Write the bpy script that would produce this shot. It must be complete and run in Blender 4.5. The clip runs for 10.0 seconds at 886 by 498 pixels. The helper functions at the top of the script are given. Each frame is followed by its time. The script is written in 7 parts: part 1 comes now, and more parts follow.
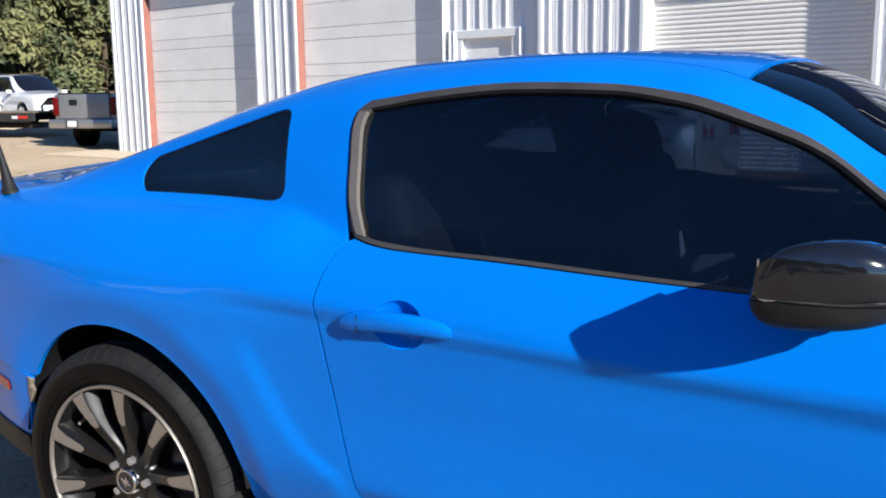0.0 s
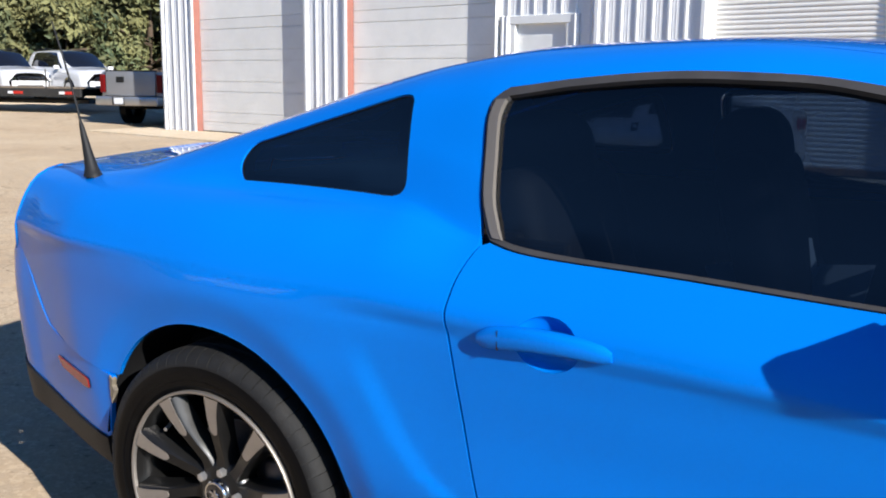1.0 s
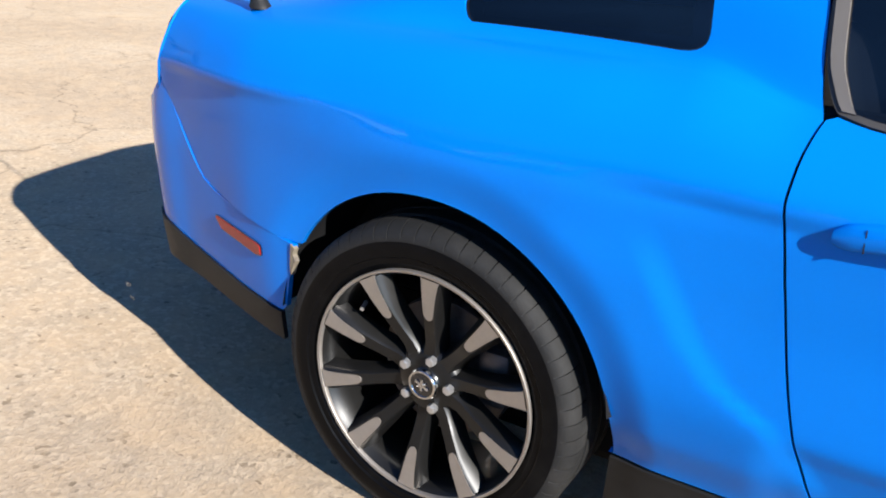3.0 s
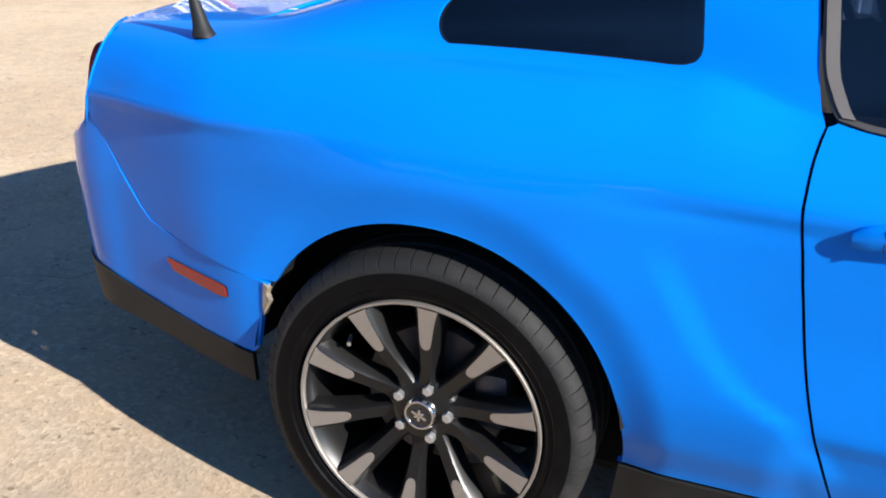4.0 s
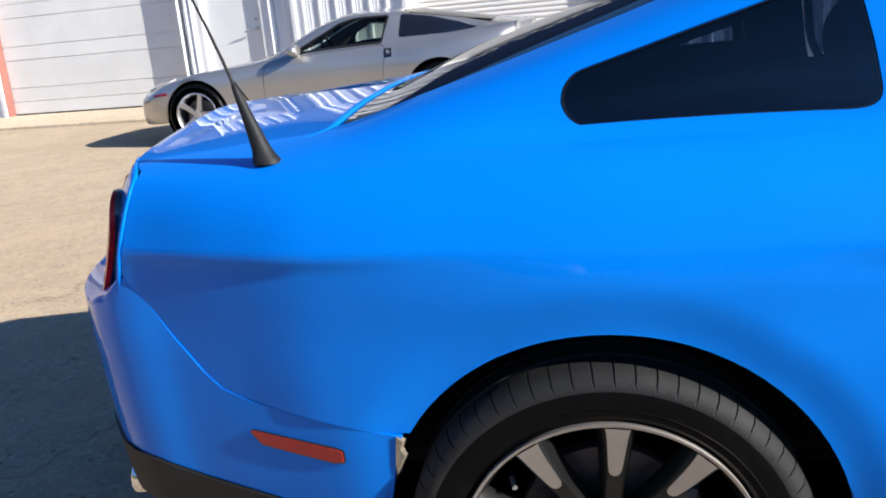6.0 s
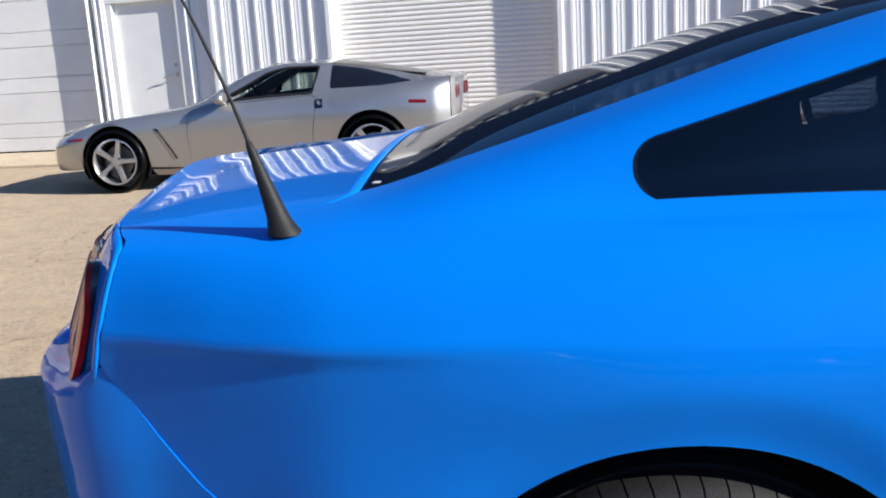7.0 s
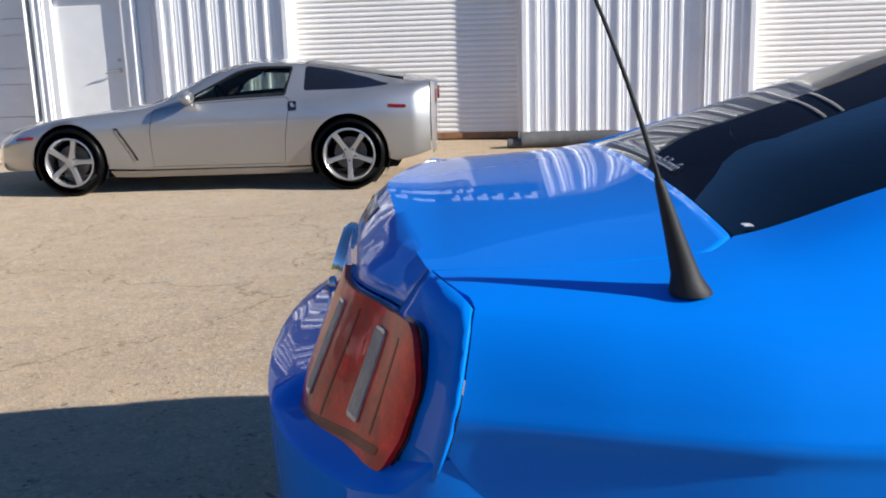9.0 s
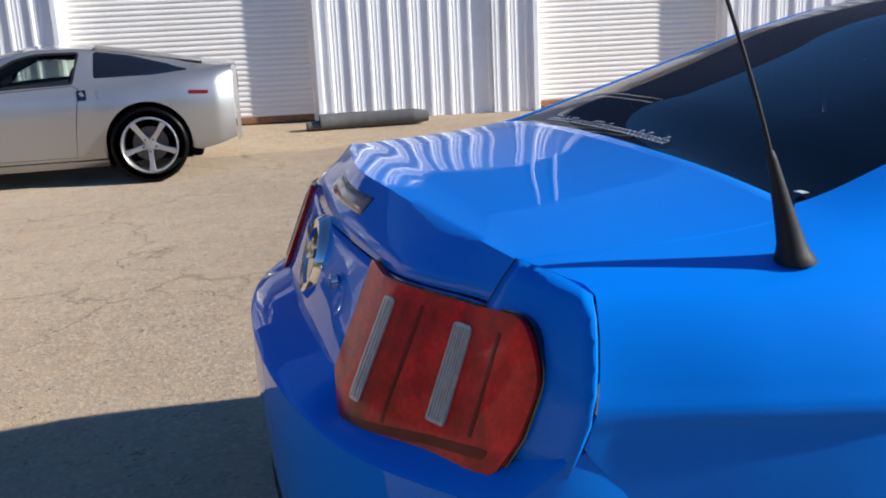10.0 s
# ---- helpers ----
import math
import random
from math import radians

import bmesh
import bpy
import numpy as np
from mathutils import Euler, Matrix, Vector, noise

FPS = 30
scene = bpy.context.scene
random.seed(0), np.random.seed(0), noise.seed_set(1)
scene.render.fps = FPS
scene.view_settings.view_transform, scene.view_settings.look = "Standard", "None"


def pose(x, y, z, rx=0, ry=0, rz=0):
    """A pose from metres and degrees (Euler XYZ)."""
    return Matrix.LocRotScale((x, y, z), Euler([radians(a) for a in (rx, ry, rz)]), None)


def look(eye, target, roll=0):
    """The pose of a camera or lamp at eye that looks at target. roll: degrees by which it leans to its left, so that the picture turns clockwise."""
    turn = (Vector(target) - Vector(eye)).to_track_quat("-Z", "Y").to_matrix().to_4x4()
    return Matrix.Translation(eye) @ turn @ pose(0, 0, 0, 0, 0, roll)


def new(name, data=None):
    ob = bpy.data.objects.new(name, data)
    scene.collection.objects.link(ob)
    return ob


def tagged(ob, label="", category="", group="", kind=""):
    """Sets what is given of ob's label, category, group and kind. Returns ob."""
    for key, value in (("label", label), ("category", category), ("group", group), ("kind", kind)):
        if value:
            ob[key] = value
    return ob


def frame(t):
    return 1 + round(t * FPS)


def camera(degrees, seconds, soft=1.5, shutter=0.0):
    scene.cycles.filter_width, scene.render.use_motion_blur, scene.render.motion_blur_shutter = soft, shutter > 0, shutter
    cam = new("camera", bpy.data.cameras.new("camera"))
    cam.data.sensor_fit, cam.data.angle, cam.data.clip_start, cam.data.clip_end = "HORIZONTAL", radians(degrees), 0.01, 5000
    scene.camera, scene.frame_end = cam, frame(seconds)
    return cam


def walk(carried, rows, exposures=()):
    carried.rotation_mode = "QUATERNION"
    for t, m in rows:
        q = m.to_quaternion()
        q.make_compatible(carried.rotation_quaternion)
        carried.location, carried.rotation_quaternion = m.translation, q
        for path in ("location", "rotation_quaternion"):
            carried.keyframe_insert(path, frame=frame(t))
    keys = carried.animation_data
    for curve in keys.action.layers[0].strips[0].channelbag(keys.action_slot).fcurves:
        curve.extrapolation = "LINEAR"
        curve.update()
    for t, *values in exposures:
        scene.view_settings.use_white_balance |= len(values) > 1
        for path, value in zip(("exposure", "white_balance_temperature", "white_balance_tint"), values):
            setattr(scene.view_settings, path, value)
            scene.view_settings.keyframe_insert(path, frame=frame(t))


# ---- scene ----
cam = camera(51.04, 10.0, soft=1.9)
PATH = [
    (0, look((1.846, -2.267, 1.264), (0.762, -0.618, 0.941), -0.73)),
    (0.5, look((1.703, -2.196, 1.275), (0.503, -0.628, 0.962), -1.32)),
    (1, look((1.558, -2.202, 1.266), (0.417, -0.598, 0.913), 0.67)),
    (1.5, look((1.387, -2.301, 1.281), (0.279, -0.703, 0.811), -1.37)),
    (2, look((1.280, -2.288, 1.263), (0.186, -0.737, 0.632), 0.65)),
    (2.5, look((1.126, -2.204, 1.210), (-0.036, -0.724, 0.530), 1.82)),
    (2.7, look((1.072, -2.199, 1.216), (-0.093, -0.725, 0.531), 2.61)),
    (3.8, look((0.735, -2.382, 1.275), (-0.010, -0.648, 0.613), 1.80)),
    (4, look((0.705, -2.329, 1.272), (-0.082, -0.623, 0.587), 1.54)),
    (4.5, look((0.554, -2.218, 1.235), (-0.294, -0.485, 0.709), -0.41)),
    (5, look((0.451, -2.174, 1.230), (-0.202, -0.357, 0.710), 0.85)),
    (5.5, look((0.246, -2.271, 1.253), (-0.285, -0.415, 0.731), -6.00)),
    (5.7, look((0.182, -2.283, 1.250), (-0.302, -0.413, 0.731), -5.95)),
    (6.8, look((-0.100, -2.161, 1.280), (-0.502, -0.251, 0.843), -5.44)),
    (7, look((-0.154, -2.089, 1.268), (-0.411, -0.150, 0.851), -3.45)),
    (7.5, look((-0.361, -2.148, 1.297), (-0.422, -0.191, 0.891), -3.22)),
    (8, look((-0.542, -2.176, 1.302), (-0.607, -0.222, 0.879), -1.67)),
    (8.5, look((-0.702, -1.972, 1.307), (-0.925, -0.041, 0.836), -4.70)),
    (9, look((-0.817, -1.852, 1.308), (-0.884, 0.102, 0.888), -1.76)),
    (9.5, look((-1.068, -1.839, 1.330), (-0.882, 0.107, 0.907), -3.57)),
    (10, look((-1.203, -1.747, 1.319), (-0.796, 0.152, 0.842), -2.74)),
]
walk(cam, PATH, exposures=[(0.0, 0.54), (1.0, 0.58), (2.0, 0.82), (2.7, 0.94), (4.0, 1.02), (4.5, 0.82), (5.5, 0.80), (7.0, 0.60), (7.5, 0.50), (8.5, 0.68), (9.2, 0.52), (10.0, 0.55)])

# ------------------------------------------------------------------ light
world = bpy.data.worlds.new("sky")
scene.world = world
world.use_nodes = True
wn = world.node_tree
wn.nodes.clear()
SUN_DIR = Vector((0.858, -0.280, 0.429)).normalized()
sky = wn.nodes.new("ShaderNodeTexSky")
sky.sky_type = "NISHITA"
sky.sun_disc = False
sky.sun_elevation = math.asin(SUN_DIR.z)
sky.sun_rotation = math.atan2(SUN_DIR.x, SUN_DIR.y)
sky.air_density, sky.dust_density, sky.ozone_density = 0.65, 0.1, 1.0
bg = wn.nodes.new("ShaderNodeBackground")
bg.inputs["Strength"].default_value = 0.11
wo = wn.nodes.new("ShaderNodeOutputWorld")
# The picture is balanced for the warm low sun, so the open sky's light comes out a deep blue.
deep = wn.nodes.new("ShaderNodeMix")
deep.data_type, deep.blend_type = "RGBA", "MULTIPLY"
deep.inputs[0].default_value = 1.0
deep.inputs[7].default_value = (0.42, 0.73, 1.06, 1)
wn.links.new(sky.outputs[0], deep.inputs[6])
wn.links.new(deep.outputs[2], bg.inputs[0])
wn.links.new(bg.outputs[0], wo.inputs[0])
sun_data = bpy.data.lights.new("sun", "SUN")
sun_data.energy, sun_data.angle, sun_data.color = 5.0, radians(0.53), (1.0, 0.965, 0.915)
sun = new("sun", sun_data)
sun.matrix_world = look(SUN_DIR * 60, (0, 0, 0))


# -------------------------------------------------------------- materials
def material(name, color, rough=0.6, metal=0.0, vary=0.0, scale=8.0, fine=0.0, fine_scale=120.0, bump=0.0, bump_scale=150.0,
             coat=0.0, second=None, second_at=0.5, second_scale=2.0, spec=0.5, per_piece=0.0, coat_ior=1.5):
    """A surface with colour variation at two scales, an optional second tone in patches, and fine relief."""
    m = bpy.data.materials.new(name)
    m.use_nodes = True
    nt = m.node_tree
    p = nt.nodes["Principled BSDF"]
    p.inputs["Roughness"].default_value = rough
    p.inputs["Metallic"].default_value = metal
    p.inputs["Specular IOR Level"].default_value = spec
    p.inputs["Coat Weight"].default_value = coat
    p.inputs["Coat Roughness"].default_value = 0.02
    p.inputs["Coat IOR"].default_value = coat_ior
    p.inputs["Base Color"].default_value = (*color, 1)
    tc = nt.nodes.new("ShaderNodeTexCoord")
    out = None

    def tex(s, detail=4.0, roughness=0.6):
        n = nt.nodes.new("ShaderNodeTexNoise")
        n.inputs["Scale"].default_value, n.inputs["Detail"].default_value, n.inputs["Roughness"].default_value = s, detail, roughness
        nt.links.new(tc.outputs["Object"], n.inputs["Vector"])
        return n.outputs["Fac"]

    def mix(fac, a, b, blend="MIX"):
        n = nt.nodes.new("ShaderNodeMix")
        n.data_type, n.blend_type = "RGBA", blend
        for sock, v in ((n.inputs[0], fac), (n.inputs[6], a), (n.inputs[7], b)):
            if isinstance(v, bpy.types.NodeSocket):
                nt.links.new(v, sock)
            else:
                sock.default_value = v
        return n.outputs[2]

    def ramp(fac, a, b, lo=0.0, hi=1.0):
        n = nt.nodes.new("ShaderNodeMapRange")
        nt.links.new(fac, n.inputs[0])
        for i, v in enumerate((a, b, lo, hi)):
            n.inputs[i + 1].default_value = v
        return n.outputs[0]

    col = (*color, 1)
    if second:
        col = mix(ramp(tex(second_scale, 5), second_at - 0.08, second_at + 0.08), col, (*second, 1))
    if vary:
        v = ramp(tex(scale), 0.25, 0.75, 1 - vary, 1 + vary)
        g = nt.nodes.new("ShaderNodeCombineColor")
        for i in range(3):
            nt.links.new(v, g.inputs[i])
        col = mix(1.0, col, g.outputs[0], "MULTIPLY")
    if fine:
        v = ramp(tex(fine_scale, 3), 0.25, 0.75, 1 - fine, 1 + fine)
        g = nt.nodes.new("ShaderNodeCombineColor")
        for i in range(3):
            nt.links.new(v, g.inputs[i])
        col = mix(1.0, col, g.outputs[0], "MULTIPLY")
    if per_piece:
        oi = nt.nodes.new("ShaderNodeObjectInfo")
        v = ramp(oi.outputs["Random"], 0, 1, 1 - per_piece, 1 + per_piece)
        g = nt.nodes.new("ShaderNodeCombineColor")
        for i in range(3):
            nt.links.new(v, g.inputs[i])
        col = mix(1.0, col, g.outputs[0], "MULTIPLY")
    if isinstance(col, bpy.types.NodeSocket):
        nt.links.new(col, p.inputs["Base Color"])
    if bump:
        b = nt.nodes.new("ShaderNodeBump")
        b.inputs["Strength"].default_value, b.inputs["Distance"].default_value = 1.0, bump
        nt.links.new(tex(bump_scale, 3), b.inputs["Height"])
        nt.links.new(b.outputs[0], p.inputs["Normal"])
    return m


def glass(name, tint, gloss_rough=0.0, ior=1.5):
    """A thin tinted pane: light passes straight through, weakened, and the sky mirrors in it by Fresnel's law."""
    m = bpy.data.materials.new(name)
    m.use_nodes = True
    nt = m.node_tree
    nt.nodes.clear()
    o = nt.nodes.new("ShaderNodeOutputMaterial")
    mx = nt.nodes.new("ShaderNodeMixShader")
    tr = nt.nodes.new("ShaderNodeBsdfTransparent")
    gl = nt.nodes.new("ShaderNodeBsdfGlossy")
    fr = nt.nodes.new("ShaderNodeFresnel")
    fr.inputs["IOR"].default_value = ior
    tr.inputs[0].default_value = (*tint, 1)
    gl.inputs["Roughness"].default_value = gloss_rough
    nt.links.new(fr.outputs[0], mx.inputs[0])
    nt.links.new(tr.outputs[0], mx.inputs[1])
    nt.links.new(gl.outputs[0], mx.inputs[2])
    nt.links.new(mx.outputs[0], o.inputs[0])
    return m


PAINT = material("blue_paint", (0.0, 0.188, 0.72), rough=0.5, coat=1.0, coat_ior=1.27, spec=0.03, vary=0.03, scale=1.5, fine=0.02, fine_scale=900)
SILVER = material("silver_paint", (0.51, 0.495, 0.475), rough=0.36, metal=0.75, coat=1.0, vary=0.03, scale=2, fine=0.04, fine_scale=700)
TRIM = material("black_trim", (0.015, 0.015, 0.015), rough=0.55, spec=0.28, vary=0.2, scale=20, bump=0.0004, bump_scale=600)
SEAL = material("rubber_seal", (0.052, 0.048, 0.046), rough=0.5, vary=0.25, scale=15)
PILLAR = material("satin_pillar", (0.15, 0.135, 0.12), rough=0.45, vary=0.1, scale=6)
GLOSS = material("gloss_black", (0.008, 0.008, 0.01), rough=0.12, coat=1.0, vary=0.1)
TYRE = material("tyre_rubber", (0.0028, 0.0028, 0.0032), rough=0.34, spec=0.12, vary=0.3, scale=14, fine=0.15, bump=0.0003, bump_scale=200, second=(0.006, 0.0058, 0.0056), second_at=0.62, second_scale=9)
TREAD = material("dusty_tread", (0.006, 0.0058, 0.0056), rough=0.75, vary=0.3, scale=16, fine=0.2, bump=0.0008, bump_scale=300, second=(0.014, 0.013, 0.012), second_at=0.60, second_scale=8)
RIM_DARK = material("dark_wheel_paint", (0.007, 0.0068, 0.0066), rough=0.36, coat=0.22, spec=0.3, vary=0.15, scale=20)
RIM_CUT = material("machined_alloy", (0.44, 0.40, 0.36), rough=0.46, metal=0.8, vary=0.08, scale=40)
ALLOY = material("silver_alloy", (0.62, 0.61, 0.6), rough=0.3, metal=0.8, vary=0.05)
CHROME = material("chrome", (0.75, 0.75, 0.75), rough=0.08, metal=1.0)
STEEL = material("brake_steel", (0.18, 0.16, 0.15), rough=0.5, metal=0.7, vary=0.3, scale=30)
DARK = material("cabin_black", (0.010, 0.010, 0.011), rough=0.85, vary=0.2, spec=0.12)
SEAT = material("dark_leather", (0.006, 0.006, 0.007), spec=0.15, rough=0.7, vary=0.2, bump=0.0006, bump_scale=400)
PAPER = material("paper", (0.52, 0.52, 0.50), rough=0.8, vary=0.06)
AMBER = material("marker_lens", (0.33, 0.013, 0.012), rough=0.2, coat=0.2, vary=0.15, scale=60)
LENS = material("red_lens", (0.66, 0.014, 0.016), rough=0.3, coat=0.28, spec=0.15, vary=0.45, scale=16, fine=0.2, fine_scale=120, second=(0.34, 0.010, 0.013), second_at=0.52, second_scale=11)
LENS_DARK = material("dark_red_lens", (0.16, 0.006, 0.007), rough=0.3, coat=0.12, spec=0.2, vary=0.3, scale=20)
BRAKE_LENS = material("smoky_brake_lens", (0.34, 0.19, 0.16), rough=0.25, coat=0.4, vary=0.1, scale=30)
CLEAR_LENS = material("clear_lens", (0.42, 0.40, 0.37), rough=0.2, coat=1.0, vary=0.2, scale=60, bump=0.001, bump_scale=200)
TINT = glass("tinted_glass", (0.19, 0.25, 0.33), ior=1.85)
REAR_TINT = glass("rear_tinted_glass", (0.12, 0.16, 0.22), ior=1.42)
CLEAR = glass("clear_glass", (0.55, 0.62, 0.58))
BARE = material("bare_putty", (0.20, 0.165, 0.115), rough=0.8, vary=0.3, scale=60, second=(0.12, 0.10, 0.08), second_at=0.55, second_scale=40)

WALL_WHITE = material("white_sheet_metal", (0.90, 0.90, 0.895), rough=0.42, vary=0.04, scale=1.2, fine=0.03, fine_scale=40, second=(0.83, 0.81, 0.77), second_at=0.68, second_scale=0.7)
DOOR_WHITE = material("cream_door_paint", (0.92, 0.90, 0.84), rough=0.55, vary=0.06, scale=1.6, fine=0.03, fine_scale=60, per_piece=0.03)
ROLL_WHITE = material("cream_roll_steel", (0.93, 0.89, 0.82), rough=0.5, per_piece=0.02, vary=0.05, scale=1.0, fine=0.03, fine_scale=30)
FLAT_WHITE = material("white_flat_door", (0.90, 0.90, 0.87), rough=0.5, vary=0.05, scale=2)
RED_STEEL = material("red_primer_steel", (0.31, 0.125, 0.095), rough=0.7, vary=0.12, scale=5)
RUST = material("rusty_bar", (0.30, 0.15, 0.07), rough=0.85, vary=0.35, scale=12)


def ground_material(name, a, b, c, crack=True):
    """Worn paving: pale aggregate in a darker binder, drifts of sand and fine cracks."""
    m = bpy.data.materials.new(name)
    m.use_nodes = True
    nt = m.node_tree
    p = nt.nodes["Principled BSDF"]
    p.inputs["Roughness"].default_value = 0.92
    p.inputs["Specular IOR Level"].default_value = 0.25
    p.inputs["Diffuse Roughness"].default_value = 0.6
    tc = nt.nodes.new("ShaderNodeTexCoord")

    def noise_tex(s, d=5, r=0.6):
        n = nt.nodes.new("ShaderNodeTexNoise")
        n.inputs["Scale"].default_value, n.inputs["Detail"].default_value, n.inputs["Roughness"].default_value = s, d, r
        nt.links.new(tc.outputs["Object"], n.inputs["Vector"])
        return n.outputs["Fac"]

    def rng(fac, lo, hi, a0=0.0, a1=1.0):
        n = nt.nodes.new("ShaderNodeMapRange")
        nt.links.new(fac, n.inputs[0])
        for i, v in enumerate((lo, hi, a0, a1)):
            n.inputs[i + 1].default_value = v
        return n.outputs[0]

    def mix(fac, x, y, blend="MIX"):
        n = nt.nodes.new("ShaderNodeMix")
        n.data_type, n.blend_type = "RGBA", blend
        for sock, v in ((n.inputs[0], fac), (n.inputs[6], x), (n.inputs[7], y)):
            if isinstance(v, bpy.types.NodeSocket):
                nt.links.new(v, sock)
            else:
                sock.default_value = v
        return n.outputs[2]

    vor = nt.nodes.new("ShaderNodeTexVoronoi")
    vor.inputs["Scale"].default_value = 62
    nt.links.new(tc.outputs["Object"], vor.inputs["Vector"])
    vs = nt.nodes.new("ShaderNodeSeparateColor")
    nt.links.new(vor.outputs["Color"], vs.inputs[0])
    stone = rng(vs.outputs[0], 0.55, 0.95)
    col = mix(rng(noise_tex(0.55), 0.40, 0.62), (*a, 1), (*b, 1))
    col = mix(rng(noise_tex(3.2), 0.45, 0.75, 0, 0.55), col, (*c, 1))
    col = mix(rng(noise_tex(95, 4, 0.7), 0.36, 0.64, 0.0, 0.34), col, (a[0] * 0.42, a[1] * 0.40, a[2] * 0.38, 1))
    k = nt.nodes.new("ShaderNodeMath")
    k.operation = "MULTIPLY"
    nt.links.new(stone, k.inputs[0])
    k.inputs[1].default_value = 0.34
    col = mix(k.outputs[0], col, (min(1, b[0] * 1.5), min(1, b[1] * 1.5), min(1, b[2] * 1.5), 1))
    col = mix(rng(noise_tex(0.22, 6, 0.62), 0.50, 0.66, 0.0, 0.45), col, (c[0] * 0.80, c[1] * 0.78, c[2] * 0.80, 1))
    col = mix(rng(noise_tex(1.1, 6, 0.7), 0.56, 0.70, 0.0, 0.40), col, (b[0] * 1.10, b[1] * 0.98, b[2] * 0.80, 1))
    gaps = nt.nodes.new("ShaderNodeMath")
    gaps.operation = "MULTIPLY"
    nt.links.new(rng(vs.outputs[1], 0.86, 0.95), gaps.inputs[0])
    nt.links.new(rng(noise_tex(9, 4, 0.6), 0.46, 0.62, 0.0, 0.75), gaps.inputs[1])
    col = mix(gaps.outputs[0], col, (a[0] * 0.30, a[1] * 0.27, a[2] * 0.24, 1))
    col = mix(rng(noise_tex(6.5, 5, 0.65), 0.42, 0.66, 0.0, 0.5), col, (b[0] * 1.10, b[1] * 1.0, b[2] * 0.88, 1))
    # Short dark pits where stones have come out.
    pit = nt.nodes.new("ShaderNodeMapping")
    pit.inputs["Scale"].default_value = (26, 48, 26)
    nt.links.new(tc.outputs["Object"], pit.inputs["Vector"])
    pits = nt.nodes.new("ShaderNodeTexNoise")
    pits.inputs["Scale"].default_value, pits.inputs["Detail"].default_value, pits.inputs["Roughness"].default_value = 1.0, 3, 0.55
    nt.links.new(pit.outputs[0], pits.inputs["Vector"])
    col = mix(rng(pits.outputs["Fac"], 0.66, 0.73, 0.0, 0.7), col, (a[0] * 0.30, a[1] * 0.26, a[2] * 0.24, 1))
    height = noise_tex(150, 3, 0.7)
    if crack:
        cr = nt.nodes.new("ShaderNodeTexVoronoi")
        cr.feature = "DISTANCE_TO_EDGE"
        cr.inputs["Scale"].default_value = 0.42
        warp = nt.nodes.new("ShaderNodeTexNoise")
        warp.inputs["Scale"].default_value, warp.inputs["Detail"].default_value = 2.2, 6
        nt.links.new(tc.outputs["Object"], warp.inputs["Vector"])
        ad = nt.nodes.new("ShaderNodeVectorMath")
        ad.operation = "MULTIPLY_ADD"
        nt.links.new(warp.outputs["Color"], ad.inputs[0])
        ad.inputs[1].default_value = (0.9, 0.9, 0.0)
        nt.links.new(tc.outputs["Object"], ad.inputs[2])
        nt.links.new(ad.outputs[0], cr.inputs["Vector"])
        line = rng(cr.outputs["Distance"], 0.0, 0.006, 0.55, 0.0)
        col = mix(line, col, (a[0] * 0.35, a[1] * 0.33, a[2] * 0.3, 1))
    nt.links.new(col, p.inputs["Base Color"])
    b1 = nt.nodes.new("ShaderNodeBump")
    b1.inputs["Distance"].default_value = 0.0035
    b1.inputs["Strength"].default_value = 0.9
    nt.links.new(height, b1.inputs["Height"])
    b2 = nt.nodes.new("ShaderNodeBump")
    b2.inputs["Distance"].default_value = 0.002
    b2.inputs["Strength"].default_value = 0.8
    nt.links.new(vor.outputs["Distance"], b2.inputs["Height"])
    nt.links.new(b1.outputs[0], b2.inputs["Normal"])
    nt.links.new(b2.outputs[0], p.inputs["Normal"])
    return m


GROUND = ground_material("worn_paving", (0.355, 0.280, 0.196), (0.415, 0.335, 0.242), (0.32, 0.237, 0.155))
APRON = ground_material("concrete_apron", (0.47, 0.38, 0.265), (0.52, 0.44, 0.335), (0.43, 0.315, 0.20), crack=False)
SAND = ground_material("tan_sand", (0.46, 0.345, 0.225), (0.50, 0.395, 0.275), (0.42, 0.285, 0.165), crack=False)
# Sunlit olive and shadowed dark green are put into the leaf colour in patches.
LEAF = material("foliage", (0.195, 0.190, 0.075), rough=0.75, vary=0.45, scale=0.5, second=(0.070, 0.098, 0.045), second_at=0.52, second_scale=0.35, fine=0.2, fine_scale=3)
BARK = material("bark", (0.10, 0.07, 0.045), rough=0.9, vary=0.3, scale=10)
WHITE_PAINT = material("white_car_paint", (0.80, 0.80, 0.80), rough=0.35, coat=1.0, vary=0.02)
GREY_PAINT = material("grey_pickup_paint", (0.33, 0.33, 0.34), rough=0.4, metal=0.4, coat=0.8, vary=0.06, scale=2)
TRAILER = material("trailer_steel", (0.03, 0.028, 0.025), rough=0.7, vary=0.3, scale=5)
WOOD = material("trailer_deck_wood", (0.22, 0.17, 0.12), rough=0.85, vary=0.3, scale=4)
RED_MARK = material("red_marker", (0.55, 0.03, 0.02), rough=0.3, coat=0.5)
PIPE = material("grey_drain_pipe", (0.10, 0.098, 0.095), rough=0.75, vary=0.25, scale=8)


# ---------------------------------------------------------------- helpers
def empty(name, m=None, label="", category="", group="", kind=""):
    ob = new(name)
    ob.empty_display_size = 0.1
    if m is not None:
        ob.matrix_world = m
    return tagged(ob, label, category, group, kind)


def finish(ob, mat, parent=None, label="", smooth=None):
    ob.data.materials.append(mat)
    if parent is not None:
        ob.parent = parent
    if label:
        ob["label"] = label
    if smooth is not None:
        ob.data.shade_smooth()
        if smooth < 180:
            ob.data.set_sharp_from_angle(angle=radians(smooth))
    return ob


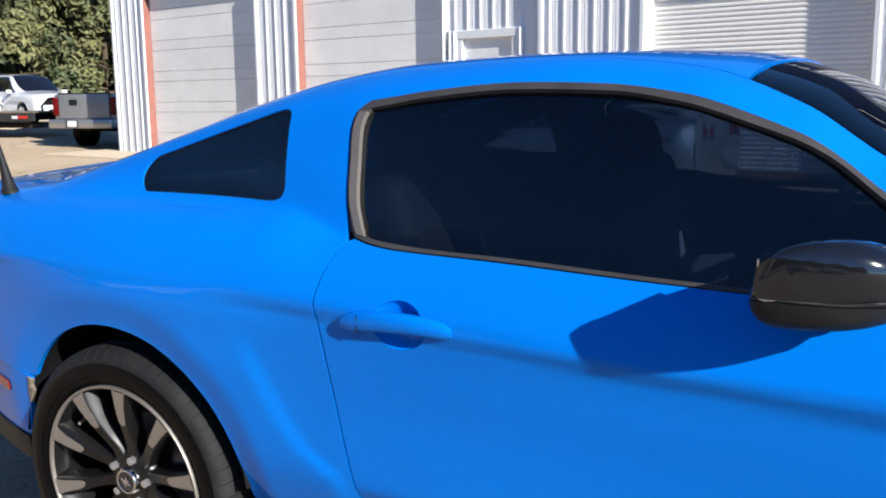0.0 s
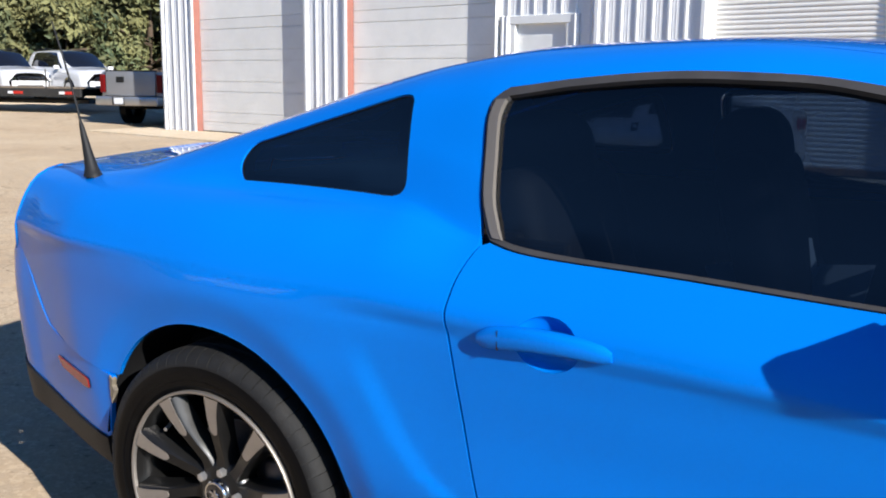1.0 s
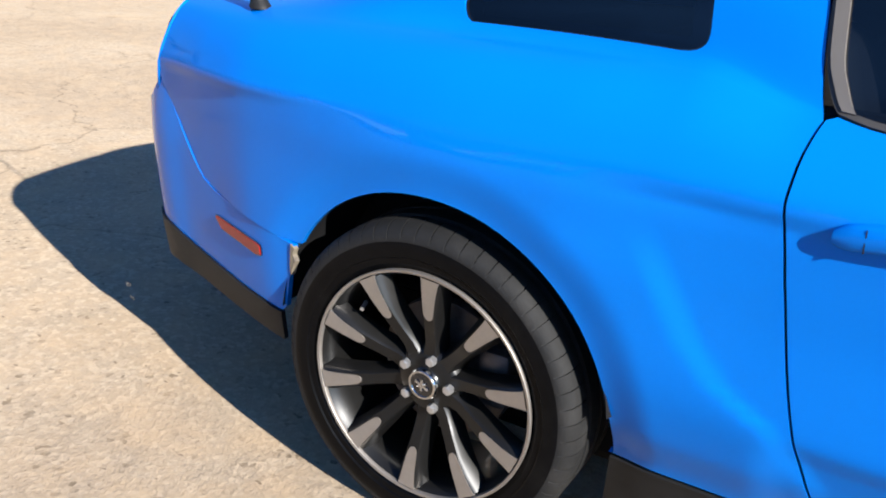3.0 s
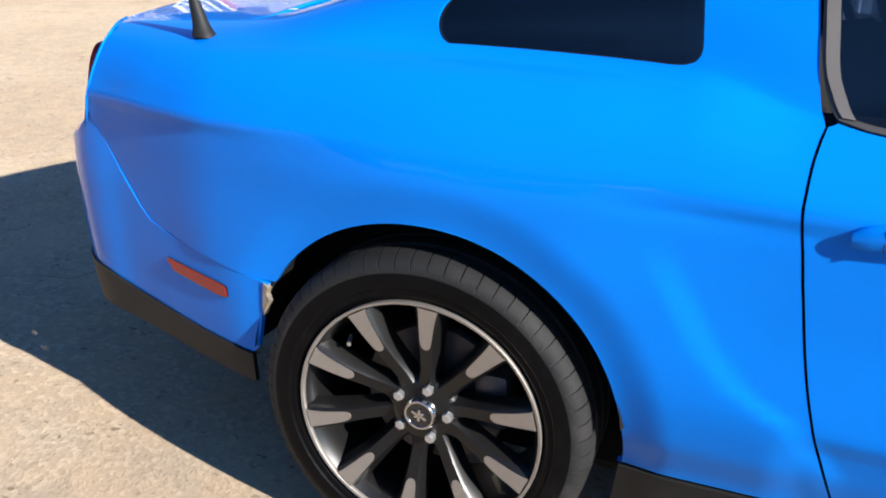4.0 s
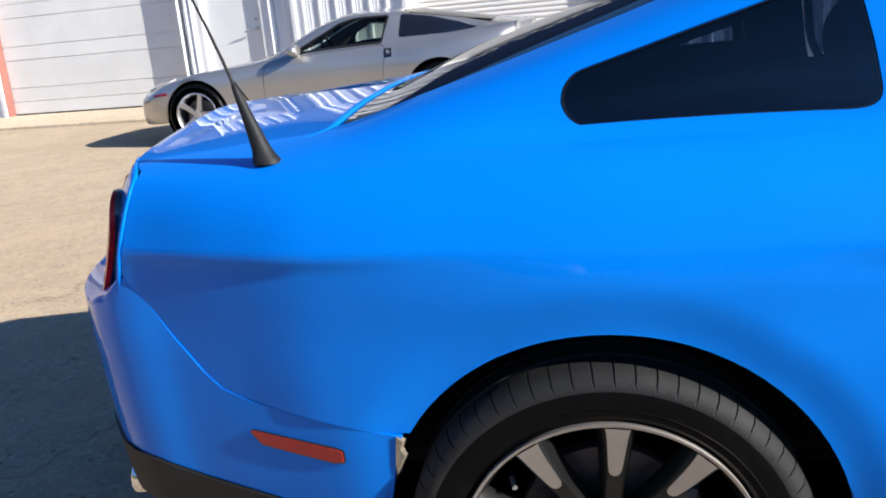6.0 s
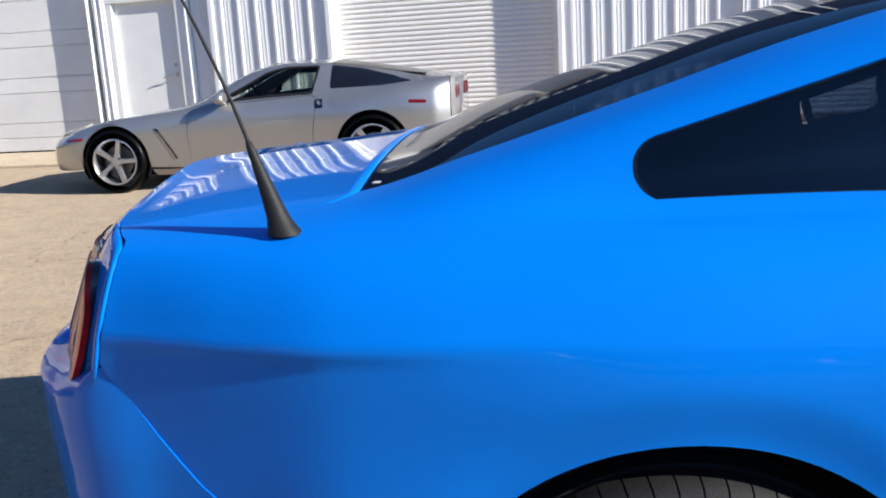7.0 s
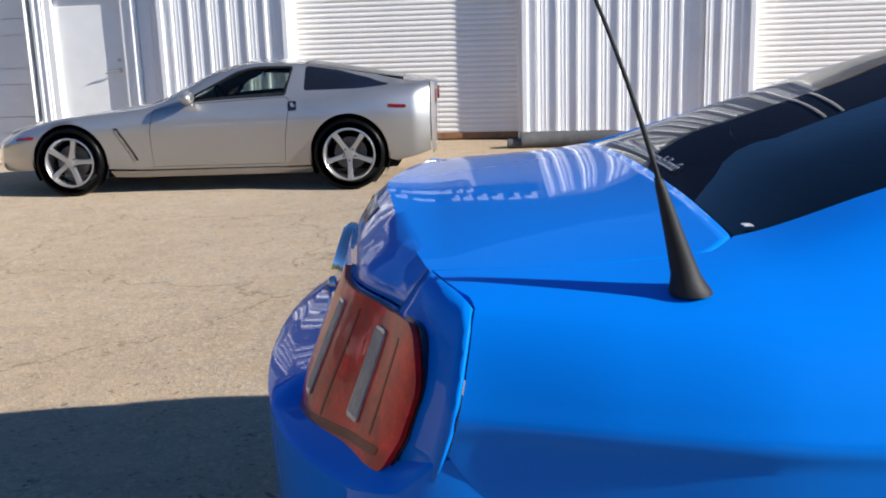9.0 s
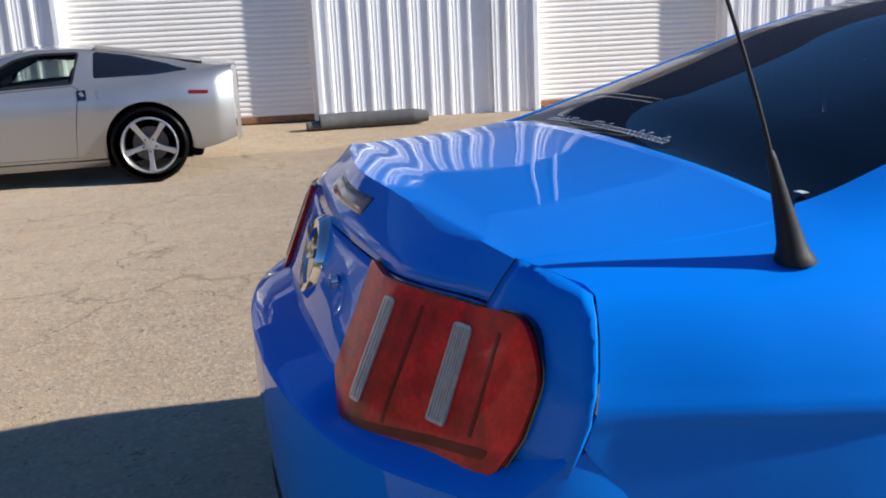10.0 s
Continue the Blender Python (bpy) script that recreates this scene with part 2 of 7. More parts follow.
def part(name, bm, mat, parent=None, label="", smooth=None):
    """Links a bmesh as one mesh object under a thing or a part."""
    me = bpy.data.meshes.new(name)
    bmesh.ops.recalc_face_normals(bm, faces=bm.faces)
    bm.to_mesh(me)
    bm.free()
    return finish(new(name, me), mat, parent, label, smooth)


def raw(name, verts, faces, mat, parent=None, label="", smooth=None):
    me = bpy.data.meshes.new(name)
    me.from_pydata([tuple(map(float, v)) for v in verts], [], [tuple(map(int, f)) for f in faces])
    me.update()
    return finish(new(name, me), mat, parent, label, smooth)


def box_bm(sx, sy, sz, at=(0, 0, 0), bevel=0.0, segs=2, rot=None):
    bm = bmesh.new()
    bmesh.ops.create_cube(bm, size=1.0)
    bmesh.ops.scale(bm, vec=(sx, sy, sz), verts=bm.verts)
    if bevel > 0:
        bmesh.ops.bevel(bm, geom=list(bm.edges), offset=bevel, segments=segs, affect="EDGES", profile=0.5)
    m = Matrix.Translation(at)
    if rot is not None:
        m = m @ Euler([radians(a) for a in rot]).to_matrix().to_4x4()
    bmesh.ops.transform(bm, matrix=m, verts=bm.verts)
    return bm


def merge(*bms):
    """Several bmeshes joined into the first."""
    first = bms[0]
    for other in bms[1:]:
        me = bpy.data.meshes.new("joined")
        other.to_mesh(me)
        other.free()
        first.from_mesh(me)
        bpy.data.meshes.remove(me)
    return first


def cyl_bm(r, h, at=(0, 0, 0), axis="z", segs=24, r2=None, bevel=0.0):
    bm = bmesh.new()
    bmesh.ops.create_cone(bm, cap_ends=True, segments=segs, radius1=r, radius2=r if r2 is None else r2, depth=h)
    if bevel:
        es = [e for e in bm.edges if len(e.link_faces) == 2 and any(len(f.verts) > 4 for f in e.link_faces)]
        bmesh.ops.bevel(bm, geom=es, offset=bevel, segments=2, affect="EDGES")
    rot = {"z": Matrix(), "y": Matrix.Rotation(radians(90), 4, "X"), "x": Matrix.Rotation(radians(90), 4, "Y")}[axis]
    bmesh.ops.transform(bm, matrix=Matrix.Translation(at) @ rot, verts=bm.verts)
    return bm


def lathe_bm(profile, segs=64, axis="y", at=(0, 0, 0), closed=False):
    """Turns (radius, along) pairs round an axis."""
    bm = bmesh.new()
    rings = []
    for r, h in profile:
        ring = []
        for i in range(segs):
            a = 2 * math.pi * i / segs
            if axis == "y":
                ring.append(bm.verts.new((r * math.cos(a), h, r * math.sin(a))))
            else:
                ring.append(bm.verts.new((r * math.cos(a), r * math.sin(a), h)))
        rings.append(ring)
    pairs = list(zip(rings, rings[1:])) + ([(rings[-1], rings[0])] if closed else [])
    for a, b in pairs:
        for i in range(segs):
            j = (i + 1) % segs
            bm.faces.new((a[i], a[j], b[j], b[i]))
    bmesh.ops.translate(bm, vec=at, verts=bm.verts)
    return bm


def tube_bm(points, r, segs=8, taper=None):
    """A round bar along points; taper: the radius at the far end."""
    bm = bmesh.new()
    pts = [Vector(p) for p in points]
    rings = []
    for i, p in enumerate(pts):
        d = (pts[min(i + 1, len(pts) - 1)] - pts[max(i - 1, 0)]).normalized()
        q = d.to_track_quat("Z", "Y")
        rr = r if taper is None else r + (taper - r) * i / (len(pts) - 1)
        rings.append([bm.verts.new(p + q @ Vector((rr * math.cos(a), rr * math.sin(a), 0))) for a in (2 * math.pi * k / segs for k in range(segs))])
    for a, b in zip(rings, rings[1:]):
        for i in range(segs):
            bm.faces.new((a[i], a[(i + 1) % segs], b[(i + 1) % segs], b[i]))
    bm.faces.new(rings[0][::-1])
    bm.faces.new(rings[-1])
    return bm


def pchip(xs, ys, q):
    """Monotone cubic through (xs, ys[...]) at q; ys may have columns."""
    xs, ys, q = np.asarray(xs, float), np.asarray(ys, float), np.asarray(q, float)
    if ys.ndim == 1:
        return pchip(xs, ys[:, None], q)[:, 0]
    h = np.diff(xs)[:, None]
    d = np.diff(ys, axis=0) / h
    m = np.zeros_like(ys)
    w1, w2 = 2 * h[1:] + h[:-1], h[1:] + 2 * h[:-1]
    ok = d[:-1] * d[1:] > 0
    with np.errstate(divide="ignore", invalid="ignore"):
        hm = (w1 + w2) / (w1 / d[:-1] + w2 / d[1:])
    m[1:-1] = np.where(ok, hm, 0)
    m[0], m[-1] = d[0], d[-1]
    i = np.clip(np.searchsorted(xs, q) - 1, 0, len(xs) - 2)
    t = ((q - xs[i]) / (xs[i + 1] - xs[i]))[:, None]
    hh = h[i]
    return (2 * t**3 - 3 * t**2 + 1) * ys[i] + (t**3 - 2 * t**2 + t) * hh * m[i] + (3 * t**2 - 2 * t**3) * ys[i + 1] + (t**3 - t**2) * hh * m[i + 1]


class Loft:
    """A body side as cross-sections: at every station x the same number of knots (half width, height), from the sill to the middle of the roof."""

    def __init__(self, stations, bump=None):
        self.xs = np.array([s[0] for s in stations], float)
        self.tab = np.array([s[1] for s in stations], float)
        self.nk = self.tab.shape[1]
        ref = self.tab[len(self.xs) // 2]
        self.arc = np.r_[0, np.cumsum(np.linalg.norm(np.diff(ref, axis=0), axis=1) + 0.012)]
        self.bump = bump

    def sections(self, x):
        flat = pchip(self.xs, self.tab.reshape(len(self.xs), -1), x)
        return flat.reshape(len(x), self.nk, 2)

    def at(self, x, v):
        """Places for arrays of stations x and knot numbers v; y is negative, the car's right side."""
        x, v = np.asarray(x, float), np.asarray(v, float)
        s = self.sections(x)
        n = np.arange(len(x))
        d = np.diff(s, axis=1)
        m = np.zeros_like(s)
        with np.errstate(divide="ignore", invalid="ignore"):
            hm = 2 * d[:, :-1] * d[:, 1:] / (d[:, :-1] + d[:, 1:])
        m[:, 1:-1] = np.where(d[:, :-1] * d[:, 1:] > 0, hm, 0)
        m[:, 0], m[:, -1] = d[:, 0], d[:, -1]
        m[:, -1, 1] = 0
        i = np.clip(np.floor(v).astype(int), 0, self.nk - 2)
        t = (v - i)[:, None]
        p = (2 * t**3 - 3 * t**2 + 1) * s[n, i] + (t**3 - 2 * t**2 + t) * m[n, i] + (3 * t**2 - 2 * t**3) * s[n, i + 1] + (t**3 - t**2) * m[n, i + 1]
        w, z = p[:, 0], p[:, 1]
        if self.bump is not None:
            w = w + self.bump(x, z, v)
        return np.stack([x, -w, z], 1)

    def normal(self, x, v):
        e = 2e-3
        lo, hi = np.clip(v - e, 0, self.nk - 1), np.clip(v + e, 0, self.nk - 1)
        n = np.cross(self.at(x + e, v) - self.at(x - e, v), self.at(x, hi) - self.at(x, lo))
        return n / np.maximum(np.linalg.norm(n, axis=1, keepdims=True), 1e-12)

    def knot(self, x, z):
        """The knot number at which the section at x reaches the height z."""
        vs = np.linspace(0, self.nk - 1, 40 * (self.nk - 1) + 1)
        out = []
        for a, b in zip(np.atleast_1d(x), np.atleast_1d(z)):
            zz = self.at(np.full(len(vs), a), vs)[:, 2]
            k = int(np.argmax(zz >= b)) if (zz >= b).any() else len(vs) - 1
            if k > 0 and zz[k] > zz[k - 1]:
                out.append(vs[k - 1] + (vs[k] - vs[k - 1]) * (b - zz[k - 1]) / (zz[k] - zz[k - 1]))
            else:
                out.append(vs[k])
        return np.array(out)

    def s_of(self, v):
        return np.interp(v, np.arange(self.nk), self.arc)

    def v_of(self, s):
        return np.interp(s, self.arc, np.arange(self.nk))

    def outline(self, pts):
        """(x, height) pairs as (x, girth) pairs."""
        p = np.array(pts, float)
        return np.stack([p[:, 0], self.s_of(self.knot(p[:, 0], p[:, 1]))], 1)


def dense(poly, step, closed=True):
    p = np.asarray(poly, float)
    out = []
    n = len(p)
    for i in range(n if closed else n - 1):
        a, b = p[i], p[(i + 1) % n]
        k = max(1, int(np.ceil(np.linalg.norm(b - a) / step)))
        out += [a + (b - a) * j / k for j in range(k)]
    if not closed:
        out.append(p[-1])
    return np.array(out)


def curve(poly, step=0.02, closed=False):
    """A rounded line through points (centripetal spline), evenly resampled."""
    p = np.asarray(poly, float)
    n = len(p)
    out = []
    rng = range(n) if closed else range(n - 1)
    for i in rng:
        p1, p2 = p[i], p[(i + 1) % n]
        p0 = p[i - 1] if (closed or i > 0) else 2 * p1 - p2
        p3 = p[(i + 2) % n] if (closed or i + 2 < n) else 2 * p2 - p1
        k = max(1, int(np.ceil(np.linalg.norm(p2 - p1) / step)))
        for j in range(k):
            t = j / k
            out.append(0.5 * (2 * p1 + (p2 - p0) * t + (2 * p0 - 5 * p1 + 4 * p2 - p3) * t * t + (3 * p1 - p0 - 3 * p2 + p3) * t**3))
    if not closed:
        out.append(p[-1])
    return np.array(out)


def rounded(poly, r, n=5):
    """A polygon with its corners rounded; r: one radius or one for each corner."""
    p = np.asarray(poly, float)
    rs = [r] * len(p) if np.isscalar(r) else r
    out = []
    for i, c in enumerate(p):
        a, b = p[i - 1] - c, p[(i + 1) % len(p)] - c
        la, lb = np.linalg.norm(a), np.linalg.norm(b)
        ca = np.clip((a @ b) / (la * lb), -1, 1)
        half = math.acos(ca) / 2
        d = min(rs[i] / max(math.tan(half), 1e-3), 0.48 * la, 0.48 * lb)
        q0, q1 = c + a / la * d, c + b / lb * d
        for k in range(n + 1):
            t = k / n
            out.append((1 - t) ** 2 * q0 + 2 * t * (1 - t) * c + t * t * q1)
    return np.array(out)


def inset(poly, d):
    """The polygon moved inwards by d (outwards if negative)."""
    p = np.asarray(poly, float)
    area = 0.5 * np.sum(p[:, 0] * np.roll(p[:, 1], -1) - np.roll(p[:, 0], -1) * p[:, 1])
    t = np.roll(p, -1, 0) - np.roll(p, 1, 0)
    t /= np.maximum(np.linalg.norm(t, axis=1, keepdims=True), 1e-9)
    nrm = np.stack([-t[:, 1], t[:, 0]], 1) * (1 if area > 0 else -1)
    return p + nrm * d


def inside(poly, q):
    p = np.asarray(poly, float)
    x, y = q[:, 0], q[:, 1]
    hit = np.zeros(len(q), bool)
    for a, b in zip(p, np.roll(p, -1, 0)):
        c = (a[1] > y) != (b[1] > y)
        if c.any():
            xs = a[0] + (y - a[1]) * (b[0] - a[0]) / (b[1] - a[1] if b[1] != a[1] else 1e-12)
            hit ^= c & (x < xs)
    return hit


def clear_of(poly, q, d):
    p = np.asarray(poly, float)
    keep = np.ones(len(q), bool)
    for a, b in zip(p, np.roll(p, -1, 0)):
        ab = b - a
        t = np.clip(((q - a) @ ab) / max(ab @ ab, 1e-12), 0, 1)
        keep &= np.linalg.norm(q - (a + t[:, None] * ab), axis=1) > d
    return keep


def sheet(outer, holes=(), step=0.03):
    """A triangulated sheet in the plane with holes: points and triangles."""
    from mathutils.geometry import delaunay_2d_cdt
    loops = [dense(outer, step * 0.8)] + [dense(h, step * 0.8) for h in holes]
    lo, hi = loops[0].min(0), loops[0].max(0)
    gx, gy = np.meshgrid(np.arange(lo[0] + step / 2, hi[0], step), np.arange(lo[1] + step / 2, hi[1], step))
    gx[1::2] += step / 2
    g = np.stack([gx.ravel(), gy.ravel()], 1)
    keep = inside(loops[0], g)
    for l in loops:
        keep &= clear_of(l, g, step * 0.45)
    for l in loops[1:]:
        keep &= ~inside(l, g)
    g = g[keep]
    pts, edges, n = [], [], 0
    for l in loops:
        pts += list(l)
        edges += [(n + i, n + (i + 1) % len(l)) for i in range(len(l))]
        n += len(l)
    pts += list(g)
    vs, _, fs, *_ = delaunay_2d_cdt([Vector(p) for p in pts], edges, [], 0, 1e-6)
    vs = np.array([(v.x, v.y) for v in vs])
    tri = np.array([f for f in fs if len(f) == 3])
    cen = vs[tri].mean(1)
    ok = inside(loops[0], cen)
    for l in loops[1:]:
        ok &= ~inside(l, cen)
    return vs, tri[ok]


def shell(name, places, normals, tri, mat, parent, label="", flange=0.012, flip=False):
    """A smooth sheet-metal panel: the outer skin with given normals, and its edge turned inwards."""
    count = {}
    for t in tri:
        for a, b in ((t[0], t[1]), (t[1], t[2]), (t[2], t[0])):
            count[(a, b)] = True
    rim = [(a, b) for (a, b) in count if (b, a) not in count]
    verts, norm, faces = [tuple(p) for p in places], [tuple(n) for n in normals], [tuple(t) for t in tri]
    if flange:
        for a, b in rim:
            k = len(verts)
            for i in (a, b):
                verts.append(tuple(places[i]))
            for i in (b, a):
                verts.append(tuple(places[i] - flange * normals[i]))
            norm += [(0, 0, 0)] * 4
            faces.append((k + 1, k, k + 3, k + 2))
    if flip:
        faces = [f[::-1] for f in faces]
    me = bpy.data.meshes.new(name)
    me.from_pydata([tuple(map(float, v)) for v in verts], [], [tuple(map(int, f)) for f in faces])
    me.update()
    me.shade_smooth()
    me.normals_split_custom_set_from_vertices([tuple(map(float, n)) for n in norm])
    return finish(new(name, me), mat, parent, label)


def loft_panel(name, loft, outer, mat, parent, holes=(), step=0.03, label="", out=0.0, side=-1, flange=0.012):
    """A panel cut from a loft by outlines in (x, girth). side: -1 the right-hand side, 1 the left."""
    uv, tri = sheet(outer, holes, step)
    x, v = uv[:, 0], loft.v_of(uv[:, 1])
    p, n = loft.at(x, v), loft.normal(x, v)
    if n[:, 1].mean() > 0 or (abs(n[:, 1].mean()) < 0.3 and n[:, 2].mean() < 0):
        n = -n
    p = p + out * n
    a = np.cross(p[tri[:, 1]] - p[tri[:, 0]], p[tri[:, 2]] - p[tri[:, 0]])
    wrong = (a * n[tri[:, 0]]).sum(1) < 0
    tri[wrong] = tri[wrong][:, ::-1]
    flip = False
    if side > 0:
        p, n, flip = p * (1, -1, 1), n * (1, -1, 1), False
        tri = tri[:, ::-1]
    return shell(name, p, n, tri, mat, parent, label, flange, flip)


# ------------------------------------------------------- ground and building
def ground_z(y):
    return 0.0048 * max(0.0, y - 1.0)


xs_g = [-400, -120, -60, -40, -31, -27, -23, -19, -12, -8, -4, 0, 4, 8, 16, 40, 120, 400]
ys_g = [-400, -120, -40, -12, -4, 0, 1, 4, 7, 10, 12, 20, 40, 60, 120, 400]
gv = [(x, y, ground_z(min(y, 14)) + float(np.interp(-x, [19, 23, 31], [0, 0.16, 0.26]))) for x in xs_g for y in ys_g]
ng = len(ys_g)
gf = [(i * ng + j, (i + 1) * ng + j, (i + 1) * ng + j + 1, i * ng + j + 1) for i in range(len(xs_g) - 1) for j in range(ng - 1)]
tagged(raw("ground", gv, gf, GROUND), "worn tan paving with pale aggregate and hairline cracks", "ground", kind="structure")

# The wall's own frame: s along the wall (towards -x), n outwards to the lot, z up.
WG, WU, WN = Vector((-0.127, 10.579, 0)), Vector((-0.99577, 0.09187, 0)), Vector((-0.09187, -0.99577, 0))
BASE, TOP = 0.10, 5.2


def wp(s, n, z):
    return WG + WU * s + WN * n + Vector((0, 0, z))


def wall_box(name, s0, s1, n0, n1, z0, z1, mat, parent=None, label="", bevel=0.0):
    bm = bmesh.new()
    vs = [bm.verts.new(wp(s, n, z)) for s in (s0, s1) for n in (n0, n1) for z in (z0, z1)]
    for f in ((0, 1, 3, 2), (4, 6, 7, 5), (0, 4, 5, 1), (2, 3, 7, 6), (0, 2, 6, 4), (1, 5, 7, 3)):
        bm.faces.new([vs[i] for i in f])
    if bevel:
        bmesh.ops.bevel(bm, geom=list(bm.edges), offset=bevel, segments=1, affect="EDGES")
    return part(name, bm, mat, parent, label)


def ribbed(name, s0, s1, n, z0, z1, parent, phase=0.0, pitch=0.262):
    """Ribbed sheet: a high trapezoid rib and two low ones in every pitch, 20 cm thick behind."""
    prof = [(s0, 0.0)]
    k = math.floor(s0 / pitch) - 1
    while k * pitch + phase < s1 + pitch:
        c = k * pitch + phase
        for ds, h in ((-0.030, 0.0), (-0.015, 0.021), (0.015, 0.021), (0.030, 0.0), (0.140, 0.0), (0.145, 0.003), (0.156, 0.003), (0.161, 0.0), (0.190, 0.0), (0.195, 0.003), (0.206, 0.003), (0.211, 0.0)):
            if s0 + 0.004 < c + ds < s1 - 0.004:
                prof.append((c + ds, h))
        k += 1
    prof.append((s1, 0.0))
    bm = bmesh.new()
    lo = [bm.verts.new(wp(s, n + h, z0)) for s, h in prof]
    hi = [bm.verts.new(wp(s, n + h, z1)) for s, h in prof]
    for i in range(len(prof) - 1):
        bm.faces.new((lo[i], lo[i + 1], hi[i + 1], hi[i]))
    back = [bm.verts.new(wp(s, n - 0.20, z)) for s, z in ((s0, z0), (s1, z0), (s1, z1), (s0, z1))]
    bm.faces.new(back)
    bm.faces.new((lo[0], hi[0], back[3], back[0]))
    bm.faces.new((lo[-1], back[1], back[2], hi[-1]))
    return part(name, bm, WALL_WHITE, parent)


building = empty("metal_building", pose(*wp(8, 0, 0)), "white ribbed sheet-metal building with cream garage doors", "building", kind="structure")
building.matrix_world = Matrix()


def wall_part(*a, **k):
    return ribbed(*a, **k)


HEAD = 3.62
# Bays between the doors, then the strips over the doors.
wall_part("wall_bay", 15.46, 16.76, 0.0, BASE, TOP, building, phase=0.02)
wall_part("wall_bay", 10.45, 11.65, 0.0, BASE, TOP, building, phase=0.05)
wall_part("wall_bay", 4.93, 5.26, -0.085, BASE, TOP, building, phase=0.11)
wall_part("wall_bay", 3.13, 4.93, 0.0, BASE, TOP, building, phase=0.03)
wall_part("wall_bay", -2.32, 0.0, 0.0, BASE, TOP, building, phase=0.07)
wall_part("wall_bay", -2.92, -2.32, 0.07, BASE, TOP, building, phase=0.10)
wall_part("wall_bay", -9.4, -5.56, 0.0, BASE, TOP, building, phase=0.0)
wall_part("wall_bay", -16.0, -12.6, 0.0, BASE, TOP, building, phase=0.0)
wall_part("wall_head", 11.65, 15.46, 0.0, HEAD, TOP, building, phase=0.02)
wall_part("wall_head", 6.86, 10.45, 0.0, HEAD, TOP, building, phase=0.05)
wall_part("wall_head", 5.26, 6.86, -0.085, 2.36, TOP, building, phase=0.11)
wall_part("wall_head", 0.0, 3.13, 0.0, HEAD, TOP, building, phase=0.07)
wall_part("wall_head", -5.56, -2.92, 0.0, HEAD, TOP, building, phase=0.0)
wall_part("wall_head", -12.6, -9.4, 0.0, HEAD, TOP, building, phase=0.0)
# End wall, back wall and roof close the building.
wall_box("wall_end", 16.56, 16.76, -12.0, -0.2, BASE, TOP, WALL_WHITE, building)
wall_box("wall_end", -16.0, -15.8, -12.0, -0.2, BASE, TOP, WALL_WHITE, building)
wall_box("wall_back", -16.0, 16.76, -12.2, -12.0, BASE, TOP, WALL_WHITE, building)
wall_box("roof", -16.1, 16.86, -12.3, 0.041, TOP, TOP + 0.05, WALL_WHITE, building)
# Corner and edge trims, folded sheet.
for s in (16.70, 15.46, 11.65, 10.45, 4.93, 3.13, 0.0, -2.92, -5.56):
    d = 0.06 if s in (16.70, 11.65, 4.93, 0.0, -5.56) else -0.06
    n = 0.04 if s != -2.92 else 0.11
    wall_box("corner_trim", min(s, s - d), max(s, s - d), -0.02, n + 0.004, BASE, TOP - 0.02 if s == 16.70 else (HEAD if s not in (4.93,) else TOP), WALL_WHITE, building, "folded white corner trim")


# Dark fascia along the top of the wall with two rows of white lettering, plain bars.
fascia = empty("wall_sign", None, "dark blue fascia with two rows of white lettering above the doors", "sign", kind="structure")
FASCIA = material("dark_fascia", (0.022, 0.045, 0.11), rough=0.5, vary=0.12, scale=1.5)
wall_box("fascia_panel", -9.0, 12.0, 0.045, 0.075, 3.80, 5.27, FASCIA, fascia, "dark blue sheet", 0.006)
wall_box("fascia_panel", -9.0, 4.90, 0.045, 0.075, 3.62, 3.796, FASCIA, fascia, "dark blue sheet", 0.006)
wall_box("sign_board", 0.06, 3.08, 0.045, 0.075, 3.02, 3.616, FASCIA, fascia, "dark blue sign board over the roller door", 0.006)
rnd_sign = random.Random(12)
for z0_, z1_, s_a, s_b in ((3.36, 3.56, 0.12, 2.95), (3.10, 3.28, 0.75, 2.85)):
    s_ = s_a
    while s_ < s_b:
        w_ = rnd_sign.choice((0.13, 0.16, 0.19))
        if rnd_sign.random() < 0.86:
            wall_box("letter_bar", s_, s_ + w_ * 0.38, 0.076, 0.092, z0_, z1_, FLAT_WHITE, fascia)
            wall_box("letter_bar", s_ + w_ * 0.40, s_ + w_, 0.076, 0.092, z1_ - 0.05 - 0.11 * rnd_sign.random(), z1_, FLAT_WHITE, fascia)
        s_ += w_ + 0.06


